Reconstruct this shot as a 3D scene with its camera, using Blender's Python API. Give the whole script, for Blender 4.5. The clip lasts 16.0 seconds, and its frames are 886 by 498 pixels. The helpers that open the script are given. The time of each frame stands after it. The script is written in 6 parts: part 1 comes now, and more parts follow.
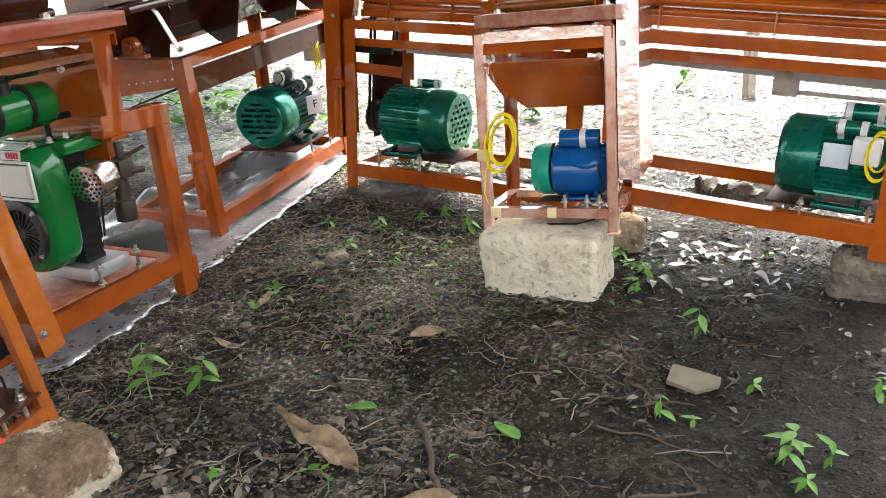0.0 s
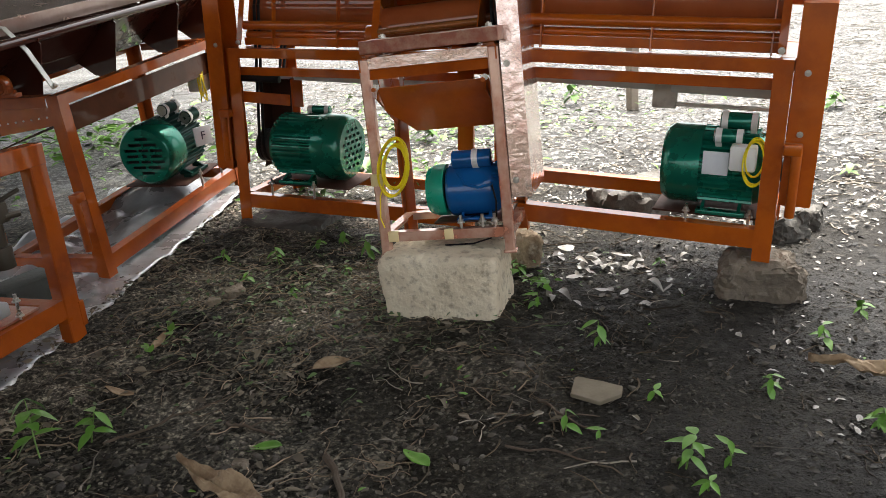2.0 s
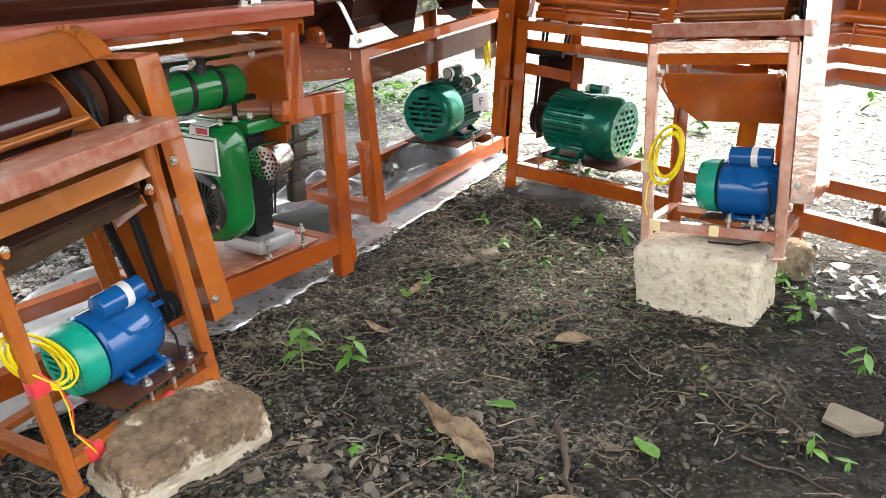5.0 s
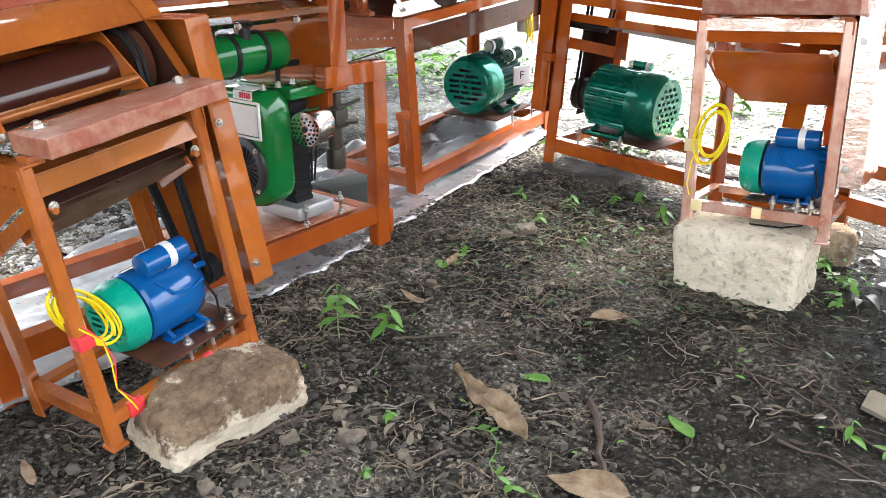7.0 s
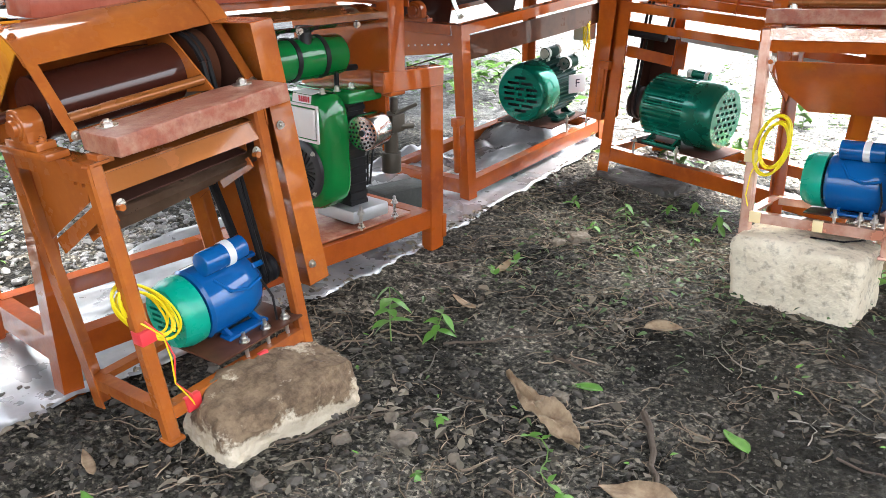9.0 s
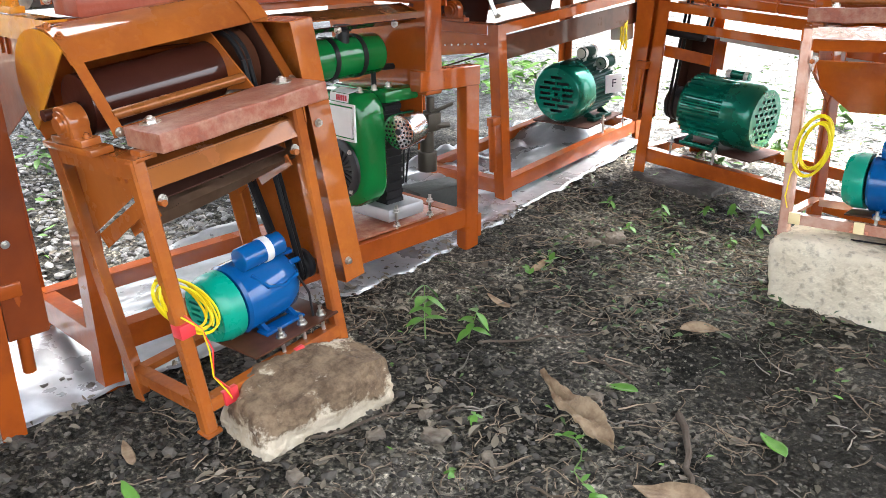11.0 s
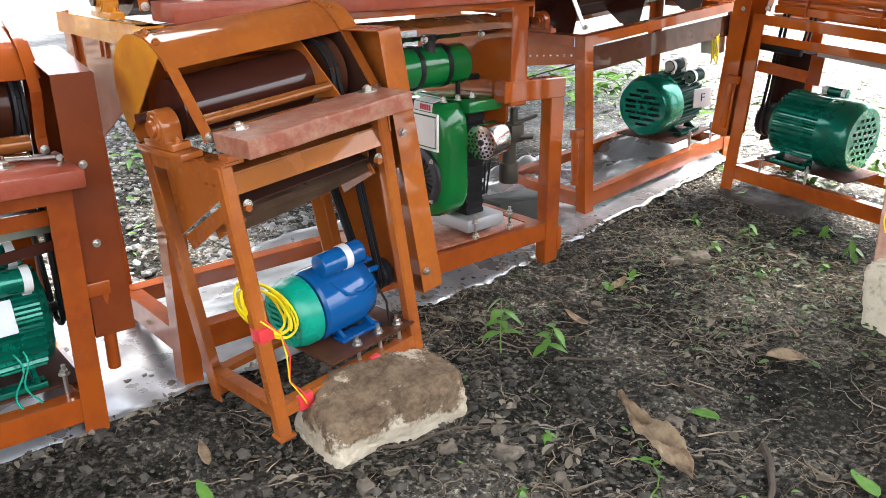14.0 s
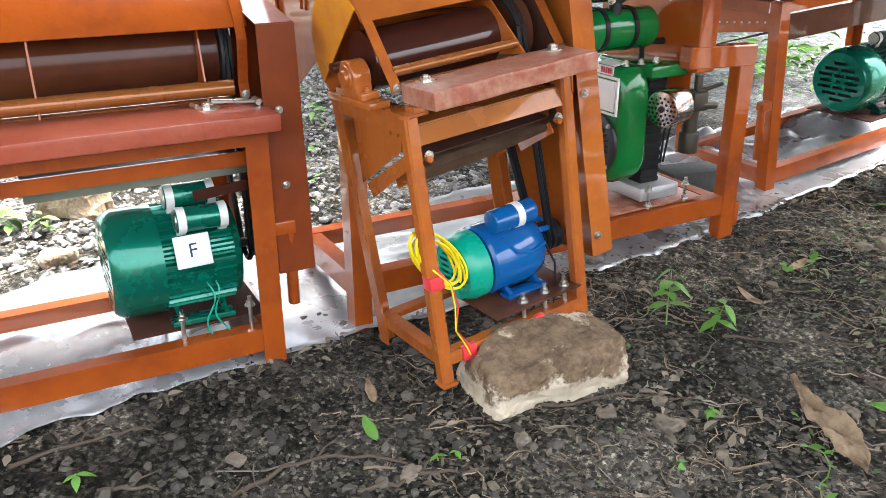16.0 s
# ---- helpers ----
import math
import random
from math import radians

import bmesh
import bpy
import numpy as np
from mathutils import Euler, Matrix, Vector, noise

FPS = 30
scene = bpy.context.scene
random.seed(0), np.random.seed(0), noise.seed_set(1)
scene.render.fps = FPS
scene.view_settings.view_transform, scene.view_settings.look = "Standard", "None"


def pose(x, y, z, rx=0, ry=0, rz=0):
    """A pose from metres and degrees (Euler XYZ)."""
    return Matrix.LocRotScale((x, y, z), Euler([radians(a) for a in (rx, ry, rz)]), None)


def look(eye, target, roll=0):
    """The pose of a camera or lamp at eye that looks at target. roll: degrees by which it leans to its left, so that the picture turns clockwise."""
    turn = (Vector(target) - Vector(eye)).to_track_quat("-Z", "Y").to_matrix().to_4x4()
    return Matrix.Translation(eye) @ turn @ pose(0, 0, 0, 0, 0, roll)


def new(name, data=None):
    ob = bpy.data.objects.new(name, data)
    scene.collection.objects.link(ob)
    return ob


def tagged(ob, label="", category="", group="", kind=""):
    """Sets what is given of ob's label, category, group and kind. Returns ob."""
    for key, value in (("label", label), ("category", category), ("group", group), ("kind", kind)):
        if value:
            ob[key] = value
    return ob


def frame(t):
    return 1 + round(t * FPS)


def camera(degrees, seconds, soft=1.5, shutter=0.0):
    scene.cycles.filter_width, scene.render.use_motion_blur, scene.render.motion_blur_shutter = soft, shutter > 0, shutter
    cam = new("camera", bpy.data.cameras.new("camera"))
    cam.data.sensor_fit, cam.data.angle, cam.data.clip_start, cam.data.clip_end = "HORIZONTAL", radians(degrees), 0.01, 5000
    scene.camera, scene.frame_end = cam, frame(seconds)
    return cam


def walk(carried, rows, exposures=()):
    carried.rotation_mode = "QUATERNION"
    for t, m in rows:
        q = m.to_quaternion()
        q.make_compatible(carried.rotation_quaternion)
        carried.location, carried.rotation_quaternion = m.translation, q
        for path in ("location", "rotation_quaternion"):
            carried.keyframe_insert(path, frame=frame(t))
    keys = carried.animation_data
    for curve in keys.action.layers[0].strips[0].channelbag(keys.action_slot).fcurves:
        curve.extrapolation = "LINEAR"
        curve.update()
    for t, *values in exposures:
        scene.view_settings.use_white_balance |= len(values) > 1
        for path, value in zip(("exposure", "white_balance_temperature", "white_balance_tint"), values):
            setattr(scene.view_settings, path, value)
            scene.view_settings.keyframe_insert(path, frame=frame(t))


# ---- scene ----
cam = camera(55.2, 16.0, soft=0.7)
PATH = [
    (0, (0.034, 0.117, 1.274), (-0.023, 1.993, 0.585), -3.7),
    (0.5, (0.044, 0.114, 1.283), (0.051, 1.989, 0.589), -4.2),
    (1, (0.055, 0.129, 1.283), (0.124, 2.004, 0.591), -4.8),
    (1.5, (0.058, 0.137, 1.285), (0.166, 2.015, 0.605), -5.1),
    (2, (0.057, 0.14, 1.282), (0.228, 2.02, 0.621), -5.0),
    (2.5, (0.052, 0.143, 1.277), (0.27, 2.02, 0.621), -4.6),
    (3, (0.049, 0.14, 1.278), (0.233, 2.025, 0.634), -3.6),
    (3.5, (0.043, 0.133, 1.278), (0.024, 2.024, 0.626), -3.7),
    (4, (0.027, 0.118, 1.284), (-0.195, 1.987, 0.607), -3.4),
    (4.5, (0.019, 0.103, 1.287), (-0.326, 1.956, 0.618), -2.8),
    (7, (-0.018, 0.087, 1.274), (-0.479, 1.891, 0.545), -0.3),
    (7.5, (-0.022, 0.088, 1.274), (-0.485, 1.889, 0.538), -0.3),
    (8, (-0.029, 0.083, 1.274), (-0.516, 1.88, 0.544), -0.2),
    (8.5, (-0.034, 0.077, 1.272), (-0.571, 1.865, 0.554), -0.1),
    (9, (-0.038, 0.075, 1.27), (-0.607, 1.855, 0.557), -0.1),
    (11.5, (-0.045, 0.063, 1.266), (-0.703, 1.813, 0.556), -0.3),
    (12, (-0.05, 0.063, 1.267), (-0.728, 1.808, 0.563), -0.2),
    (12.5, (-0.044, 0.063, 1.267), (-0.75, 1.801, 0.574), -0.4),
    (13, (-0.048, 0.061, 1.268), (-0.763, 1.797, 0.578), -0.5),
    (13.5, (-0.053, 0.069, 1.269), (-0.791, 1.797, 0.584), -0.4),
    (14, (-0.063, 0.084, 1.27), (-0.871, 1.777, 0.577), -0.1),
    (14.5, (-0.062, 0.071, 1.267), (-0.951, 1.722, 0.571), 0.2),
    (15, (-0.067, 0.061, 1.262), (-1.044, 1.663, 0.57), 0.2),
    (15.5, (-0.074, 0.058, 1.258), (-1.136, 1.59, 0.532), 0.0),
    (16, (-0.082, 0.043, 1.253), (-1.192, 1.521, 0.489), -0.0),
]
EXPOSURES = [(t, stops + 2.95, warmth, 10) for t, stops, warmth in (
    (0.0, -0.02, 6600), (1.0, -0.36, 6750), (2.0, -1.02, 6800), (2.5, -1.17, 6800), (3.3, -1.14, 6700), (4.2, 0.0, 6750), (7.0, 0.38, 6330), (12.5, 0.33, 6300), (14.0, 0.24, 6420), (15.3, 0.26, 6420), (16.0, 0.34, 6350))]
walk(cam, [(t, look(eye, target, roll)) for t, eye, target, roll in PATH], EXPOSURES)

# ---- world and light: bright overcast day outside, an added unseen roof shading the machines ----
world = bpy.data.worlds.new("sky")
scene.world = world
world.use_nodes = True
wn = world.node_tree
wn.nodes.clear()
sky = wn.nodes.new("ShaderNodeTexSky")
sky.sky_type = "NISHITA"
sky.sun_disc = False
sky.sun_elevation = radians(71)
sky.sun_rotation = radians(27)
sky.air_density, sky.dust_density, sky.ozone_density = 1.0, 6.0, 0.3
bg = wn.nodes.new("ShaderNodeBackground")
bg.inputs["Strength"].default_value = 0.15
wo = wn.nodes.new("ShaderNodeOutputWorld")
grey = wn.nodes.new("ShaderNodeHueSaturation")  # cloud takes most of the blue out of the sky
grey.inputs["Saturation"].default_value = 0.3
wn.links.new(sky.outputs[0], grey.inputs["Color"])
wn.links.new(grey.outputs[0], bg.inputs[0])
wn.links.new(bg.outputs[0], wo.inputs[0])
sun_data = bpy.data.lights.new("sun", "SUN")
sun_data.energy = 3.0
sun_data.angle = radians(40)
sun_data.color = (1.0, 0.96, 0.9)
sun = new("sun", sun_data)
sun.matrix_world = look((1.5, 3, 10), (0, 0, 0))

# ---- materials ----
def mat(name, base, rough=0.5, metal=0.0, coat=0.0, var=None, var_scale=6.0, var_amount=0.5, fine=None, fine_scale=60.0,
        fine_amount=0.3, bump=0.0, bump_scale=40.0, bump2=0.0, bump2_scale=6.0, rough_var=0.1, per_object=0.0, per_island=0.0, wet=False):
    """A two-scale procedural surface: broad patches of `var`, fine specks of `fine`, and two scales of relief."""
    m = bpy.data.materials.new(name)
    m.use_nodes = True
    nt = m.node_tree
    b = nt.nodes["Principled BSDF"]
    link = nt.links.new
    tc = nt.nodes.new("ShaderNodeTexCoord")
    co = tc.outputs["Object"]

    def nz(scale, detail=5.0, rough_=0.6):
        n = nt.nodes.new("ShaderNodeTexNoise")
        n.inputs["Scale"].default_value = scale
        n.inputs["Detail"].default_value = detail
        n.inputs["Roughness"].default_value = rough_
        link(co, n.inputs["Vector"])
        return n.outputs["Fac"]

    def ramp(src, lo, hi):
        r = nt.nodes.new("ShaderNodeMapRange")
        r.inputs["From Min"].default_value, r.inputs["From Max"].default_value = lo, hi
        link(src, r.inputs["Value"])
        return r.outputs["Result"]

    def mixc(fac, a, b_, amount=1.0):
        x = nt.nodes.new("ShaderNodeMix")
        x.data_type = "RGBA"
        if fac is None:
            x.inputs["Factor"].default_value = amount
        else:
            k = nt.nodes.new("ShaderNodeMath")
            k.operation = "MULTIPLY"
            link(fac, k.inputs[0])
            k.inputs[1].default_value = amount
            link(k.outputs[0], x.inputs["Factor"])
        for v, sock in ((a, x.inputs["A"]), (b_, x.inputs["B"])):
            if isinstance(v, tuple):
                sock.default_value = (*v, 1.0)
            else:
                link(v, sock)
        return x.outputs["Result"]

    col = (*base,)
    broad = nz(var_scale)
    if var:
        col = mixc(ramp(broad, 0.42, 0.66), col, var, var_amount)
    if fine:
        col = mixc(ramp(nz(fine_scale, 3.0), 0.52, 0.7), col, fine, fine_amount)
    if per_object or per_island:
        if per_object:
            rnd = nt.nodes.new("ShaderNodeObjectInfo").outputs["Random"]
        else:
            rnd = nt.nodes.new("ShaderNodeNewGeometry").outputs["Random Per Island"]
        h = nt.nodes.new("ShaderNodeHueSaturation")
        link(ramp(rnd, 0, 1), h.inputs["Value"])
        h.inputs["Hue"].default_value = 0.5
        rr = nt.nodes.new("ShaderNodeMapRange")
        amt = per_object or per_island
        rr.inputs["To Min"].default_value, rr.inputs["To Max"].default_value = 1 - amt, 1 + amt
        link(rnd, rr.inputs["Value"])
        link(rr.outputs["Result"], h.inputs["Value"])
        if isinstance(col, tuple):
            h.inputs["Color"].default_value = (*col, 1.0)
        else:
            link(col, h.inputs["Color"])
        col = h.outputs["Color"]
    if wet:  # damp in front of the far row, with uneven daylight offset in the same scale
        dot = nt.nodes.new("ShaderNodeVectorMath")
        dot.operation = "DOT_PRODUCT"
        link(co, dot.inputs[0])
        dot.inputs[1].default_value = (1.0, -0.25, 0.0)
        add = nt.nodes.new("ShaderNodeMath")
        add.operation = "MULTIPLY_ADD"
        link(nz(1.3), add.inputs[0])
        add.inputs[1].default_value = 1.6
        link(dot.outputs["Value"], add.inputs[2])
        wr = nt.nodes.new("ShaderNodeMapRange")
        wr.inputs["From Min"].default_value, wr.inputs["From Max"].default_value = -0.1, 0.9
        wr.inputs["To Min"].default_value, wr.inputs["To Max"].default_value = 1.7, 0.55
        link(add.outputs[0], wr.inputs["Value"])
        sc = nt.nodes.new("ShaderNodeVectorMath")
        sc.operation = "SCALE"
        link(col, sc.inputs[0])
        link(wr.outputs[0], sc.inputs["Scale"])
        col = sc.outputs[0]
    if isinstance(col, tuple):
        b.inputs["Base Color"].default_value = (*col, 1.0)
    else:
        link(col, b.inputs["Base Color"])
    rr = nt.nodes.new("ShaderNodeMapRange")
    rr.inputs["From Min"].default_value, rr.inputs["From Max"].default_value = 0.3, 0.7
    rr.inputs["To Min"].default_value, rr.inputs["To Max"].default_value = max(0.02, rough - rough_var), min(1.0, rough + rough_var)
    link(broad, rr.inputs["Value"])
    link(rr.outputs["Result"], b.inputs["Roughness"])
    b.inputs["Metallic"].default_value = metal
    if coat:
        b.inputs["Specular IOR Level"].default_value = 0.06
        b.inputs["Coat Weight"].default_value = coat
        b.inputs["Coat IOR"].default_value = 1.56
        b.inputs["Coat Roughness"].default_value = 0.04
    last = None
    for amount, scale in ((bump, bump_scale), (bump2, bump2_scale)):
        if amount:
            bn = nt.nodes.new("ShaderNodeBump")
            bn.inputs["Strength"].default_value = min(1.0, amount)
            bn.inputs["Distance"].default_value = 0.25 / scale
            link(nz(scale, 4.0), bn.inputs["Height"])
            if last:
                link(last, bn.inputs["Normal"])
            last = bn.outputs["Normal"]
    if last:
        link(last, b.inputs["Normal"])
    return m


M_PAINT = mat("orange_enamel", (0.47, 0.102, 0.008), 0.34, coat=0.8, var=(0.26, 0.046, 0.008), var_scale=4, var_amount=0.75, fine=(0.50, 0.125, 0.012), fine_scale=30, fine_amount=0.35, bump=0.05, bump_scale=70, bump2=0.10, bump2_scale=7)
M_PAINT_R = mat("red_orange_enamel", (0.36, 0.076, 0.009), 0.34, coat=0.9, var=(0.20, 0.038, 0.010), var_scale=4, var_amount=0.75, fine=(0.40, 0.08, 0.014), fine_scale=30, fine_amount=0.35, bump=0.05, bump_scale=70, bump2=0.10, bump2_scale=7)
# the red-orange enamel again, darkened for the guard's shaded front
M_GUARD_SHADED = mat("shaded_red_orange_enamel", (0.20, 0.042, 0.010), 0.34, coat=0.6, var=(0.13, 0.025, 0.008), var_scale=4, var_amount=0.75, bump=0.05, bump_scale=70, bump2=0.10, bump2_scale=7)
M_WOOD_R = mat("red_painted_plank", (0.33, 0.075, 0.042), 0.4, coat=0.3, var=(0.44, 0.15, 0.10), var_scale=6, var_amount=0.5, fine=(0.22, 0.05, 0.03), fine_scale=45, fine_amount=0.4, bump=0.25, bump_scale=60)
M_GUTTER = mat("weathered_zinc_sheet", (0.50, 0.51, 0.48), 0.42, metal=0.35, var=(0.30, 0.32, 0.28), var_scale=6, var_amount=0.7, bump2=0.1)
M_PAINT_B = mat("brown_orange_enamel", (0.42, 0.118, 0.020), 0.28, coat=1.0, var=(0.25, 0.060, 0.016), var_scale=4, var_amount=0.75, fine=(0.50, 0.16, 0.024), fine_scale=30, fine_amount=0.35, bump=0.05, bump_scale=70, bump2=0.10, bump2_scale=7)
M_DRUM = mat("glossy_orange_brown_enamel", (0.33, 0.085, 0.026), 0.4, coat=1.0, var=(0.24, 0.05, 0.015), var_scale=5, var_amount=0.6, bump=0.04, bump_scale=60)
# dull brown plates; near black also for shade in chutes and belt gaps
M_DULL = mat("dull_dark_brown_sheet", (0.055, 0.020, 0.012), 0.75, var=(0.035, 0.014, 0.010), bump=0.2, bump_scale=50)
M_TRAY = mat("brown_metallic_enamel", (0.40, 0.30, 0.26), 0.22, metal=0.6, coat=0.6, var=(0.22, 0.12, 0.09), var_scale=5, var_amount=0.6)
# pale base holds the sky glare on the orange front legs and rails
M_GLARE = mat("copper_glare_enamel", (0.80, 0.53, 0.42), 0.2, metal=0.4, coat=0.6, var=(0.44, 0.13, 0.06), var_scale=7, var_amount=0.8, bump=0.05, bump_scale=70, bump2=0.10, bump2_scale=7)
M_PAINT_Y = mat("yellow_orange_enamel", (0.68, 0.29, 0.025), 0.28, coat=0.6, var=(0.44, 0.11, 0.02), var_scale=6, var_amount=0.7, bump=0.10, bump_scale=60, bump2=0.18)
M_SHEETBROWN = mat("brown_lacquered_sheet", (0.26, 0.17, 0.115), 0.34, metal=0.6, coat=0.3, var=(0.15, 0.085, 0.05), var_scale=7, var_amount=0.7, bump=0.06, bump_scale=60, bump2=0.15, bump2_scale=8)
M_PULLEY = mat("brown_pulley_enamel", (0.09, 0.034, 0.018), 0.35, coat=0.4, var=(0.05, 0.02, 0.012), var_scale=9, var_amount=0.8)
M_LIP = mat("shiny_brown_enamel", (0.30, 0.10, 0.022), 0.25, metal=0.2, coat=0.6, var=(0.26, 0.09, 0.03), var_scale=6, var_amount=0.7, bump2=0.15, bump2_scale=9)
M_DRUMDARK = mat("dark_brown_drum_enamel", (0.085, 0.026, 0.011), 0.4, coat=0.35, var=(0.05, 0.014, 0.008), var_scale=6, var_amount=0.8, bump=0.05, bump_scale=60)
M_CHUTE = mat("dull_green_grey_sheet", (0.15, 0.16, 0.12), 0.4, metal=0.4, var=(0.08, 0.088, 0.062), var_scale=6, var_amount=0.7, bump2=0.1)
M_OXIDE = mat("red_oxide_enamel", (0.050, 0.013, 0.008), 0.42, coat=0.8, var=(0.036, 0.009, 0.006), var_scale=5, var_amount=0.8, bump=0.05, bump_scale=60, bump2=0.08, bump2_scale=8)
# base whitened to carry sky reflected in the guard and top rail
M_COPPER = mat("pale_glare_copper_enamel", (0.90, 0.74, 0.68), 0.15, metal=0.85, coat=0.4, var=(0.50, 0.20, 0.12), var_scale=18, var_amount=0.5, bump=0.04, bump_scale=60, bump2=0.22, bump2_scale=13)
M_WOOD = mat("painted_plank_wood", (0.30, 0.080, 0.040), 0.42, var=(0.46, 0.27, 0.18), var_scale=16, var_amount=0.85, fine=(0.20, 0.05, 0.03), fine_scale=45, fine_amount=0.5, bump=0.4, bump_scale=60)
M_PALEWOOD = mat("pale_weathered_wood", (0.52, 0.48, 0.42), 0.75, var=(0.28, 0.24, 0.20), var_scale=14, var_amount=0.8, fine=(0.66, 0.62, 0.56), fine_scale=40, bump=0.4, bump_scale=50)
M_RAWWOOD = mat("weathered_wood", (0.30, 0.25, 0.20), 0.8, var=(0.18, 0.15, 0.12), var_scale=8, var_amount=0.8, bump=0.5, bump_scale=50)
M_GREEN = mat("motor_green_enamel", (0.004, 0.175, 0.115), 0.27, metal=0.5, coat=0.7, var=(0.003, 0.15, 0.098), var_scale=7, var_amount=0.6, bump=0.15, bump_scale=120)
# dark green for terminal boxes; also motor green with shade painted in
M_DKGREEN = mat("dark_shaded_green_enamel", (0.004, 0.034, 0.026), 0.4, metal=0.2, coat=0.12, var=(0.004, 0.03, 0.024), var_scale=7, bump=0.15, bump_scale=120)
M_TEAL = mat("teal_enamel", (0.004, 0.36, 0.235), 0.3, var=(0.003, 0.24, 0.17), var_scale=8, bump=0.1, bump_scale=90)
M_BLUE = mat("motor_blue_enamel", (0.005, 0.10, 0.32), 0.2, coat=0.8, var=(0.003, 0.06, 0.22), var_scale=7, bump=0.15, bump_scale=90)
M_ENGINE = mat("engine_green_enamel", (0.006, 0.165, 0.035), 0.2, coat=0.7, var=(0.006, 0.13, 0.026), var_scale=6, bump=0.1, bump_scale=60)
M_CHROME = mat("chrome", (0.66, 0.67, 0.68), 0.20, metal=1.0, rough_var=0.05)
M_STEEL = mat("zinc_plated_steel", (0.62, 0.60, 0.56), 0.33, metal=1.0, var=(0.45, 0.42, 0.36), var_scale=30)
M_DARKCAST = mat("dark_grey_casting", (0.075, 0.066, 0.052), 0.45, metal=0.6, bump=0.5, bump_scale=150)
M_CAST = mat("cast_aluminium", (0.50, 0.51, 0.52), 0.5, metal=0.7, bump=0.5, bump_scale=150)
M_BLACK = mat("black_rubber", (0.012, 0.012, 0.013), 0.5, bump=0.2, bump_scale=120)
M_IRON = mat("black_iron", (0.03, 0.032, 0.036), 0.42, metal=0.4, var=(0.06, 0.06, 0.06), bump=0.3, bump_scale=100)
M_WHITE = mat("white_plastic", (0.78, 0.78, 0.76), 0.4, var=(0.68, 0.68, 0.66))
M_LABEL = mat("label_paper", (0.72, 0.76, 0.80), 0.5, var=(0.6, 0.64, 0.7), var_scale=20)
M_INK = mat("ink", (0.02, 0.025, 0.06), 0.6)
M_RED = mat("red_print", (0.55, 0.03, 0.05), 0.45)
M_YELLOW = mat("yellow_cable", (0.85, 0.68, 0.01), 0.35, per_object=0.08)
M_PINK = mat("red_tape", (0.75, 0.05, 0.06), 0.35)
M_TAPE = mat("cream_tape", (0.80, 0.66, 0.36), 0.45)
M_GALV = mat("galvanised_sheet", (0.46, 0.47, 0.48), 0.30, metal=0.5, var=(0.27, 0.28, 0.29), var_scale=5, var_amount=0.8, fine=(0.38, 0.38, 0.37), fine_scale=25, fine_amount=0.3, bump2=0.10, bump2_scale=3, rough_var=0.12)
M_LIME = mat("pale_limestone", (0.76, 0.68, 0.52), 0.9, var=(0.60, 0.51, 0.36), var_scale=5, var_amount=0.7, fine=(0.20, 0.16, 0.11), fine_scale=38, fine_amount=0.55, bump=0.8, bump_scale=55, bump2=0.8, bump2_scale=14)
M_TAN = mat("muddy_limestone", (0.40, 0.31, 0.20), 0.88, var=(0.10, 0.066, 0.040), var_scale=9, var_amount=1.0, fine=(0.62, 0.56, 0.44), fine_scale=20, fine_amount=0.5, bump=0.8, bump_scale=50, bump2=0.8, bump2_scale=12)
M_GREYST = mat("grey_stone", (0.20, 0.165, 0.125), 0.85, var=(0.06, 0.05, 0.038), var_scale=7, var_amount=0.8, fine=(0.24, 0.21, 0.17), fine_scale=30, fine_amount=0.5, bump=0.8, bump_scale=40, bump2=0.7, bump2_scale=10)
# grey stone darkened by the shade it lies in
M_SHADEST = mat("shade_dark_stone", (0.085, 0.080, 0.070), 0.7, var=(0.045, 0.042, 0.036), var_scale=9, var_amount=0.8, fine=(0.13, 0.12, 0.10), fine_scale=35, fine_amount=0.4, bump=0.7, bump_scale=45, bump2=0.6, bump2_scale=12)
M_CHIP = mat("grey_tan_stone_chip", (0.175, 0.15, 0.105), 0.8, var=(0.12, 0.10, 0.07), var_scale=14, bump=0.5, bump_scale=60)
M_PEBBLE = mat("dark_pebbles", (0.042, 0.037, 0.031), 0.6, per_island=0.75, bump=0.4, bump_scale=60)
M_LUMP = mat("grey_brown_stone_lumps", (0.072, 0.064, 0.052), 0.75, var=(0.05, 0.044, 0.036), var_scale=18, per_island=0.6, bump=0.6, bump_scale=70)
M_GRAVEL = mat("wet_gravel", (0.20, 0.195, 0.185), 0.35, per_island=0.7, bump=0.3, bump_scale=60)
M_DARKBLOCK = mat("dark_damp_wood", (0.035, 0.040, 0.035), 0.7, var=(0.06, 0.065, 0.055), bump=0.5, bump_scale=40)
M_CLOD = mat("soil_crumbs", (0.075, 0.069, 0.056), 0.7, per_island=0.75, bump=0.5, bump_scale=120, wet=True)
M_TWIG = mat("dead_twigs", (0.135, 0.105, 0.074), 0.75, per_island=0.75, bump=0.4, bump_scale=90, wet=True)
M_GREYTWIG = mat("grey_dead_twigs", (0.17, 0.15, 0.12), 0.6, per_island=0.7, bump=0.4, bump_scale=90)
M_LITTER = mat("pale_leaf_litter", (0.42, 0.40, 0.365), 0.3, per_island=0.8, bump=0.3, bump_scale=60)
M_GREYLITTER = mat("grey_leaf_litter", (0.235, 0.225, 0.205), 0.32, per_island=0.8, bump=0.3, bump_scale=60)
M_CURL = mat("curled_leaf_scraps", (0.105, 0.090, 0.067), 0.55, per_island=0.6, bump=0.4, bump_scale=60, wet=True)
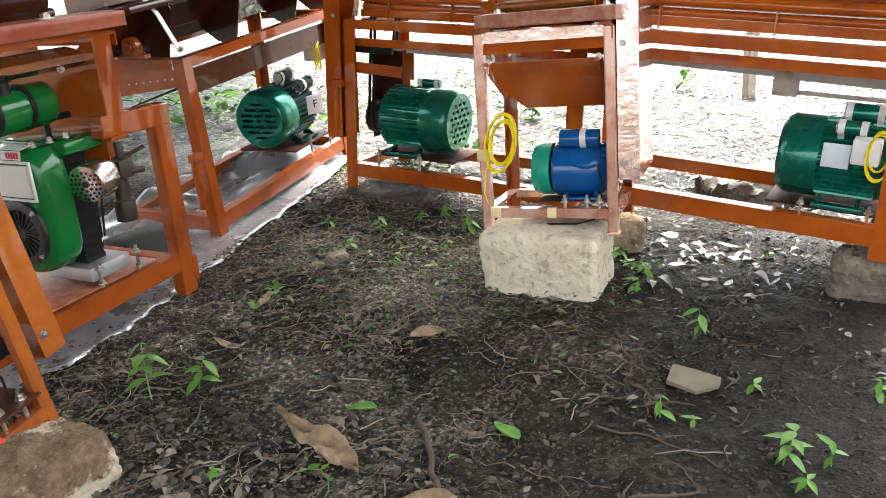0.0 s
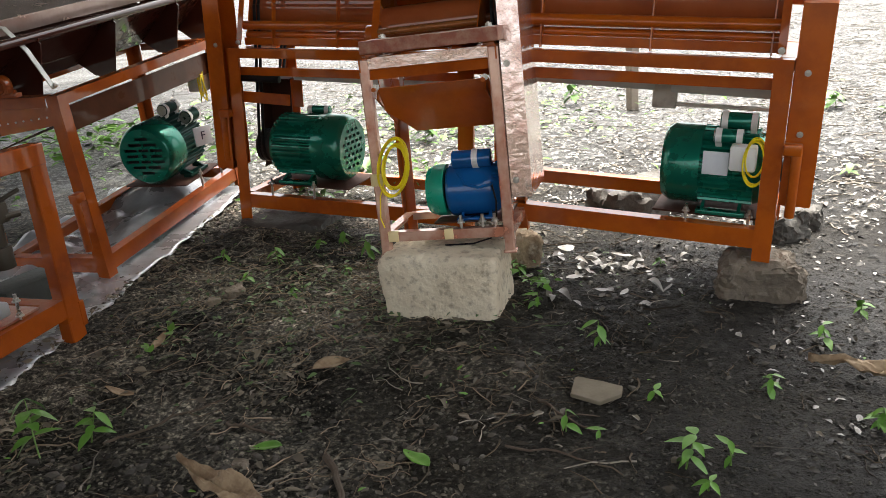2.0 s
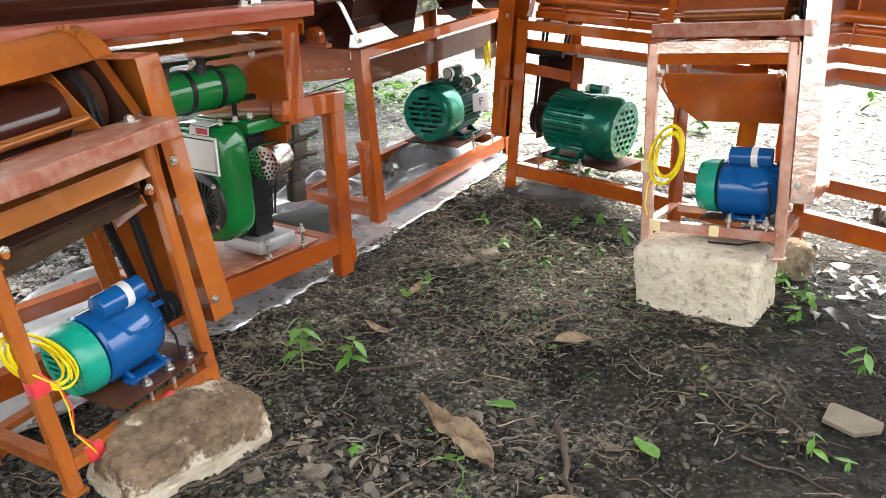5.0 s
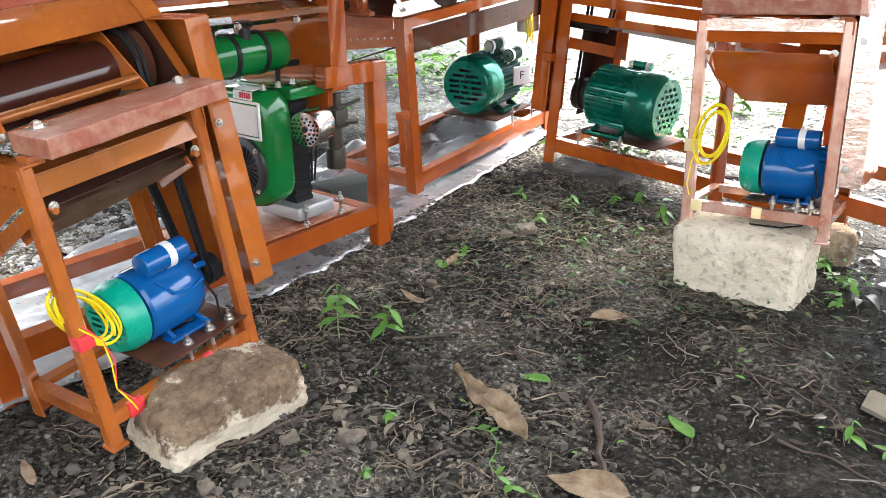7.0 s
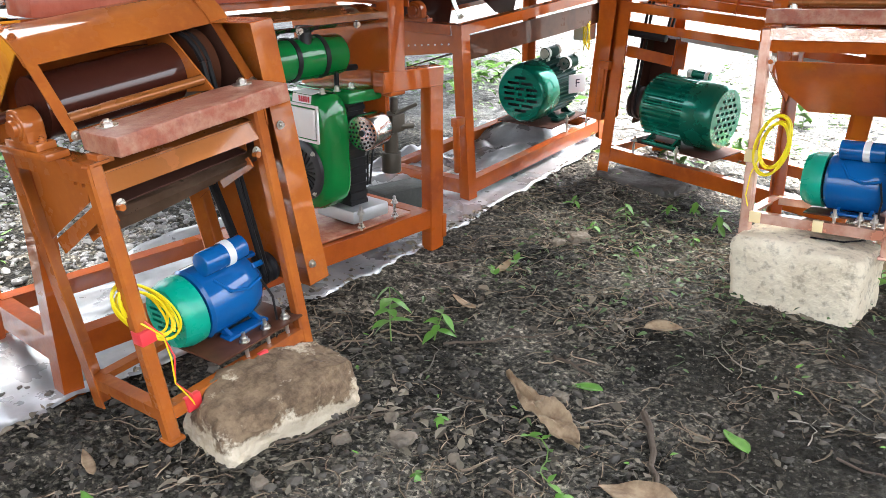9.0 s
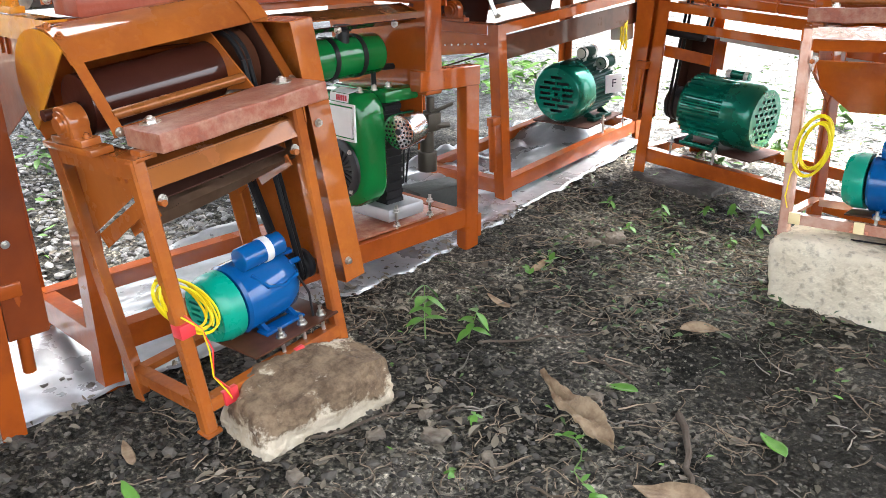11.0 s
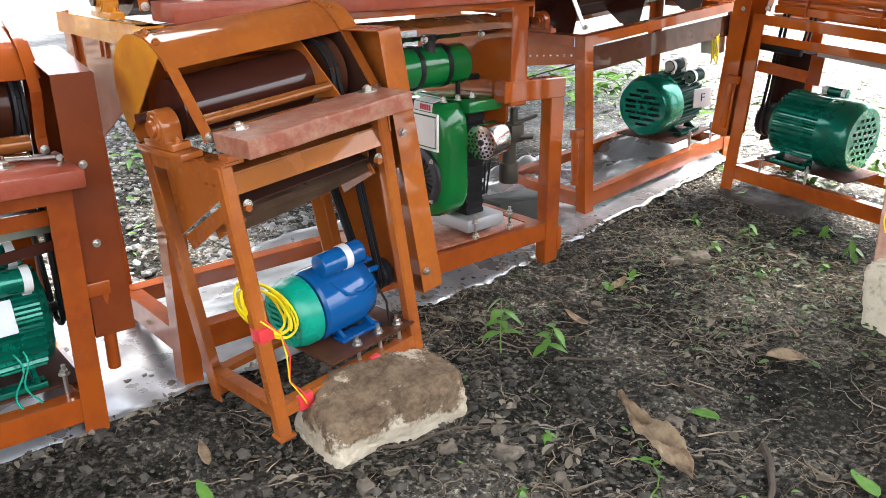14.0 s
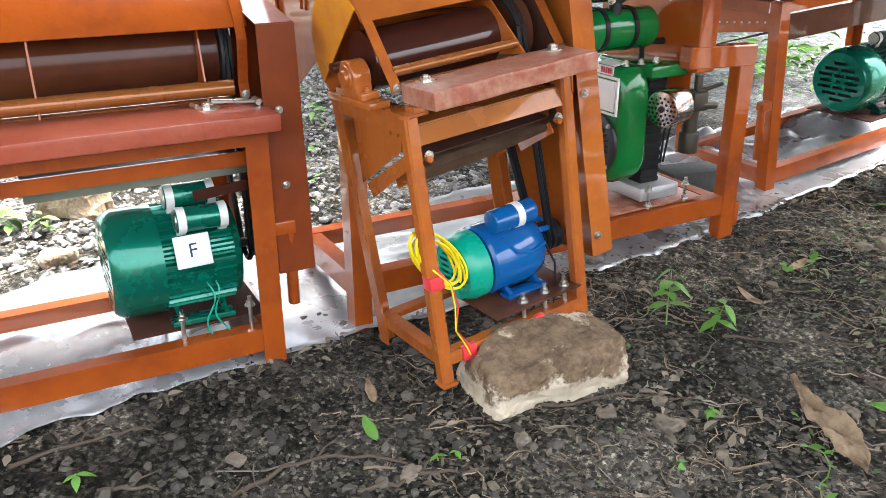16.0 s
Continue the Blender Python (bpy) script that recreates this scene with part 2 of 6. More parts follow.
M_SCRAP = mat("dark_leaf_scraps", (0.054, 0.047, 0.036), 0.42, per_island=0.85, bump=0.3, bump_scale=60, wet=True)
M_DARKLITTER = mat("brown_leaf_litter", (0.15, 0.13, 0.10), 0.4, per_island=0.65, bump=0.3, bump_scale=60)
M_DRYLEAF = mat("dry_brown_leaf", (0.33, 0.245, 0.155), 0.6, var=(0.13, 0.075, 0.042), var_amount=0.75, var_scale=22, fine=(0.36, 0.25, 0.15), fine_scale=60, bump=0.5, bump_scale=50)
M_LEAF = mat("fresh_leaf", (0.11, 0.27, 0.035), 0.42, var=(0.07, 0.19, 0.03), var_scale=30, per_island=0.25, bump=0.3, bump_scale=90)
M_STEM = mat("green_stem", (0.13, 0.24, 0.05), 0.5)
M_WEED = mat("dull_weed_leaf", (0.070, 0.120, 0.040), 0.5, per_island=0.5)
M_SHRUB = mat("shrub_leaf", (0.10, 0.24, 0.03), 0.5, per_island=0.35)
M_BARK = mat("bark", (0.085, 0.063, 0.045), 0.9, var=(0.08, 0.06, 0.045), bump=0.8, bump_scale=30)
for rough_matter in (M_CLOD, M_PEBBLE, M_SCRAP, M_TWIG, M_CURL, M_BLACK, M_DULL, M_DRYLEAF):
    rough_matter.node_tree.nodes["Principled BSDF"].inputs["Specular IOR Level"].default_value = 0.2  # porous, little gloss
M_WALL = mat("added_wall_cement", (0.20, 0.17, 0.14), 0.85, var=(0.12, 0.10, 0.085), var_scale=2, var_amount=0.8, fine=(0.26, 0.23, 0.19), fine_scale=30, fine_amount=0.4, bump=0.4, bump_scale=40)
# dark base cuts the light bounced off the unseen roof
M_ROOF = mat("unseen_roof_underside", (0.11, 0.11, 0.105), 0.7, var=(0.07, 0.07, 0.07))



def mud_stone():
    """Pale broken limestone with brown mud dried on its upper part."""
    m = mat("mud_capped_limestone", (0.60, 0.52, 0.39), 0.9, var=(0.40, 0.32, 0.21), var_scale=12, var_amount=0.8, fine=(0.66, 0.60, 0.48), fine_scale=40, fine_amount=0.5, bump=0.9, bump_scale=50, bump2=0.8, bump2_scale=14)
    nt = m.node_tree
    b = nt.nodes["Principled BSDF"]
    pale = b.inputs["Base Color"].links[0].from_socket
    tc = nt.nodes.new("ShaderNodeTexCoord")
    sep = nt.nodes.new("ShaderNodeSeparateXYZ")
    nt.links.new(tc.outputs["Object"], sep.inputs[0])
    n = nt.nodes.new("ShaderNodeTexNoise")
    n.inputs["Scale"].default_value, n.inputs["Detail"].default_value, n.inputs["Roughness"].default_value = 9.0, 12.0, 0.72
    nt.links.new(tc.outputs["Object"], n.inputs["Vector"])
    k = nt.nodes.new("ShaderNodeMath")
    k.operation = "MULTIPLY_ADD"
    nt.links.new(n.outputs["Fac"], k.inputs[0])
    k.inputs[1].default_value = 0.42
    nt.links.new(sep.outputs["Z"], k.inputs[2])
    r = nt.nodes.new("ShaderNodeMapRange")
    r.inputs["From Min"].default_value, r.inputs["From Max"].default_value = 0.246, 0.276
    nt.links.new(k.outputs[0], r.inputs["Value"])
    n2 = nt.nodes.new("ShaderNodeTexNoise")
    n2.inputs["Scale"].default_value, n2.inputs["Detail"].default_value, n2.inputs["Roughness"].default_value = 24.0, 12.0, 0.75
    nt.links.new(tc.outputs["Object"], n2.inputs["Vector"])
    mud = nt.nodes.new("ShaderNodeValToRGB")
    e = mud.color_ramp.elements
    e[0].position, e[0].color = 0.35, (0.075, 0.045, 0.024, 1)
    e[1].position, e[1].color = 0.68, (0.27, 0.19, 0.115, 1)
    nt.links.new(n2.outputs["Fac"], mud.inputs[0])
    x = nt.nodes.new("ShaderNodeMix")
    x.data_type = "RGBA"
    nt.links.new(r.outputs["Result"], x.inputs["Factor"])
    nt.links.new(pale, x.inputs["A"])
    nt.links.new(mud.outputs[0], x.inputs["B"])
    nt.links.new(x.outputs["Result"], b.inputs["Base Color"])
    return m


M_MUDSTONE = mud_stone()


def ground_material():
    m = bpy.data.materials.new("soil")
    m.use_nodes = True
    nt = m.node_tree
    link = nt.links.new
    b = nt.nodes["Principled BSDF"]
    co = nt.nodes.new("ShaderNodeTexCoord").outputs["Object"]

    def nz(scale, detail=6.0):
        n = nt.nodes.new("ShaderNodeTexNoise")
        n.inputs["Scale"].default_value, n.inputs["Detail"].default_value = scale, detail
        n.inputs["Roughness"].default_value = 0.65
        link(co, n.inputs["Vector"])
        return n.outputs["Fac"]

    def cr(src, stops):
        r = nt.nodes.new("ShaderNodeValToRGB")
        e = r.color_ramp.elements
        while len(e) < len(stops):
            e.new(0.5)
        for el, (p, c) in zip(e, stops):
            el.position, el.color = p, (*c, 1)
        link(src, r.inputs[0])
        return r.outputs[0]

    base = cr(nz(2.2), [(0.36, (0.0045, 0.0042, 0.0034)), (0.5, (0.024, 0.0222, 0.0178)), (0.63, (0.088, 0.081, 0.066))])
    speck = cr(nz(55, 4), [(0.36, (0.08, 0.08, 0.08)), (0.52, (0.8, 0.8, 0.8)), (0.66, (3.8, 3.7, 3.55))])
    mul = nt.nodes.new("ShaderNodeMix")
    mul.data_type, mul.blend_type = "RGBA", "MULTIPLY"
    mul.inputs["Factor"].default_value = 0.92
    link(base, mul.inputs["A"])
    link(speck, mul.inputs["B"])
    # wet trodden mud in front of the far row is darker and smoother; the scale also offsets uneven daylight
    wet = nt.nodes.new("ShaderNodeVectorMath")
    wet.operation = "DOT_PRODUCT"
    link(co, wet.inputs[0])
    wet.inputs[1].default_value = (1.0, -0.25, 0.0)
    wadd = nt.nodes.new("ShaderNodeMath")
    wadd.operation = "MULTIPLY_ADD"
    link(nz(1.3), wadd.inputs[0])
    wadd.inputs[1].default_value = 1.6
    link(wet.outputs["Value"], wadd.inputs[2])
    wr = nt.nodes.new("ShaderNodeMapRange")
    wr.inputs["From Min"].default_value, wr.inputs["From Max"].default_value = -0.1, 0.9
    # tone lifted on the left and cut on the right to balance the light
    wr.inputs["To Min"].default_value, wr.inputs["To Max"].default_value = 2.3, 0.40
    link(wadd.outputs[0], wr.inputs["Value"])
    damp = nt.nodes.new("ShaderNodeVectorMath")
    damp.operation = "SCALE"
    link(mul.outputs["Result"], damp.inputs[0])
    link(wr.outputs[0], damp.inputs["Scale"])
    # the wettest part is plain brown mud
    plain = nt.nodes.new("ShaderNodeMapRange")
    plain.inputs["From Min"].default_value, plain.inputs["From Max"].default_value = 0.0, 1.0
    plain.inputs["To Max"].default_value = 0.62
    link(wadd.outputs[0], plain.inputs["Value"])
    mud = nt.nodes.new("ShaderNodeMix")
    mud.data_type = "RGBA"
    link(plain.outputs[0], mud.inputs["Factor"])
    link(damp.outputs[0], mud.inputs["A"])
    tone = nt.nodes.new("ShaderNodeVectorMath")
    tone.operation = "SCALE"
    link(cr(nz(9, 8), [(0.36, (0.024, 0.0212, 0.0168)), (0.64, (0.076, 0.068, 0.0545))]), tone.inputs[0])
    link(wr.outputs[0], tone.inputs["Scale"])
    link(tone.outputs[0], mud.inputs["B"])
    # open ground outside, dry and littered, is paler earth
    far = nt.nodes.new("ShaderNodeVectorMath")
    far.operation = "DOT_PRODUCT"
    link(co, far.inputs[0])
    far.inputs[1].default_value = (0.15, 1.0, 0.0)
    edge = nt.nodes.new("ShaderNodeMath")
    edge.operation = "MULTIPLY_ADD"
    link(nz(1.6), edge.inputs[0])
    edge.inputs[1].default_value = 3.0
    link(far.outputs["Value"], edge.inputs[2])
    mr = nt.nodes.new("ShaderNodeMapRange")
    mr.inputs["From Min"].default_value, mr.inputs["From Max"].default_value = 6.0, 7.4
    link(edge.outputs[0], mr.inputs["Value"])
    dry = cr(nz(24), [(0.38, (0.008, 0.0075, 0.007)), (0.5, (0.024, 0.0225, 0.020)), (0.64, (0.20, 0.21, 0.195))])
    mx = nt.nodes.new("ShaderNodeMix")
    mx.data_type = "RGBA"
    link(mr.outputs[0], mx.inputs["Factor"])
    link(mud.outputs["Result"], mx.inputs["A"])
    link(dry, mx.inputs["B"])
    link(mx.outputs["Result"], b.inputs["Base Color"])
    rr = nt.nodes.new("ShaderNodeMapRange")
    rr.inputs["From Min"].default_value, rr.inputs["From Max"].default_value = 0.35, 0.65
    rr.inputs["To Min"].default_value, rr.inputs["To Max"].default_value = 0.36, 0.8
    link(nz(1.4), rr.inputs["Value"])
    link(rr.outputs[0], b.inputs["Roughness"])
    sheen = nt.nodes.new("ShaderNodeMapRange")  # standing damp gives the open side a wet gloss
    sheen.inputs["From Min"].default_value, sheen.inputs["From Max"].default_value = 0.7, 1.5
    sheen.inputs["To Min"].default_value, sheen.inputs["To Max"].default_value = 0.08, 0.24
    link(wadd.outputs[0], sheen.inputs["Value"])
    wetter = nt.nodes.new("ShaderNodeMath")  # the rain-soaked ground outside shines too
    wetter.operation = "MULTIPLY_ADD"
    link(mr.outputs[0], wetter.inputs[0])
    wetter.inputs[1].default_value = 0.4
    link(sheen.outputs[0], wetter.inputs[2])
    link(wetter.outputs[0], b.inputs["Specular IOR Level"])
    last = None
    for st, dist, scale in ((1.0, 0.020, 30), (1.0, 0.009, 95)):
        bn = nt.nodes.new("ShaderNodeBump")
        bn.inputs["Strength"].default_value, bn.inputs["Distance"].default_value = st, dist
        link(nz(scale, 5), bn.inputs["Height"])
        if last:
            link(last, bn.inputs["Normal"])
        last = bn.outputs["Normal"]
    link(last, b.inputs["Normal"])
    return m


M_SOIL = ground_material()


# ---- mesh helpers ----
X, Y, Z = Vector((1, 0, 0)), Vector((0, 1, 0)), Vector((0, 0, 1))


def mesh_object(name, bm, material, smooth=True):
    me = bpy.data.meshes.new(name)
    bmesh.ops.recalc_face_normals(bm, faces=bm.faces)
    bm.to_mesh(me)
    bm.free()
    if smooth:
        me.shade_smooth()
        me.set_sharp_from_angle(angle=radians(32))
    me.materials.append(material)
    return new(name, me)


def part(name, bm, material, parent, label=""):
    ob = mesh_object(name, bm, material)
    ob.parent = parent
    return tagged(ob, label) if label else ob


def thing(name, m, label, category, group="", kind=""):
    e = new(name)
    e.empty_display_size = 0.1
    e.matrix_world = m
    return tagged(e, label, category, group, kind)


def box(bm, lo, hi, bevel=0.0):
    """An upright box between two corners, its edges bevelled."""
    lo, hi = Vector(lo), Vector(hi)
    t = bmesh.new()
    bmesh.ops.create_cube(t, size=1.0, matrix=Matrix.Translation((lo + hi) / 2) @ Matrix.Diagonal((*(hi - lo), 1)))
    if bevel:
        bmesh.ops.bevel(t, geom=t.edges[:], offset=bevel, segments=2, affect="EDGES", profile=0.5)
    join(bm, t)
    return bm


def join(bm, t, m=None):
    if m is not None:
        bmesh.ops.transform(t, matrix=m, verts=t.verts)
    me = bpy.data.meshes.new("tmp")
    t.to_mesh(me)
    t.free()
    bm.from_mesh(me)
    bpy.data.meshes.remove(me)
    return bm


def axes(p, q, a):
    d = (Vector(q) - Vector(p)).normalized()
    a = Vector(a)
    a = (a - d * a.dot(d)).normalized()
    return d, a


def bar(bm, p, q, a, wa, wb, bevel=0.002):
    """A rectangular bar from p to q: wa wide along a, wb along the other way, p and q on its middle line."""
    d, a = axes(p, q, a)
    b = d.cross(a)
    n = (Vector(q) - Vector(p)).length
    t = bmesh.new()
    bmesh.ops.create_cube(t, size=1.0, matrix=Matrix.Diagonal((wa, wb, n, 1)))
    if bevel:
        bmesh.ops.bevel(t, geom=t.edges[:], offset=bevel, segments=1, affect="EDGES")
    m = Matrix((a, b, d)).transposed().to_4x4()
    m.translation = (Vector(p) + Vector(q)) / 2
    return join(bm, t, m)


def ell(bm, p, q, a, b, w=0.045, t=0.005, w2=None):
    """An angle iron from p to q, its outer corner on that line, its two flanges along a and b."""
    p, q = Vector(p), Vector(q)
    d, a = axes(p, q, a)
    b = Vector(b)
    b = (b - d * b.dot(d) - a * b.dot(a)).normalized()
    w2 = w2 or w
    prof = [(0, 0), (w, 0), (w, t), (t * 1.6, t), (t, t * 1.6), (t, w2), (0, w2)]
    ends = [[bm.verts.new(o + a * u + b * v) for u, v in prof] for o in (p, q)]
    n = len(prof)
    for k in range(n):
        bm.faces.new((ends[0][k], ends[0][(k + 1) % n], ends[1][(k + 1) % n], ends[1][k]))
    bm.faces.new(ends[0][::-1])
    bm.faces.new(ends[1])
    return bm


def rod(bm, p, q, r, seg=16, r2=None, bevel=0.0):
    p, q = Vector(p), Vector(q)
    t = bmesh.new()
    n = (q - p).length
    bmesh.ops.create_cone(t, cap_ends=True, segments=seg, radius1=r, radius2=r if r2 is None else r2, depth=n)
    if bevel:
        es = [e for e in t.edges if abs(abs(e.verts[0].co.z) - n / 2) < 1e-6 and abs(e.verts[0].co.z - e.verts[1].co.z) < 1e-6]
        bmesh.ops.bevel(t, geom=es, offset=bevel, segments=3, affect="EDGES", profile=0.5)
    m = (q - p).to_track_quat("Z", "Y").to_matrix().to_4x4()
    m.translation = (p + q) / 2
    return join(bm, t, m)


def revolve(bm, profile, origin, axis, seg=32):
    """A solid of revolution: profile of (along axis, radius)."""
    d = Vector(axis).normalized()
    a = d.orthogonal().normalized()
    b = d.cross(a)
    o = Vector(origin)
    rings = [[bm.verts.new(o + d * s + (a * math.cos(6.28318 * k / seg) + b * math.sin(6.28318 * k / seg)) * max(r, 1e-4)) for k in range(seg)] for s, r in profile]
    for r0, r1 in zip(rings, rings[1:]):
        for k in range(seg):
            bm.faces.new((r0[k], r0[(k + 1) % seg], r1[(k + 1) % seg], r1[k]))
    bm.faces.new(rings[0][::-1])
    bm.faces.new(rings[-1])
    return bm


def sweep(bm, pts, r, seg=7, taper=1.0):
    """A round cable or stem along points."""
    pts = [Vector(p) for p in pts]
    rings = []
    up = Vector((0.3, 0.2, 0.93))
    for k, p in enumerate(pts):
        d = (pts[min(k + 1, len(pts) - 1)] - pts[max(k - 1, 0)]).normalized()
        a = d.cross(up)
        a = a.normalized() if a.length > 1e-3 else d.orthogonal().normalized()
        b = d.cross(a)
        rk = r * (1 + (taper - 1) * k / (len(pts) - 1))
        rings.append([bm.verts.new(p + (a * math.cos(6.28318 * j / seg) + b * math.sin(6.28318 * j / seg)) * rk) for j in range(seg)])
    for r0, r1 in zip(rings, rings[1:]):
        for j in range(seg):
            bm.faces.new((r0[j], r0[(j + 1) % seg], r1[(j + 1) % seg], r1[j]))
    bm.faces.new(rings[0][::-1])
    bm.faces.new(rings[-1])
    return bm


def slab(bm, pts, way, thick):
    """A flat plate: a polygon of points pushed along way by its thickness."""
    w = Vector(way).normalized() * thick
    lo = [bm.verts.new(Vector(p)) for p in pts]
    hi = [bm.verts.new(Vector(p) + w) for p in pts]
    n = len(pts)
    bm.faces.new(lo[::-1])
    bm.faces.new(hi)
    for k in range(n):
        bm.faces.new((lo[k], lo[(k + 1) % n], hi[(k + 1) % n], hi[k]))
    return bm


def arc_sheet(bm, x0, x1, centre, r, a0, a1, thick=0.003, seg=14):
    """A bent sheet round an axis along x: angles in degrees from +y up."""
    cy, cz = centre
    rows = []
    for k in range(seg + 1):
        a = radians(a0 + (a1 - a0) * k / seg)
        rows.append([bm.verts.new((x, cy + rr * math.cos(a), cz + rr * math.sin(a))) for x, rr in ((x0, r), (x1, r), (x1, r + thick), (x0, r + thick))])
    for q0, q1 in zip(rows, rows[1:]):
        for j in range(4):
            bm.faces.new((q0[j], q0[(j + 1) % 4], q1[(j + 1) % 4], q1[j]))
    bm.faces.new(rows[0])
    bm.faces.new(rows[-1][::-1])
    return bm


def hex_bolt(bm, p, way, r=0.009, h=0.007, washer=0.014):
    p, d = Vector(p), Vector(way).normalized()
    rod(bm, p, p + d * 0.002, washer, 14)
    rod(bm, p + d * 0.002, p + d * (0.002 + h), r, 6)
    rod(bm, p + d * (0.002 + h), p + d * (0.006 + h), r * 0.55, 10)
    return bm


# ---- the setting ----
def rise(x, y):
    """The soil swells gently towards the corner where the two rows meet."""
    return 0.085 * math.exp(-((x + 0.65) ** 2 + (y - 5.0) ** 2) / 0.8)


def soil_height(x, y):
    n = noise.fractal(Vector((x * 0.9, y * 0.9, 0.3)), 1.0, 2.0, 4) * 0.018
    lumpy = min(1.0, max(0.25, 0.75 - 0.5 * x + 0.9 * noise.noise(Vector((x * 1.6, y * 1.6, 6.2)))))  # smoother mud towards the open side
    n += noise.fractal(Vector((x * 6, y * 6, 1.7)), 1.0, 2.0, 3) * 0.010 * lumpy
    n += (abs(noise.noise(Vector((x * 11, y * 11, 8.1)))) * 0.021 + abs(noise.noise(Vector((x * 24, y * 24, 4.1)))) * 0.014) * lumpy
    return n + rise(x, y)


def grid_mesh(bm, xs, ys, height):
    rows = [[bm.verts.new((x, y, height(x, y))) for x in xs] for y in ys]
    for r0, r1 in zip(rows, rows[1:]):
        for k in range(len(xs) - 1):
            bm.faces.new((r0[k], r0[k + 1], r1[k + 1], r1[k]))


def build_ground():
    xs = [-400, -120, -40, -16, -9, -6, -4.2, -3.4, -2.8] + [-2.4 + 0.016 * k for k in range(282)] + [2.3, 2.6, 3, 3.6, 4.5, 6, 9, 16, 40, 120, 400]
    ys = [-400, -60, -12, -4, -1, 0] + [0.5 + 0.016 * k for k in range(250)] + [4.6 + 0.1 * k for k in range(35)] + [8.5, 9, 10.5, 12.5, 15, 20, 30, 60, 150, 500]
    bm = bmesh.new()
    grid_mesh(bm, xs, ys, soil_height)
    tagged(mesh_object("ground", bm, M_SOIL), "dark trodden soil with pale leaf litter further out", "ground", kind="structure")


build_ground()

# unseen roof outlined to steer the daylight, and low walls added behind the camera
bm = bmesh.new()
slab(bm, [(-8.0, -1.8, 2.7), (-1.6, -1.5, 2.7), (-0.5, -0.4, 2.7), (0.5, 0.6, 2.7), (3.4, 1.3, 2.7), (3.4, 2.8, 2.7), (0.4, 4.9, 2.7), (-0.5, 6.0, 2.7), (-2.4, 13.0, 2.7), (-10.0, 13.0, 2.7), (-10.0, 8.0, 2.7), (-3.4, 3.4, 2.7), (-2.0, 2.9, 2.7), (-2.1, 1.9, 2.7), (-3.5, 1.75, 2.7), (-4.0, 2.6, 2.7), (-5.0, 3.4, 2.7), (-8.0, 4.4, 2.7)], Z, 0.06)
tagged(mesh_object("ceiling", bm, M_ROOF), "unseen grey roof sheet added to shade the machines", "roof", kind="structure")
# added walls, out of view, that dim light from behind the camera
for name, lo, hi in (("wall_south", (-3.2, -2.74, -0.05), (4.34, -2.6, 1.1)), ("wall_east", (4.2, -2.6, -0.05), (4.34, 2.0, 1.1))):
    bm = bmesh.new()
    box(bm, lo, hi, 0.01)
    tagged(mesh_object(name, bm, M_WALL), "unseen low wall added to cut light behind the camera", "wall", kind="structure")


# ---- electric motors ----
def pierced_disc(bm, m, r, t, rows, pitch, gap):
    """A round sheet in the plane x=0 of the pose m, pierced by rows of slots; rows gives each row's (start, end) pairs."""
    tt = bmesh.new()

    def half(z):
        return math.sqrt(max(0.0, r * r - z * z))

    def strip(z0, z1, y0=None, y1=None):
        slab(tt, [(0, -half(z0) if y0 is None else y0, z0), (0, half(z0) if y1 is None else y1, z0),
                  (0, half(z1) if y1 is None else y1, z1), (0, -half(z1) if y0 is None else y0, z1)], X, t)

    n = len(rows)
    z = -(n - 1) / 2 * pitch - gap / 2
    caps = [-r * math.cos(radians(a)) for a in range(4, 90, 6)]
    low = [c for c in caps if c < z * r - 0.004] + [z * r]
    for z0, z1 in zip(low, low[1:]):
        strip(z0, z1)
        strip(-z1, -z0)
    for k, slots in enumerate(rows):
        z0, z1 = (z + k * pitch) * r, (z + k * pitch + gap) * r
        ends = [None] + [v * r for s in slots for v in s] + [None]
        for y0, y1 in zip(ends[::2], ends[1::2]):
            strip(z0, z1, y0, y1)
        if k < n - 1:
            strip(z1, (z + (k + 1) * pitch) * r)
    join(bm, tt, m)


def slotted_face(bm, m, r, t):
    """A fan grille with long slots round a hub hole."""
    one = [(-0.26, 0.26)]
    two = [(-0.58, -0.05), (0.05, 0.58)]
    three = [(-0.78, -0.28), (-0.20, 0.20), (0.28, 0.78)]
    pierced_disc(bm, m, r, t, [one, two, three, [(-0.74, -0.26), (-0.09, 0.09), (0.26, 0.74)], three, two, one], 0.215, 0.105)


def hole_face(bm, m, r, t):
    """A fan grille with short slots in columns."""
    three = [(-0.42, -0.22), (-0.10, 0.10), (0.22, 0.42)]
    four = [(-0.58, -0.38), (-0.26, -0.06), (0.06, 0.26), (0.38, 0.58)]
    five = [(-0.74, -0.54), (-0.42, -0.22), (-0.10, 0.10), (0.22, 0.42), (0.54, 0.74)]
    pierced_disc(bm, m, r, t, [three, four, five, four, five, four, three], 0.21, 0.105)


def in_pose(build, m):
    t = bmesh.new()
    build(t)
    bmesh.ops.transform(t, matrix=m, verts=t.verts)
    return t


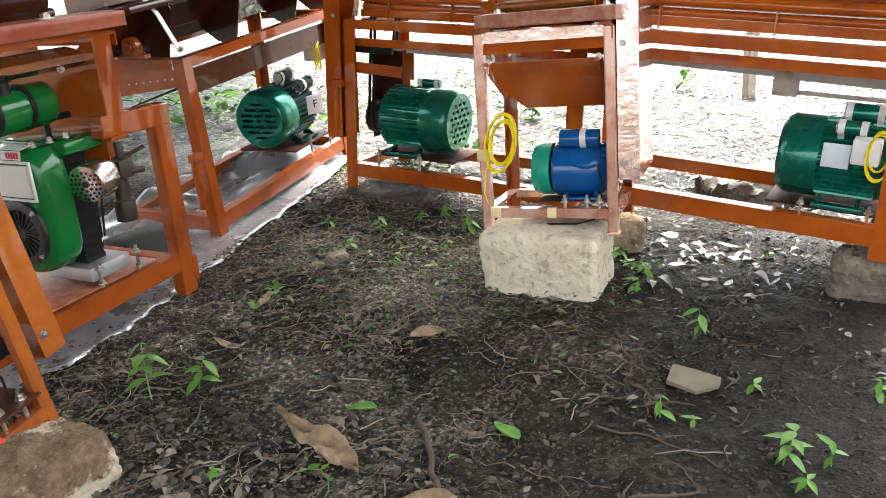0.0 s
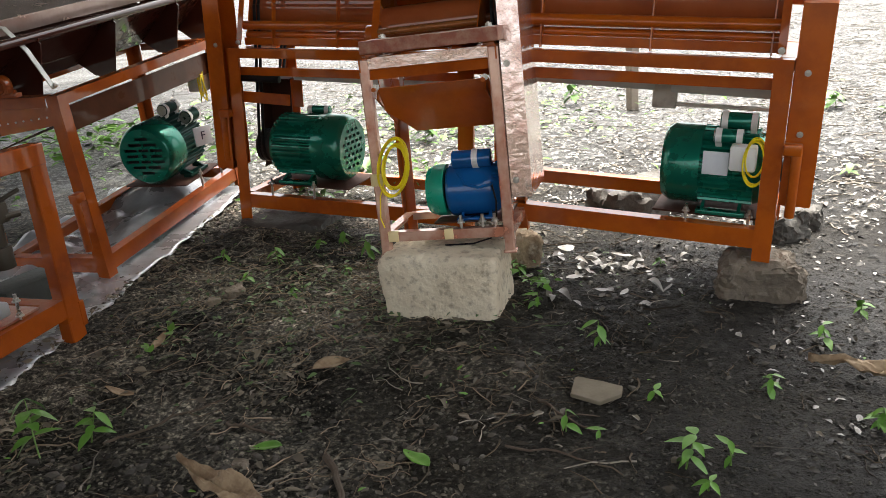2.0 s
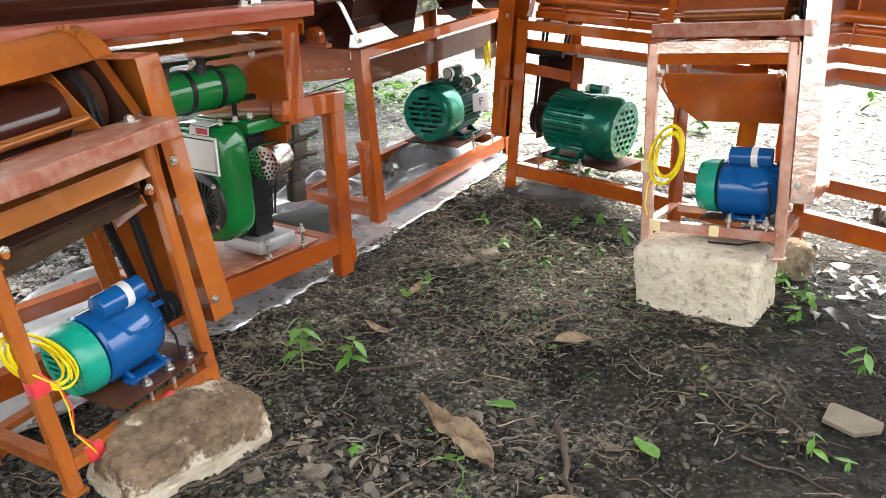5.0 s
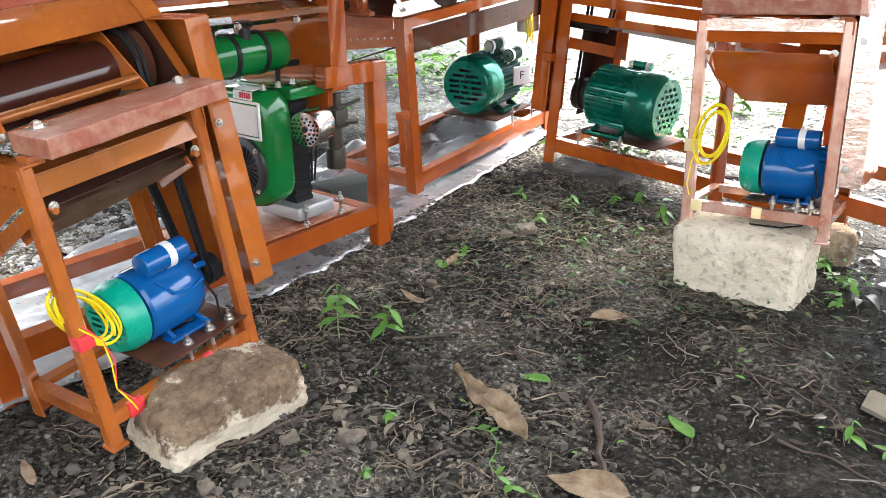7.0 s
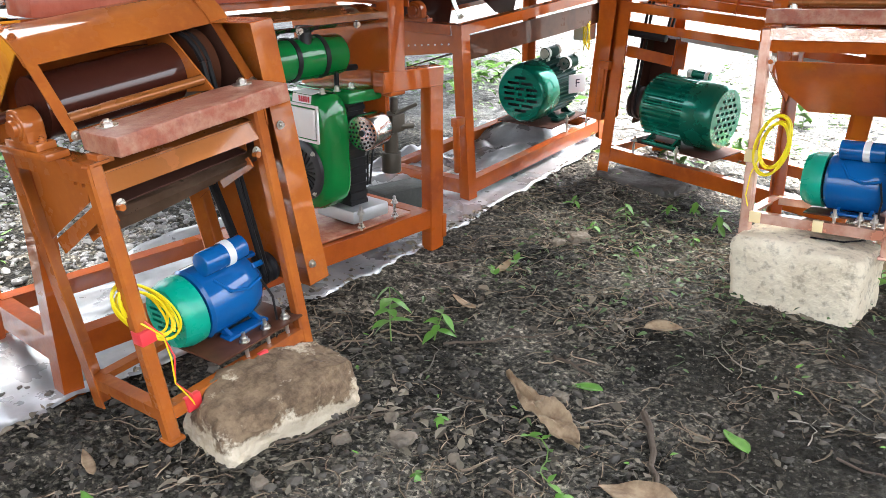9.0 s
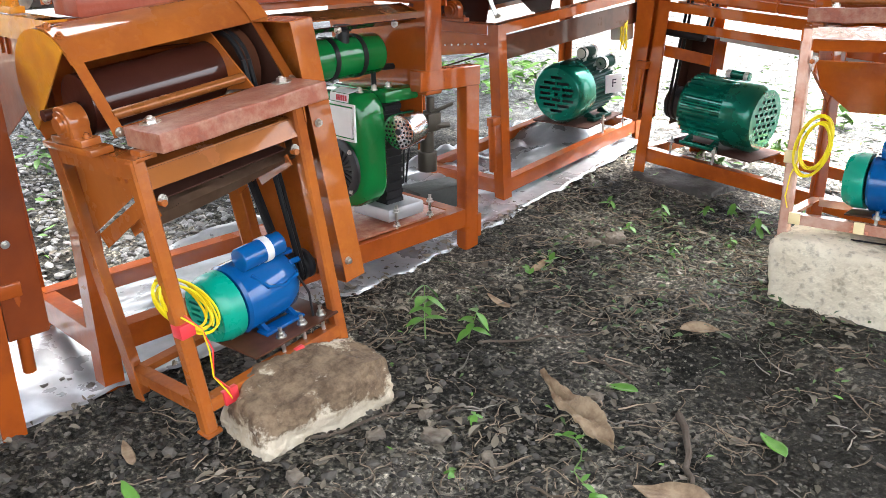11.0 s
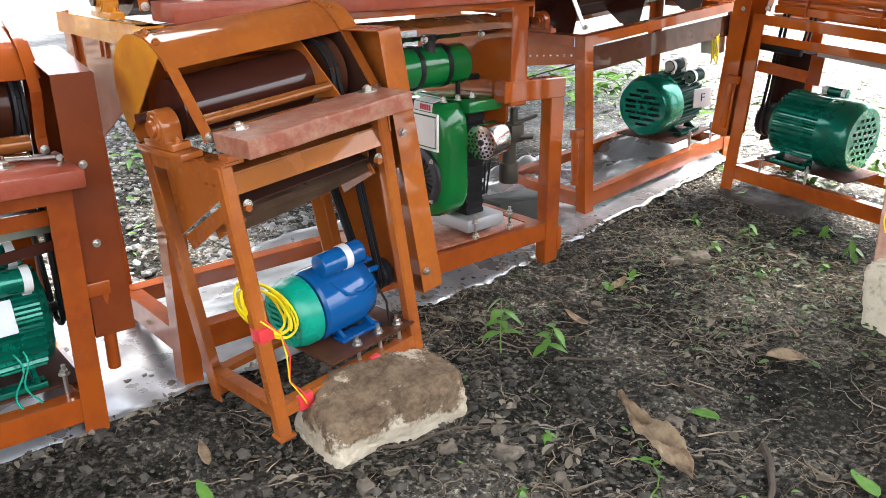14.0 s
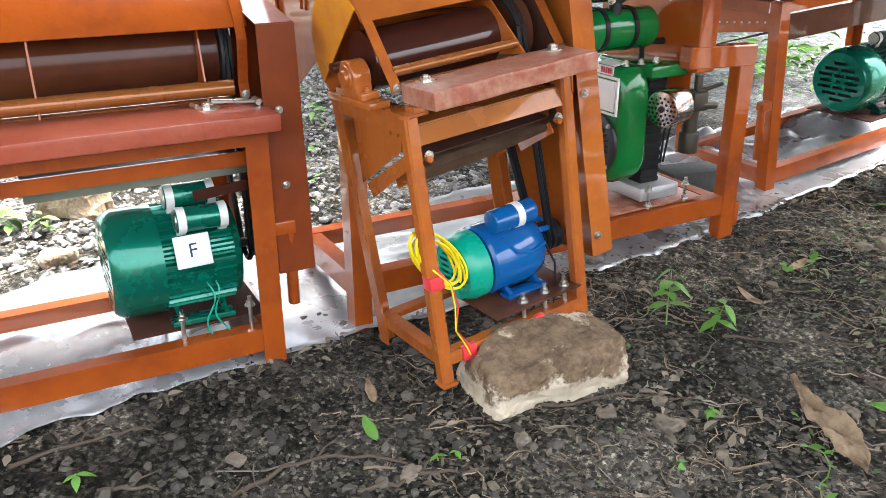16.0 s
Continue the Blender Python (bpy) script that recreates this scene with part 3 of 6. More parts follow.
def motor(parent, m, r, length, fan=-1, grille="slots", body=M_GREEN, cap=M_GREEN, box_at=None, capacitors=(), label="", fins=True):
    """A fan-cooled electric motor with its axis along x at the pose m (shaft height r above its feet). fan: the end of the fan cover."""
    s = fan
    L = length
    a0, a1 = (-L / 2, L / 2)

    def shell(t):
        seg = 144 if fins else 48
        f0, f1 = a0 + L * 0.34, a1 - 0.05
        prof = [(a0 + L * 0.24, 0.5, 0), (a0 + L * 0.25, 0.97, 0), (a0 + L * 0.28, 1.04, 0), (a1 - L * 0.30, 1.04, 0), (a1 - L * 0.16, 0.93, 0), (a1 - L * 0.10, 0.74, 0), (a1 - 0.02, 0.66, 0), (a1 - 0.012, 0.3, 0)] if not fins else [(a0 + 0.056, 0.5, 0), (a0 + 0.06, 0.80, 0), (a0 + 0.066, 0.82, 0), (a0 + 0.08, 0.90, 0), (f0, 0.90, 0), (f0 + 0.002, 0.90, 1), (f1 - 0.002, 0.90, 1), (f1, 0.90, 0), (a1 - 0.03, 0.86, 0), (a1 - 0.012, 0.45, 0)]
        rings = []
        for x_, q, fin in prof:
            ring = []
            for k in range(seg):
                an = 6.28318 * k / seg
                rr = r * (0.985 if fin and fins and k % 4 in (0, 1) and math.sin(an) > -0.8 else q)
                ring.append(t.verts.new((-s * x_, rr * math.cos(an), rr * math.sin(an))))
            rings.append(ring)
        for r0, r1 in zip(rings, rings[1:]):
            for k in range(seg):
                t.faces.new((r0[k], r0[(k + 1) % seg], r1[(k + 1) % seg], r1[k]))
        t.faces.new(rings[0][::-1])
        t.faces.new(rings[-1])

    mo = part("motor", in_pose(shell, m), body, parent, label or "green finned electric motor body")

    def cover(t):
        e = a0 if s < 0 else a1
        inn = e - s * L * (0.36 if fins else 0.22)
        prof = [(inn, r * 0.93), (inn, r * 1.0), (e - s * 0.03, r * 1.0), (e - s * 0.008, r * 0.93), (e, r * 0.88), (e, r * 0.84), (inn, r * 0.84)]
        rings = []
        seg = 44
        for x_, rr in prof:
            rings.append([t.verts.new((x_, rr * math.cos(6.28318 * k / seg), rr * math.sin(6.28318 * k / seg))) for k in range(seg)])
        for r0, r1 in zip(rings, rings[1:] + rings[:1]):
            for k in range(seg):
                t.faces.new((r0[k], r0[(k + 1) % seg], r1[(k + 1) % seg], r1[k]))
        (slotted_face if grille == "slots" else hole_face)(t, Matrix.Translation((e - 0.002 if s < 0 else e - 0.002, 0, 0)), r * 0.87, 0.004)

    part("fan_cover", in_pose(cover, m), cap, mo, "")

    def fan_disc(t):
        e = a0 if s < 0 else a1
        revolve(t, [(e - s * 0.022, 0.004), (e - s * 0.022, r * 0.20), (e - s * 0.034, r * 0.24), (e - s * 0.034, r * 0.72), (e - s * 0.026, r * 0.78), (e - s * 0.05, r * 0.80), (e - s * 0.05, 0.004)], (0, 0, 0), X, 28)

    part("fan", in_pose(fan_disc, m), M_BLACK, mo, "dark fan behind the grille")

    for y_ in (-1, 1):
        def foot(t):
            box(t, (-L * 0.14 if s < 0 else -L * 0.32, y_ * r * 0.8 - 0.024, -r * 1.03), (L * 0.32 if s < 0 else L * 0.14, y_ * r * 0.8 + 0.024, -r * 0.93), 0.003)
            for x_ in (-L * 0.08, L * 0.26) if s < 0 else (L * 0.08, -L * 0.26):
                slab(t, [(x_ - 0.006, y_ * r * 0.95, -r * 0.95), (x_ - 0.006, y_ * r * 0.45, -r * 0.95), (x_ - 0.006, y_ * r * 0.5, -r * 0.7)], X, 0.012)

        part("foot", in_pose(foot, m), body, mo)

    def shaft(t):
        e = a1 if s < 0 else a0
        rod(t, (e + s * 0.03, 0, 0), (e - s * 0.06, 0, 0), 0.014, 14)
        revolve(t, [(e - s * 0.025, 0.02), (e - s * 0.025, 0.045), (e - s * 0.035, 0.045), (e - s * 0.042, 0.034), (e - s * 0.05, 0.045), (e - s * 0.06, 0.045), (e - s * 0.06, 0.02)], (0, 0, 0), X, 24)

    part("shaft", in_pose(shaft, m), M_IRON, mo, "dark shaft with a belt pulley")
    for ang, xa, xb, cr in capacitors:
        d = Vector((0, math.cos(radians(ang)), math.sin(radians(ang))))
        c = d * (r * 0.98 + cr)

        def can(t):
            rod(t, c + X * xa, c + X * xb, cr, 24, None, 0.004)

        cp = part("capacitor", in_pose(can, m), body, mo, "round capacitor can")

        if fins:
            part("can_end", in_pose(lambda t: rod(t, c + X * (xa - 0.003), c + X * (xa + 0.004), cr * 0.86, 24), m), M_STEEL, cp, "pale metal can end")
        for x_ in (xa + 0.014, xb - 0.014) if fins else (xa + 0.6 * (xb - xa),):
            def clip(t):
                rod(t, c + X * (x_ - 0.011), c + X * (x_ + 0.011), cr * 1.06, 24)
                if fins:
                    bar(t, c + X * x_, d * r * 0.85 + X * x_, X, 0.022, cr * 1.6, 0.001)

            part("clip", in_pose(clip, m), M_WHITE, cp, "pale clamp ring")
    if box_at:
        ang, x0, x1, w, h = box_at
        rm = Matrix.Rotation(radians(ang), 4, "X")

        def tbox(t):
            q = bmesh.new()
            box(q, (x0, r * 0.8, -w / 2), (x1, r * 0.98 + h, w / 2), 0.005)
            join(t, q, rm)

        part("terminal_box", in_pose(tbox, m), M_DKGREEN, mo, "dark green terminal box")
    return mo


def studs(parent, pts, z0, z1, name="stud"):
    for x, y in pts:
        bm = bmesh.new()
        rod(bm, (x, y, z0), (x, y, z1), 0.006, 10)
        for z in (z0 + 0.02, z1 - 0.02):
            rod(bm, (x, y, z - 0.005), (x, y, z + 0.005), 0.011, 6)
            rod(bm, (x, y, z - 0.008), (x, y, z - 0.005), 0.015, 14)
        part(name, bm, M_STEEL, parent, "zinc adjusting bolt with nuts")


def pillow_block(parent, x, y, z, w=0.04, material=M_PAINT):
    bm = bmesh.new()
    box(bm, (x - w / 2, y - 0.075, z), (x + w / 2, y + 0.075, z + 0.018), 0.003)
    rod(bm, (x - w / 2, y, z + 0.05), (x + w / 2, y, z + 0.05), 0.043, 28, None, 0.004)
    box(bm, (x - w / 2 + 0.002, y - 0.042, z + 0.015), (x + w / 2 - 0.002, y + 0.042, z + 0.05), 0.002)
    revolve(bm, [(x - w / 2 - 0.012, 0.012), (x - w / 2 - 0.012, 0.02), (x - w / 2 - 0.004, 0.022), (x - w / 2 - 0.004, 0.032), (x - w / 2, 0.033)], (0, y, z + 0.05), X, 24)
    pb = part("bearing_block", bm, material, parent, "painted pillow block bearing")
    for s in (-1, 1):
        bm = bmesh.new()
        hex_bolt(bm, (x, y + s * 0.06, z + 0.018), Z, 0.008, 0.007, 0.012)
        part("bolt", bm, material, pb)


def strap(parent, x, pts, w=0.027, name="strap", material=M_PAINT):
    """A flat bar bent along points (y, z) that holds the drum cover."""
    bm = bmesh.new()
    ps = [Vector((x, y, z)) for y, z in pts]
    rows = []
    for k, p in enumerate(ps):
        d = (ps[min(k + 1, len(ps) - 1)] - ps[max(k - 1, 0)]).normalized()
        n = d.cross(X).normalized()
        rows.append([bm.verts.new(p + X * sx + n * sn) for sx, sn in ((-w / 2, 0), (w / 2, 0), (w / 2, 0.004), (-w / 2, 0.004))])
    for q0, q1 in zip(rows, rows[1:]):
        for j in range(4):
            bm.faces.new((q0[j], q0[(j + 1) % 4], q1[(j + 1) % 4], q1[j]))
    bm.faces.new(rows[0])
    bm.faces.new(rows[-1][::-1])
    st = part(name, bm, material, parent, "bent flat steel strap")
    bm = bmesh.new()
    for p, n in ((ps[-1] + Vector((0, 0, 0.012)), None),):
        hex_bolt(bm, p + Vector((0, -0.004, 0)), -Y, 0.009, 0.008, 0.012)
    part("bolt", bm, M_STEEL, st, "zinc bolt")


def belt(parent, x, p0, r0, p1, r1, name="drive_belt"):
    """A V-belt in the plane x: round two pulleys at (y, z)."""
    bm = bmesh.new()
    a, b = Vector((x, *p0)), Vector((x, *p1))
    d = (b - a).normalized()
    n = d.cross(X).normalized()
    pts = []
    for k in range(9):
        an = radians(-90 + 22.5 * k)
        pts.append(b + (d * math.cos(an) + n * math.sin(an)) * r1)
    for k in range(9):
        an = radians(90 + 22.5 * k)
        pts.append(a + (d * math.cos(an) + n * math.sin(an)) * r0)
    pts.append(pts[0])
    sweep(bm, pts, 0.008, 6)
    part(name, bm, M_BLACK, parent, "black rubber drive belt")


def cable_coil(loops=6, rx=0.06, rz=0.10, tail=(), loose=0.2):
    """A hank of thin cable hung in loops."""
    bm = bmesh.new()
    pts = []
    for k in range(loops * 30):
        an = 6.28318 * k / 30
        j = 1 + loose * math.sin(k * 0.107 + loops) + 0.05 * noise.noise(Vector((k * 0.11, loops, 0)))
        pts.append((rx * j * math.cos(an), 0.016 * math.sin(k * 0.17) + 0.008 * noise.noise(Vector((k * 0.2, 3, 1))), rz * j * math.sin(an)))
    sweep(bm, pts, 0.0032, 6)
    if tail:
        sweep(bm, tail, 0.0026, 6)
    return bm


# ---- the small sheller with a wooden ledge ----
def small_machine(m, label, coil, tape=None, paint=M_PAINT, guard_mat=M_PAINT, motor_x=0.26, motor_len=0.34, frame=None, red_lead=False, plate_z=0.150, drop=0.30, dims=(0.512, 0.742, 0.353)):
    w, h, d = dims
    frame = frame or paint
    o = 0.023
    dt = 0.403
    t = thing("shelling_machine", m, label, "machine")
    # legs, leaning a little inwards in depth
    for x, sx in ((0, 1), (w, -1)):
        for y0, y1, sy in ((0, o, 1), (d, o + dt, -1)):
            bm = bmesh.new()
            if sy > 0:
                xm = x + sx * 0.019
                bar(bm, (xm, y0 + 0.019, 0.0), (xm, y1 + 0.019, h - 0.004), X, 0.038, 0.038, 0.006)
                box(bm, (xm - 0.024, y0 - 0.006, 0.0), (xm + 0.024, y0 + 0.044, 0.012), 0.004)
            else:
                ell(bm, (x, y0, 0.0), (x, y1, h), X * sx, Y * sy, 0.045)
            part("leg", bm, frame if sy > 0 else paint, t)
    zb = 0.062
    zt = zb + 0.036
    for p, q, a, b in (((0.034, 0.004, zt), (w - 0.034, 0.004, zt), -Z, Y), ((0.034, d - 0.008, zt), (w - 0.034, d - 0.008, zt), -Z, -Y),
                       ((0.006, 0.034, zt - 0.002), (0.006, d - 0.01, zt - 0.002), -Z, X), ((w - 0.006, 0.034, zt - 0.002), (w - 0.006, d - 0.01, zt - 0.002), -Z, -X)):
        bm = bmesh.new()
        ell(bm, p, q, a, b, 0.036, 0.005, 0.036)
        part("bottom_rail", bm, frame, t)
    for x, sx in ((0.004, 1), (w - 0.004, -1)):
        bm = bmesh.new()
        ell(bm, (x, o - 0.004, h), (x, o + dt, h), Z * -1, X * sx, 0.05)
        part("side_rail", bm, paint, t)
    if drop > 0.3:
        bm = bmesh.new()
        ell(bm, (0.036, o + 0.002, h - 0.002), (w - 0.036, o + 0.002, h - 0.002), -Z, Y, 0.04)
        part("top_rail", bm, guard_mat, t)
    # ledge: a thick painted plank with chipped edges
    bm = bmesh.new()
    box(bm, (0.04, -0.056, h + 0.014), (w + 0.02, 0.098, h + 0.060), 0.003)
    bmesh.ops.subdivide_edges(bm, edges=[e for e in bm.edges if e.calc_length() > 0.03], cuts=7, use_grid_fill=True)
    for v in bm.verts:
        v.co += Vector((noise.noise(v.co * 17 + Vector((9, 4, 1))) * 0.002, noise.noise(v.co * 14) * 0.003, noise.noise(v.co * 11 + Vector((3, 1, 2))) * 0.003))
    pl = part("plank", bm, M_WOOD, t, "thick red-brown painted wooden plank")
    for x in (0.05, w - 0.03):
        bm = bmesh.new()
        box(bm, (x - 0.02, o + 0.004, h - 0.01), (x + 0.02, o + 0.05, h + 0.013), 0.002)
        part("plank_seat", bm, paint, t)
    for x in (0.092, w - 0.03):
        bm = bmesh.new()
        hex_bolt(bm, (x, 0.062, h + 0.060), Z, 0.013, 0.010, 0.026)
        part("bolt", bm, M_STEEL, pl, "zinc bolt with a wide washer")
    # drum on its shaft between the left bearing and the right-hand bracket
    cy, cz, R = 0.29, h + 0.092, 0.078
    xr = w - 0.085
    bm = bmesh.new()
    rod(bm, (0.045, cy, cz), (xr, cy, cz), R, 44)
    rod(bm, (-0.045, cy, cz), (w + 0.03, cy, cz), 0.014, 16)
    part("drum", bm, M_OXIDE if frame is paint else M_DRUM, t, "painted shelling drum")
    bm = bmesh.new()
    rod(bm, (0.05, 0.150, h + 0.080), (xr, 0.150, h + 0.080), 0.013, 20)
    part("roller", bm, M_LIP, t, "thin painted pipe in front of the drum")
    bm = bmesh.new()
    bar(bm, (0.05, 0.168, h + 0.034), (xr, 0.168, h + 0.034), Z, 0.022, 0.004, 0.001)
    part("guide_rail", bm, paint, t)
    for x in (0.0,):
        bm = bmesh.new()
        box(bm, (x - 0.028, cy - 0.15, h + 0.001), (x + 0.03, cy + 0.09, h + 0.018), 0.003)
        part("bearing_seat", bm, paint, t)
        pillow_block(t, x, cy - 0.035, h + 0.0185, 0.05, material=paint)
    # cover: a narrow curved sheet over the back of the drum, with a yellow end plate cut along a chord
    ay, az, ar = 0.37, h + 0.113, 0.162
    bm = bmesh.new()
    arc_sheet(bm, 0.026, w + 0.095, (ay, az), ar, -48, 149, 0.004, 26)
    part("drum_cover", bm, paint, t, "curved orange drum cover")
    bm = bmesh.new()
    edge = [(0.022, ay + (ar + 0.004) * math.cos(radians(a)), az + (ar + 0.004) * math.sin(radians(a))) for a in range(136, -36, -9)]
    slab(bm, edge, X, 0.004)
    part("end_plate", bm, M_PAINT_Y, t, "yellow-orange end plate of the cover")
    bm = bmesh.new()
    slab(bm, [(xr, 0.11, h + 0.055), (xr, 0.20, h + 0.045), (xr, 0.36, h + 0.03), (xr, 0.36, h + 0.20), (xr, 0.27, h + 0.205), (xr, 0.235, h + 0.175)], X, 0.005)
    part("bracket_plate", bm, paint, t, "orange bracket plate beside the drum")
    bm = bmesh.new()
    revolve(bm, [(w - 0.045, 0.03), (w - 0.045, 0.098), (w - 0.037, 0.098), (w - 0.03, 0.097), (w - 0.023, 0.098), (w - 0.012, 0.098), (w - 0.005, 0.097), (w + 0.002, 0.098), (w + 0.010, 0.098), (w + 0.010, 0.03)], (0, cy, cz), X, 40)
    part("pulley", bm, M_PULLEY, t, "brown painted belt pulley")
    bm = bmesh.new()
    slab(bm, [(w + 0.035, 0.10, h - 0.02), (w + 0.035, 0.46, h - 0.02), (w + 0.035, 0.46, az + 0.10), (w + 0.035, 0.30, az + 0.14), (w + 0.035, 0.22, az + 0.08)], X, 0.004)
    part("end_plate", bm, M_DULL, t, "dark end plate behind the pulley")
    for x in (0.040, w + 0.045):
        arc = [(ay + (ar + 0.006) * math.cos(radians(a)), az + (ar + 0.006) * math.sin(radians(a))) for a in (95, 106, 117, 128, 139, 150)]
        arc += [(0.178, h + 0.130), (0.128, h + 0.058), (0.118, h + 0.035)]
        strap(t, x, arc, material=paint)
        for a in (104, 122):
            bm = bmesh.new()
            dd = Vector((0, math.cos(radians(a)), math.sin(radians(a))))
            hex_bolt(bm, Vector((x, ay, az)) + dd * (ar + 0.009), dd, 0.009, 0.007, 0.011)
            part("strap_bolt", bm, paint, t)
    # chute under the drum
    bm = bmesh.new()
    slab(bm, [(0.036, 0.03, h - 0.080), (w - 0.034, 0.03, h - 0.080), (w - 0.034, 0.046, h - 0.036), (0.036, 0.046, h - 0.036)], -Y, 0.004)
    slab(bm, [(0.036, 0.046, h - 0.036), (w - 0.034, 0.046, h - 0.036), (w - 0.034, 0.12, h - 0.030), (0.036, 0.12, h - 0.030)], Z, 0.004)
    part("chute_lip", bm, paint if drop > 0.3 else M_LIP, t)
    if drop > 0.3:
        bm = bmesh.new()
        slab(bm, [(0.05, 0.050, h - 0.115), (w - 0.045, 0.050, h - 0.115), (w - 0.05, 0.20, h - drop * 0.90), (0.14, 0.20, h - drop * 0.90), (0.06, 0.10, h - drop * 0.62)], Z, 0.003)
        part("chute", bm, paint, t, "sloping sheet metal chute")
    else:
        bm = bmesh.new()
        rows = []
        for k in range(17):
            f = k / 16
            x = 0.045 + f * (w - 0.02)
            sag = 0.055 * math.sin(math.pi * (0.5 + 0.5 * f)) ** 1.2
            rows.append([bm.verts.new(p) for p in ((x, 0.16, h - 0.110), (x, 0.075, h - 0.128 - 0.01 * (1 - f)), (x, 0.062, h - 0.136 - 0.2 * sag - 0.006 * (1 - f)), (x, 0.07, h - 0.140 - 0.7 * sag - 0.004), (x, 0.10, h - 0.142 - sag), (x, 0.16, h - 0.150 - sag))])
        for q0, q1 in zip(rows, rows[1:]):
            for j in range(5):
                bm.faces.new((q0[j], q1[j], q1[j + 1], q0[j + 1]))
        bmesh.ops.solidify(bm, geom=bm.faces[:], thickness=0.003)
        part("trough", bm, M_SHEETBROWN, t, "bent brown sheet trough under the drum")
        # dark sheet stands in for the shaded slot below the lip
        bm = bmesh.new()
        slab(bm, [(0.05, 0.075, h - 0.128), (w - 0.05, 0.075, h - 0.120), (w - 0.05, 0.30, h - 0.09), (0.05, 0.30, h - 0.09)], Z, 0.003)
        part("chute", bm, M_DULL, t, "sheet inside the chute, its dark tone painted shade")
    bm = bmesh.new()
    slab(bm, [(0.034, 0.10, h - 0.02), (0.034, 0.375, h - 0.03), (0.034, 0.378, h - 0.255), (0.034, 0.129, h - 0.116)], X, 0.003)
    for k, y in enumerate((0.125, 0.16)):
        box(bm, (0.027, y, h - 0.075), (0.034, y + 0.009, h - 0.038))
    part("side_panel", bm, paint, t, "orange side panel")
    bm = bmesh.new()
    slab(bm, [(0.026, 0.030, h - 0.080), (0.026, 0.335, h - 0.245), (0.026, 0.308, h - 0.280), (0.026, 0.036, h - 0.122)], X, 0.004)
    part("side_strip", bm, paint, t, "sloping flat orange strip")
    bm = bmesh.new()
    slab(bm, [(w - 0.03, 0.10, h - 0.05), (w - 0.03, o + dt - 0.03, h - 0.05), (w - 0.03, o + dt - 0.06, h - 0.30), (w - 0.03, 0.10, h - 0.13)], X, 0.003)
    part("side_panel", bm, paint, t)
    for x in (0.05, w - 0.06):
        bm = bmesh.new()
        bar(bm, (x, 0.05, h - 0.14), (x, 0.20, h - 0.22), Z, 0.03, 0.005, 0)
        rod(bm, (x, 0.03, h - 0.115), (x, 0.012, h - 0.115), 0.009, 6)
        part("chute_bracket", bm, paint, t)
        bm = bmesh.new()
        hex_bolt(bm, (x + 0.005, 0.027, h - 0.108), -Y, 0.009, 0.008, 0.012)
        part("bolt", bm, M_STEEL, t, "zinc bolt")
    # belt guard: a folded sheet box on the right-hand side
    bm = bmesh.new()
    tall = drop > 0.3
    gx0, gx1, gy0, gy1, gz0, gz1 = w + (0.004 if tall else 0.032), w + (0.075 if tall else 0.105), 0.015, 0.33, 0.205, h + (0.30 if tall else 0.20)
    slab(bm, [(gx0, gy0, gz0), (gx1, gy0, gz0), (gx1, gy0 + 0.05, gz1), (gx0, gy0 + 0.05, gz1)], -Y, 0.003)
    slab(bm, [(gx1, gy0, gz0), (gx1, gy1, gz0), (gx1, gy1 + 0.05, gz1), (gx1, gy0 + 0.05, gz1)], X, 0.003)
    slab(bm, [(gx0, gy1, gz0), (gx1, gy1, gz0), (gx1, gy1 + 0.05, gz1), (gx0, gy1 + 0.05, gz1)], Y, 0.003)
    slab(bm, [(gx0, gy0, gz0), (gx1, gy0, gz0), (gx1, gy1, gz0), (gx0, gy1, gz0)], -Z, 0.003)
    slab(bm, [(gx0, gy0 + 0.05, gz1), (gx1, gy0 + 0.05, gz1), (gx1, gy1 + 0.05, gz1), (gx0, gy1 + 0.05, gz1)], Z, 0.003)
    bmesh.ops.remove_doubles(bm, verts=bm.verts, dist=1e-5)
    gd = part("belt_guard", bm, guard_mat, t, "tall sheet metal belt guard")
    for z in (gz0 + 0.06, h - 0.07):
        bm = bmesh.new()
        hex_bolt(bm, (gx0 + 0.02, gy0 + 0.05 * (z - gz0) / (gz1 - gz0) - 0.004, z), -Y, 0.009, 0.008, 0.012)
        part("bolt", bm, M_STEEL, gd, "zinc bolt")
    # motor on its slotted plate and adjusting bolts
    bm = bmesh.new()
    box(bm, (motor_x - 0.13, 0.05 if tall else -0.004, plate_z), (w - 0.03, 0.30, plate_z + 0.006), 0.001)
    part("motor_plate", bm, M_PULLEY, t, "brown motor mounting plate")
    studs(t, [(motor_x - 0.02, 0.025), (w - 0.07, 0.025), (motor_x + 0.06, 0.03), (w - 0.06, d - 0.03)], 0.068, plate_z + 0.035)
    mm = pose(motor_x, 0.16, plate_z + 0.006 + 0.101)
    mo = motor(t, mm, 0.098, motor_len, -1, "slots", M_BLUE, M_TEAL, None, ((112, -0.15 * motor_len, 0.32 * motor_len, 0.034),), label="glossy blue electric motor", fins=False)
    for k in range(5):
        bm = bmesh.new()
        an = radians(40 + k * 25)
        dd = Vector((0, math.cos(an), math.sin(an)))
        bar(bm, mm.translation + X * 0.33 * motor_len + dd * 0.092, mm.translation + X * 0.46 * motor_len + dd * 0.085, dd, 0.014, 0.016, 0.002)
        part("lug", bm, M_BLUE, mo)
    bm = bmesh.new()
    c = mm.translation
    sweep(bm, [c + Vector(v) for v in ((-0.03, -0.07, 0.075), (0.0, -0.098, 0.035), (0.05, -0.102, 0.02), (0.10, -0.095, 0.03))], 0.006, 7)
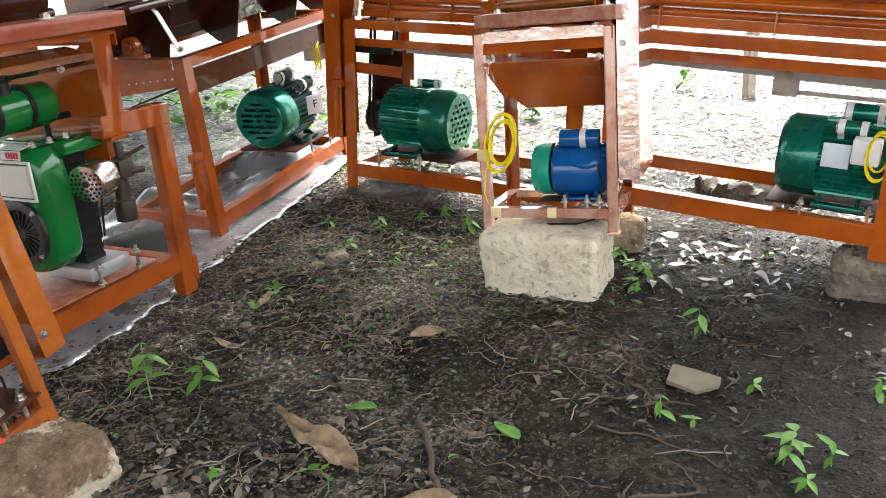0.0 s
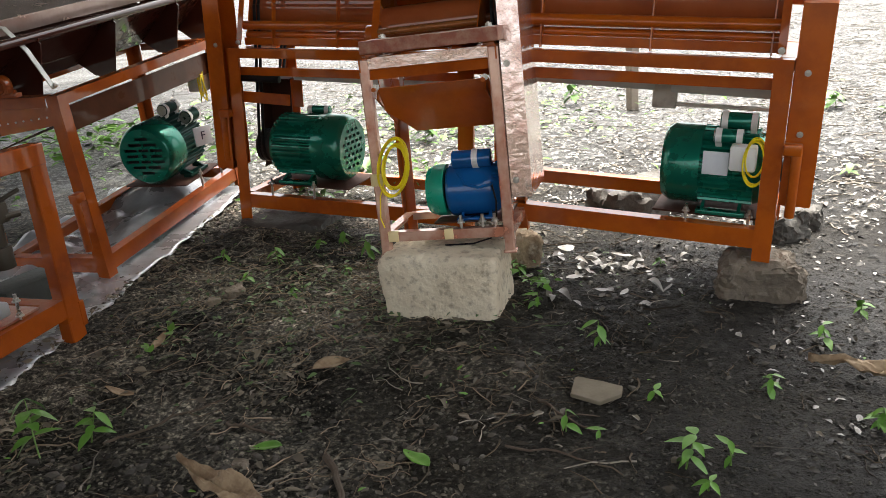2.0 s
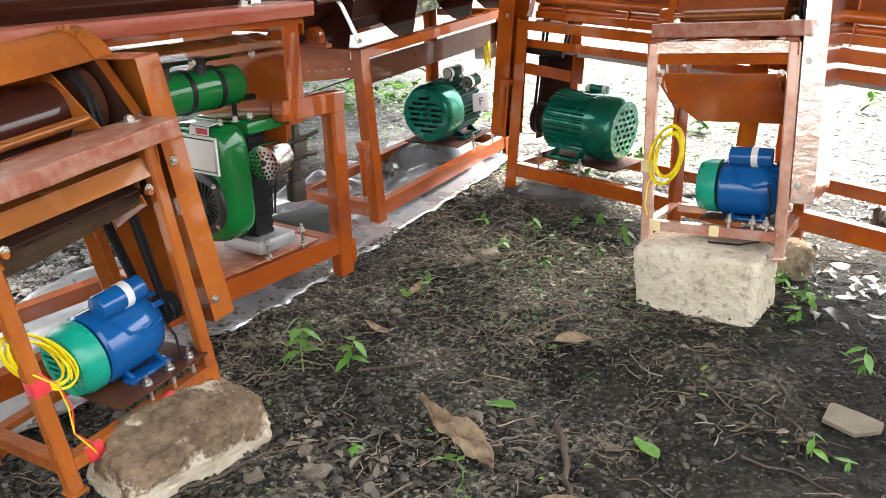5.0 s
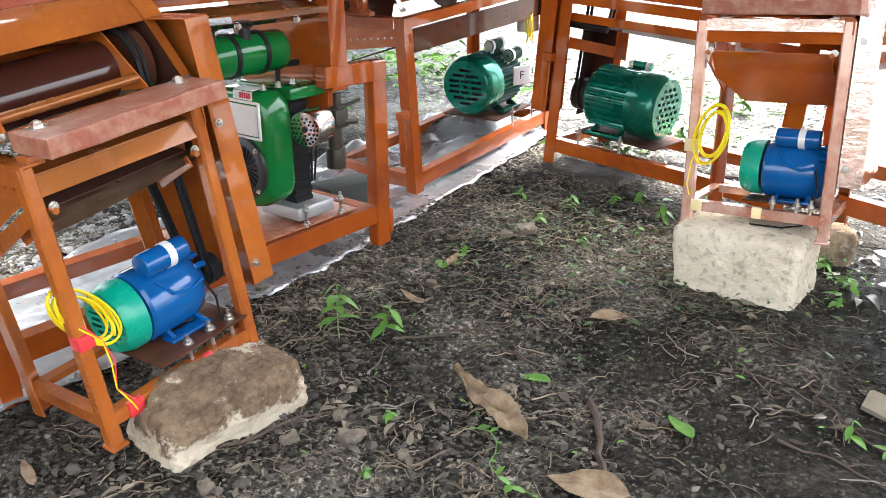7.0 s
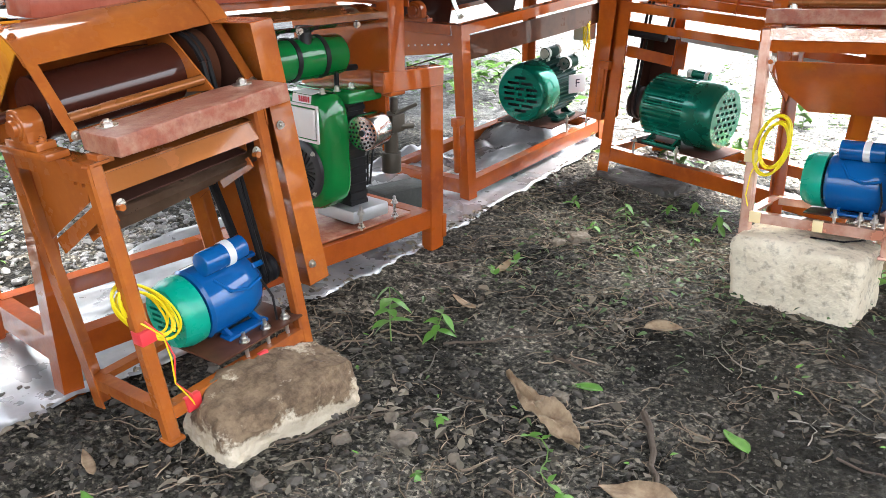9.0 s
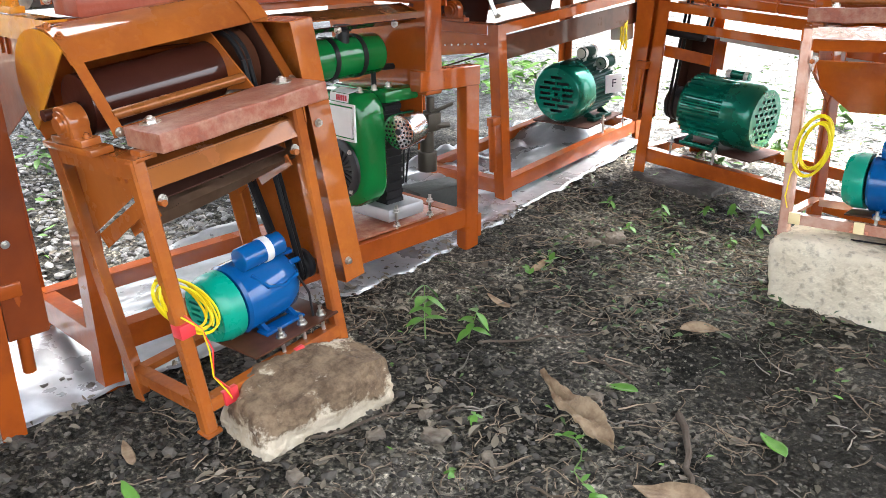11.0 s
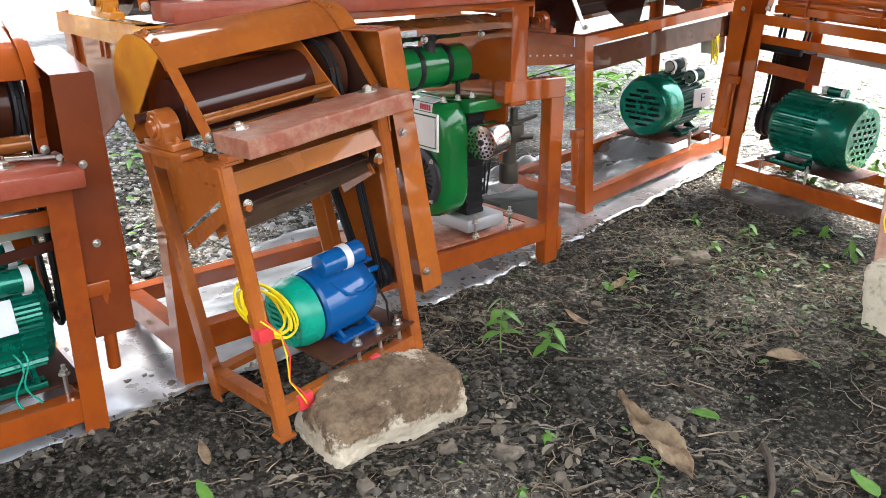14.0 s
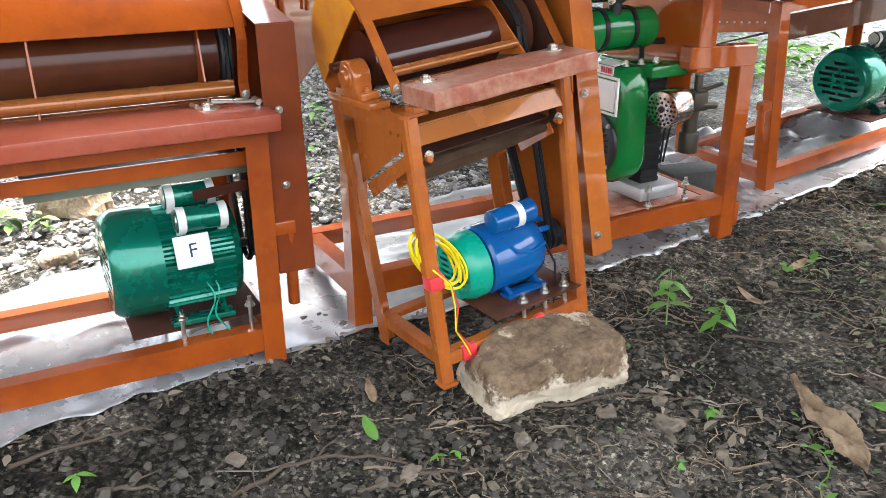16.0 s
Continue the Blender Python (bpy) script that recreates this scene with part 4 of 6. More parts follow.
    part("lead", bm, M_BLUE, mo, "blue sheathed lead")
    bm = bmesh.new()
    sweep(bm, [c + Vector(v) for v in ((0.10, -0.095, 0.03), (0.115, -0.115, -0.03), (0.11, -0.12, -0.10), (0.085, -0.13, -0.165), (0.02, -0.14, -0.18), (-0.09, -0.135, -0.183))], 0.0035, 6)
    part("cable", bm, M_BLACK, mo, "thin black cable")
    belt(t, w - 0.04, (0.16, plate_z + 0.107), 0.042, (cy, cz), 0.095)
    belt(t, w - 0.022, (0.17, plate_z + 0.107), 0.042, (cy, cz), 0.095)
    bm = coil[0]
    hank = part("cable_coil", bm, M_YELLOW, t, "hank of yellow cable")
    hank.matrix_local = coil[1]
    if red_lead:
        for k in range(2):
            bm = bmesh.new()
            sweep(bm, [(0.0 + 0.01 * k, -0.02, 0.36), (0.04, -0.03, 0.31), (0.05 + 0.01 * k, -0.022, 0.24), (0.045, -0.02, 0.17), (0.075 + 0.01 * k, -0.012, 0.11), (0.09, -0.006, 0.075)], 0.0022, 6)
            part("red_lead", bm, M_PINK if k else M_YELLOW, t, "red lead hanging from the hank" if k else "yellow lead hanging from the hank")
    for k, (px, py, pz, sx, sy, sz, tm) in enumerate(tape or ()):
        bm = bmesh.new()
        box(bm, (px - sx, py - sy, pz - sz), (px + sx, py + sy, pz + sz), 0.002)
        part("tape", bm, tm, t, "wrap of adhesive tape")
    return t


# ---- the wide machines ----
def wide_frame(t, W, H, D, paint=M_PAINT, zb=0.07, lean=0.02, second=True, drop=0.112):
    for x, sx in ((0, 1), (W, -1)):
        for y0, y1, sy in ((0, lean, 1), (D, D - lean, -1)):
            bm = bmesh.new()
            ell(bm, (x, y0, 0.0), (x, y1, H - 0.001), X * sx, Y * sy, 0.062, 0.006, 0.055)
            part("leg", bm, paint, t)
    zt = zb + 0.07
    for p, q, a, b in (((0.05, 0.007, zt), (W - 0.05, 0.007, zt), -Z, Y), ((0.05, D - 0.007, zt), (W - 0.05, D - 0.007, zt), -Z, -Y),
                       ((0.007, 0.05, zt + 0.002), (0.007, D - 0.05, zt + 0.002), -Z, X), ((W - 0.007, 0.05, zt + 0.002), (W - 0.007, D - 0.05, zt + 0.002), -Z, -X)):
        bm = bmesh.new()
        ell(bm, p, q, a, b, 0.07, 0.006, 0.05)
        part("bottom_rail", bm, paint, t)
    for p, q, a, b in (((0.0, lean - 0.003, H), (W, lean - 0.003, H), -Z, Y), ((0.0, D - lean + 0.003, H), (W, D - lean + 0.003, H), -Z, -Y),
                       ((-0.003, lean + 0.06, H - 0.001), (-0.003, D - lean - 0.06, H - 0.001), -Z, X), ((W + 0.003, lean + 0.06, H - 0.001), (W + 0.003, D - lean - 0.06, H - 0.001), -Z, -X)):
        bm = bmesh.new()
        ell(bm, p, q, a, b, 0.045, 0.006, 0.05)
        part("top_rail", bm, paint, t)
    if second:
        bm = bmesh.new()
        ell(bm, (0.03, lean + 0.055, H - drop), (W - 0.03, lean + 0.055, H - drop), Z, Y, 0.04, 0.005, 0.03)
        part("cross_rail", bm, paint, t)


def handle_pipe(t, x, y, z, sx, paint=M_PAINT):
    """A carrying pipe held by a short socket at the side of a leg."""
    bm = bmesh.new()
    box(bm, (min(x, x + sx * 0.06), y - 0.02, z - 0.02), (max(x, x + sx * 0.06), y + 0.02, z + 0.02), 0.005)
    part("socket", bm, paint, t)
    bm = bmesh.new()
    rod(bm, (x + sx * 0.045, y, z), (x + sx * 0.045, y, z - 0.24), 0.017, 18, None, 0.003)
    part("carrying_handle", bm, paint, t, "painted carrying pipe")


def wide_guard(t, x, sx, y0, y1, z0, z1, width=0.07, paint=M_PAINT, flare=0.05):
    bm = bmesh.new()
    a, b = x + sx * 0.004, x + sx * width
    slab(bm, [(a, y0, z0), (b, y0, z0), (b, y0 + flare, z1), (a, y0 + flare, z1)], -Y, 0.003)
    slab(bm, [(b, y0, z0), (b, y1, z0), (b, y1 - flare, z1 + 0.04), (b, y0 + flare, z1)], X * sx, 0.003)
    slab(bm, [(a, y1, z0), (b, y1, z0), (b, y1 - flare, z1 + 0.04), (a, y1 - flare, z1 + 0.04)], Y, 0.003)
    slab(bm, [(a, y0, z0), (b, y0, z0), (b, y1, z0), (a, y1, z0)], -Z, 0.003)
    slab(bm, [(a, y0 + flare, z1), (b, y0 + flare, z1), (b, y1 - flare, z1 + 0.04), (a, y1 - flare, z1 + 0.04)], Z, 0.003)
    bmesh.ops.remove_doubles(bm, verts=bm.verts, dist=1e-5)
    g = part("belt_guard", bm, paint, t, "tall folded sheet metal belt guard")
    for z in (z0 + 0.25, z1 - 0.22):
        bm = bmesh.new()
        hex_bolt(bm, ((a + b) / 2 - sx * 0.01, y0 + flare * (z - z0) / (z1 - z0) - 0.004, z), -Y, 0.008, 0.006, 0.011)
        part("bolt", bm, M_STEEL, g, "zinc bolt")


def wide_drum(t, W, H, D, paint=M_PAINT, ribs=(0.12, 0.62), strap_x=(0.12, 1.08), R=0.13, lift=0.17, cover_to=140, drum=None, cy=None, plates=None, foot=(0.05, 0.035), pipes=None):
    cy, cz = cy or D * 0.55, H + lift
    bm = bmesh.new()
    rod(bm, (0.05, cy, cz), (W - 0.05, cy, cz), R, 44)
    rod(bm, (-0.03, cy, cz), (W + 0.03, cy, cz), 0.02, 16)
    part("drum", bm, drum or M_DRUMDARK, t, "glossy orange-brown drum" if drum else "dark red-brown glossy drum")
    for dy, dz, r in ((-0.19, -0.07, 0.022), (-0.17, -0.115, 0.016)):
        bm = bmesh.new()
        rod(bm, (0.04, cy + dy, cz + dz), (W - 0.04, cy + dy, cz + dz), r, 18)
        part("cross_pipe", bm, pipes or paint, t)
    bm = bmesh.new()
    bar(bm, (0.04, cy - 0.20, cz - 0.145), (W - 0.04, cy - 0.20, cz - 0.145), Z, 0.035, 0.005)
    part("guide_rail", bm, paint, t)
    for x in ribs:
        bm = bmesh.new()
        slab(bm, [(x, cy - 0.215, H + 0.0), (x, cy - 0.19, H + 0.0), (x, cy - 0.13, cz + 0.16), (x, cy - 0.17, cz + 0.12)], X, 0.005)
        part("rib", bm, paint, t)
    for x in plates or (0.045, W - 0.05):
        bm = bmesh.new()
        slab(bm, [(x, cy - 0.20, H + 0.003), (x, cy + 0.18, H + 0.003), (x, cy + 0.14, cz + 0.16), (x, cy - 0.10, cz + 0.16)], X, 0.005)
        part("end_plate", bm, paint, t)
    bm = bmesh.new()
    arc_sheet(bm, -0.03, W + 0.01, (cy, cz), 0.215, 55, cover_to, 0.004, 14)
    part("drum_cover", bm, paint, t, "curved orange drum cover")
    for x in strap_x:
        arc = [(cy + 0.226 * math.cos(radians(a)), cz + 0.226 * math.sin(radians(a))) for a in (105, 120, 135, 150, 165)]
        arc += [(foot[0], H + 0.09 if foot[0] > 0.1 else H + 0.06), (foot[1], H + 0.05 if foot[0] > 0.1 else H + 0.015)]
        strap(t, x, arc, material=paint)


# ---- machines along the two rows ----
coil_f = (cable_coil(9, 0.05, 0.095, [(-0.03, 0, -0.05), (-0.04, 0.0, -0.12), (-0.03, 0.0, -0.2), (-0.01, 0.0, -0.235)]), pose(0.095, -0.005, 0.345, 0, 14, 0))
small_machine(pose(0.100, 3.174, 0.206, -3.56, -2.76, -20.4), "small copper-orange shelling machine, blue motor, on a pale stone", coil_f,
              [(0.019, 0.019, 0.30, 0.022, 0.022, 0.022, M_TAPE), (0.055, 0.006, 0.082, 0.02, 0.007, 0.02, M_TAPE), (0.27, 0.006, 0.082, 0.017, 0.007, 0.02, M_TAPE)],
              guard_mat=M_COPPER, frame=M_GLARE, motor_x=0.335, motor_len=0.31, plate_z=0.110, drop=0.33)
coil_b = (cable_coil(7, 0.100, 0.046, (), 0.16), pose(0.062, 0.062, 0.338, 0, 54, 8))
small_machine(pose(-1.243, 1.596, 0.046, -2.5, -5.96, 69.56), "small orange shelling machine, blue motor, leaning on a stone", coil_b, paint=M_PAINT_B, guard_mat=M_PAINT_B, tape=[(0.019, 0.019, 0.307, 0.0205, 0.0205, 0.018, M_PINK), (0.092, 0.005, 0.080, 0.022, 0.008, 0.021, M_PINK), (0.33, 0.005, 0.082, 0.015, 0.007, 0.019, M_PINK)], motor_x=0.315, motor_len=0.30, plate_z=0.138, drop=0.21, red_lead=True)


def machine_a():
    W, H, D = 1.2, 0.69, 0.49
    t = thing("shelling_machine", pose(-1.748 - 1.2 * math.cos(radians(65)), 1.501 - 1.2 * math.sin(radians(65)), 0.01, 0, 0, 65), "wide orange shelling machine with wooden ledge and green motor", "machine", "wide shelling machines")
    wide_frame(t, W, H, D, M_PAINT_R, zb=0.04, lean=0.01)
    wide_drum(t, W, H, D, M_PAINT_R, ribs=(0.25, 0.67), strap_x=(0.1, W - 0.012), R=0.11, lift=0.15, cover_to=156, cy=0.36, plates=(0.045, W - 0.11), foot=(0.165, 0.15), pipes=M_LIP)
    wide_guard(t, W, 1, 0.01, 0.36, 0.27, H + 0.255, 0.105, M_GUARD_SHADED)
    bm = bmesh.new()
    revolve(bm, [(W - 0.045, 0.03), (W - 0.045, 0.125), (W - 0.037, 0.125), (W - 0.03, 0.11), (W - 0.023, 0.125), (W - 0.015, 0.125), (W - 0.015, 0.03)], (0, 0.36, H + 0.15), X, 36)
    part("pulley", bm, M_IRON, t, "dark belt pulley")
    handle_pipe(t, W, 0.03, 0.40, 1, M_PAINT_R)
    bm = bmesh.new()
    box(bm, (-0.03, -0.06, H + 0.003), (W + 0.018, 0.17, H + 0.048), 0.004)
    pl = part("plank", bm, M_WOOD_R, t, "thick red-brown painted wooden plank")
    bm = bmesh.new()
    hex_bolt(bm, (W - 0.13, 0.085, H + 0.048), Z, 0.017, 0.010, 0.032)
    rod(bm, (W - 0.12, 0.09, H + 0.064), (W + 0.0, 0.075, H + 0.056), 0.006, 10)
    rod(bm, (W - 0.002, 0.055, H + 0.057), (W - 0.002, 0.10, H + 0.057), 0.009, 10)
    rod(bm, (W - 0.02, 0.11, H + 0.052), (W - 0.045, 0.13, H + 0.052), 0.007, 10)
    rod(bm, (W - 0.155, 0.10, H + 0.052), (W - 0.165, 0.125, H + 0.052), 0.007, 10)
    part("loose_bolts", bm, M_STEEL, pl, "zinc bolts and washers lying on the plank")
    bm = bmesh.new()
    slab(bm, [(0.60, 0.12, H - 0.145), (W - 0.035, 0.12, H - 0.142), (W - 0.035, 0.34, H - 0.09), (0.60, 0.34, H - 0.10)], Z, 0.003)
    slab(bm, [(0.60, 0.118, H - 0.150), (W - 0.035, 0.118, H - 0.147), (W - 0.035, 0.122, H - 0.118), (0.60, 0.122, H - 0.118)], -Y, 0.002)
    part("chute", bm, M_CHUTE, t, "dull green-grey sheet chute")
    bm = bmesh.new()
    box(bm, (0.80, 0.07, 0.128), (W - 0.03, 0.36, 0.135), 0.001)
    part("motor_plate", bm, M_DULL, t, "brown motor mounting plate")
    studs(t, [(0.93, 0.05), (1.12, 0.05), (0.93, 0.36), (1.12, 0.36)], 0.03, 0.20)
    mm = pose(0.962, 0.22, 0.135 + 0.163)
    mo = motor(t, mm, 0.155, 0.38, -1, "slots", M_GREEN, M_GREEN, None, ((100, -0.02, 0.12, 0.034), (130, -0.01, 0.13, 0.034)), label="green finned electric motor")
    label_plate(mo, mm @ Matrix.Rotation(radians(-18), 4, "X") @ pose(0.022, -0.166, 0.012, 0, -1, 0), 0.096, 0.088, "F")
    bm = bmesh.new()
    c = mm.translation
    for k in range(2):
        sweep(bm, [c + Vector((0.05 + 0.012 * k + 0.015 * math.sin(q * 0.5 + k) + 0.002 * q * k, -0.15 - 0.016 * min(1.0, q / 4) - 0.004 * q / 12, -0.04 - 0.0125 * q)) for q in range(13)], 0.0026, 6)
    part("lead", bm, M_TEAL, mo, "green wire leads")
    bm = bmesh.new()
    bar(bm, (1.0, 0.06, 0.515), (W - 0.01, 0.06, 0.53), Z, 0.03, 0.005)
    part("bracket", bm, M_OXIDE, t)
    belt(t, W - 0.03, (0.22, 0.298), 0.05, (0.36, H + 0.15), 0.12)
    return t


def label_plate(mo, m, w, h, text):
    bm = bmesh.new()
    box(bm, (-w / 2, -0.004, -h / 2), (w / 2, 0.004, h / 2), 0.002)
    p = part("label_plate", in_pose(lambda t: join(t, bm), m), M_LABEL, mo, "pale label plate with a letter")
    if text:
        cu = bpy.data.curves.new("letter", "FONT")
        cu.body, cu.size, cu.extrude = text, h * 0.62, 0.0004
        cu.align_x, cu.align_y = "CENTER", "CENTER"
        cu.materials.append(M_INK)
        ob = new("letter", cu)
        ob.parent = p
        ob.matrix_local = m @ pose(0, -0.0048, 0, 90, 0, 0)
        tagged(ob, "handwritten letter F")
    return p


machine_a()


def machine_d():
    W, H, D = 1.34, 0.85, 0.55
    t = thing("shelling_machine", pose(-1.099, 3.816, 0.008, 0.08, -3.62, 69.36), "wide orange shelling machine with a hopper and a green motor", "machine", "wide shelling machines")
    wide_frame(t, W, H, D, M_PAINT_R, zb=0.05, second=False)
    bm = bmesh.new()
    bar(bm, (0.03, 0.05, H - 0.115), (W - 0.03, 0.05, H - 0.125), Z, 0.110, 0.006, 0.001)
    part("chute_lip", bm, M_PULLEY, t, "dark brown sheet lip under the top rail")
    bm = bmesh.new()
    slab(bm, [(0.012, 0.065, H - 0.125), (0.012, D - 0.10, H - 0.175), (0.012, D - 0.08, H - 0.05), (0.012, 0.065, H - 0.05)], X, 0.004)
    sp = part("side_panel", bm, M_PAINT_R, t)
    for k in range(7):
        bm = bmesh.new()
        rod(bm, (0.0085, 0.10 + 0.04 * k, H - 0.09 - 0.004 * k), (0.013, 0.10 + 0.04 * k, H - 0.09 - 0.004 * k), 0.0045, 8)
        part("rivet", bm, M_STEEL, sp, "small pale rivet")
    handle_pipe(t, 0.0, 0.03, 0.42, -1, M_PAINT_R)
    # hopper: an upper tray on a pipe with hanging gusset plates and trough sheets between them
    bm = bmesh.new()
    slab(bm, [(-0.25, 0.34, H + 0.29), (W + 0.3, 0.34, H + 0.29), (W + 0.3, 0.85, H + 0.36), (-0.25, 0.85, H + 0.36)], Z, 0.004)
    slab(bm, [(-0.25, 0.336, H + 0.23), (W + 0.3, 0.336, H + 0.23), (W + 0.3, 0.336, H + 0.29), (-0.25, 0.336, H + 0.29)], -Y, 0.003)
    part("hopper_tray", bm, M_TRAY, t, "shiny brown sheet tray")
    bm = bmesh.new()
    rod(bm, (-0.12, 0.15, H + 0.222), (W + 0.28, 0.15, H + 0.222), 0.02, 18)
    part("cross_pipe", bm, M_OXIDE, t, "dark painted pipe")
    for x0, x1 in ((-0.28, 0.12), (0.13, 0.66), (0.67, 1.24), (1.25, 1.62)):
        bm = bmesh.new()
        slab(bm, [(x1, 0.12, H + 0.205), (x1, 0.15, H + 0.24), (x1, 0.36, H + 0.23), (x1, 0.40, H + 0.03), (x1, 0.29, H - 0.055), (x1, 0.19, H - 0.045)], X, 0.006)
        bmesh.ops.bevel(bm, geom=[e for e in bm.edges if abs(e.verts[0].co.x - e.verts[1].co.x) > 0.004], offset=0.012, segments=2, affect="EDGES")
        part("gusset", bm, M_OXIDE, t, "dark painted gusset plate")
        bm = bmesh.new()
        slab(bm, [(x0, 0.17, H + 0.215), (x1, 0.17, H + 0.215), (x1, 0.40, H + 0.005), (x0, 0.40, H + 0.005)], Vector((0, 0.7, 0.7)), 0.004)
        part("trough", bm, M_OXIDE, t, "dark painted hopper trough")
    # added dark drum that blocks the bright ground behind the hopper
    bm = bmesh.new()
    rod(bm, (0.05, 0.47, H + 0.15), (W - 0.05, 0.47, H + 0.15), 0.10, 36)
    part("drum", bm, M_OXIDE, t, "added dark red-brown drum hiding the bright background")
    # near-black chute paints the shade under the top rail
    bm = bmesh.new()
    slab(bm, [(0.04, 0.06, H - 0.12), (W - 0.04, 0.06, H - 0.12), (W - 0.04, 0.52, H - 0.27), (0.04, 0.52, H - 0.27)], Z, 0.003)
    part("chute", bm, M_DULL, t, "sloping sheet chute with its shade painted dark")
    bm = bmesh.new()
    rod(bm, (0.02, 0.33, H + 0.085), (W - 0.02, 0.33, H + 0.085), 0.014, 18)
    part("shaft", bm, M_OXIDE, t, "dark painted shaft")
    strap(t, 0.05, [(0.34, H + 0.30), (0.22, H + 0.275), (0.14, H + 0.18), (0.085, H + 0.07), (0.06, H + 0.02)], w=0.026, material=M_GUTTER)
    pillow_block(t, 0.0, 0.27, H + 0.003, material=M_PAINT_R)
    bm = bmesh.new()
    box(bm, (0.84, 0.06, 0.165), (1.22, 0.42, 0.172), 0.001)
    part("motor_plate", bm, M_DULL, t, "brown motor mounting plate")
    studs(t, [(0.97, 0.04), (1.19, 0.04), (0.97, 0.42), (1.19, 0.42)], 0.05, 0.22)
    mm = pose(1.01, 0.24, 0.172 + 0.173)
    # dark green puts shade into the body; the fan cover keeps motor green
    mo = motor(t, mm, 0.163, 0.41, -1, "slots", M_DKGREEN, M_GREEN, None, ((98, 0.0, 0.13, 0.031), (134, 0.03, 0.15, 0.034)), label="green electric motor, body darkened by painted shade")
    label_plate(mo, mm @ Matrix.Rotation(radians(4), 4, "X") @ pose(0.075, -0.19, 0.04, 0, -4, -34), 0.10, 0.105, "F")
    bm = bmesh.new()
    box(bm, (1.24, 0.07, 0.575), (1.33, 0.17, 0.68), 0.008)
    part("switch_box", bm, M_WHITE, t, "white plastic switch box")
    hank = part("cable_coil", cable_coil(5, 0.05, 0.07), M_YELLOW, t, "hank of yellow cable")
    hank.matrix_local = pose(1.20, 0.06, 0.62, 0, 12, 30)
    return t


machine_d()


def machine_e():
    W, H, D = 1.25, 0.865, 0.58
    t = thing("shelling_machine", pose(-0.579, 4.43, 0.063, -1.43, 3.25, -27.5), "wide orange shelling machine with a green motor, on flat stone", "machine", "wide shelling machines")
    wide_frame(t, W, H, D, drop=0.135)
    wide_drum(t, W, H, D, ribs=(0.2, 0.55, 0.9), strap_x=(0.06, W - 0.1), drum=M_DRUM)
    wide_guard(t, -0.012, -1, 0.0, 0.15, 0.27, H + 0.235, 0.095, flare=0.01)
    handle_pipe(t, 0.0, 0.0, 0.55, -1)
    bm = bmesh.new()
    slab(bm, [(0.30, 0.12, H - 0.12), (W - 0.05, 0.12, H - 0.13), (W - 0.05, 0.42, H - 0.19), (0.30, 0.42, H - 0.18)], Z, 0.003)
    slab(bm, [(0.30, 0.118, H - 0.125), (W - 0.05, 0.118, H - 0.13), (W - 0.05, 0.122, H - 0.175), (0.30, 0.122, H - 0.158)], -Y, 0.002)
    part("chute", bm, M_GUTTER, t, "galvanised sheet chute")
    bm = bmesh.new()
    bar(bm, (0.036, 0.07, H - 0.24), (0.30, 0.07, H - 0.25), Z, 0.055, 0.005)
    part("bracket", bm, M_PAINT, t)
    bm = bmesh.new()
    rod(bm, (0.02, 0.085, H - 0.15), (0.24, 0.085, H - 0.153), 0.018, 18, None, 0.003)
    part("rubber_roll", bm, M_BLACK, t, "short black rubber roll")
    bm = bmesh.new()
    box(bm, (0.14, 0.05, 0.188), (0.60, 0.36, 0.195), 0.001)
    part("motor_plate", bm, M_DULL, t, "brown motor mounting plate")
    studs(t, [(0.18, 0.03), (0.42, 0.03), (0.18, 0.36), (0.42, 0.36)], 0.08, 0.225)
    mm = pose(0.346, 0.20, 0.195 + 0.172)
    motor(t, mm, 0.165, 0.425, 1, "holes", M_GREEN, M_GREEN, (0, -0.10, 0.05, 0.11, 0.018), ((72, -0.05, 0.07, 0.022),), label="green finned electric motor")
    bm = bmesh.new()
    revolve(bm, [(0.05, 0.02), (0.05, 0.085), (0.06, 0.085), (0.068, 0.07), (0.078, 0.085), (0.09, 0.085), (0.10, 0.075), (0.13, 0.075), (0.135, 0.065), (0.145, 0.075), (0.17, 0.075), (0.17, 0.02)], (0, 0.20, 0.357), X, 28)
    part("pulley", bm, M_IRON, t, "dark belt pulley")
    belt(t, 0.069, (0.20, 0.357), 0.078, (D * 0.55, H + 0.17), 0.136)
    belt(t, 0.092, (0.20, 0.357), 0.078, (D * 0.55, H + 0.17), 0.136)
    # dark sheets fill the shaded gap beside the motor
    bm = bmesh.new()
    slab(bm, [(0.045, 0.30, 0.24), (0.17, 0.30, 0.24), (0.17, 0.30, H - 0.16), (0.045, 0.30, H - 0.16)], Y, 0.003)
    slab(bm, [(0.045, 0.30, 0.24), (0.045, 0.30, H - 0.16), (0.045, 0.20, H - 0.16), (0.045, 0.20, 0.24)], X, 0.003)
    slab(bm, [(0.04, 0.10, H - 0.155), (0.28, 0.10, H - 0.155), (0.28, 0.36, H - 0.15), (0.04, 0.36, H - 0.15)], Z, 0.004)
    part("belt_shield", bm, M_DULL, t, "dark brown shield filling the shaded gap behind the belts")
    bm = bmesh.new()
    bar(bm, (0.235, 0.26, 0.55), (0.235, 0.26, H - 0.16), X, 0.055, 0.006, 0.001)
    part("hanger", bm, M_PAINT_R, t, "orange flat hanger plate")
    return t


machine_e()


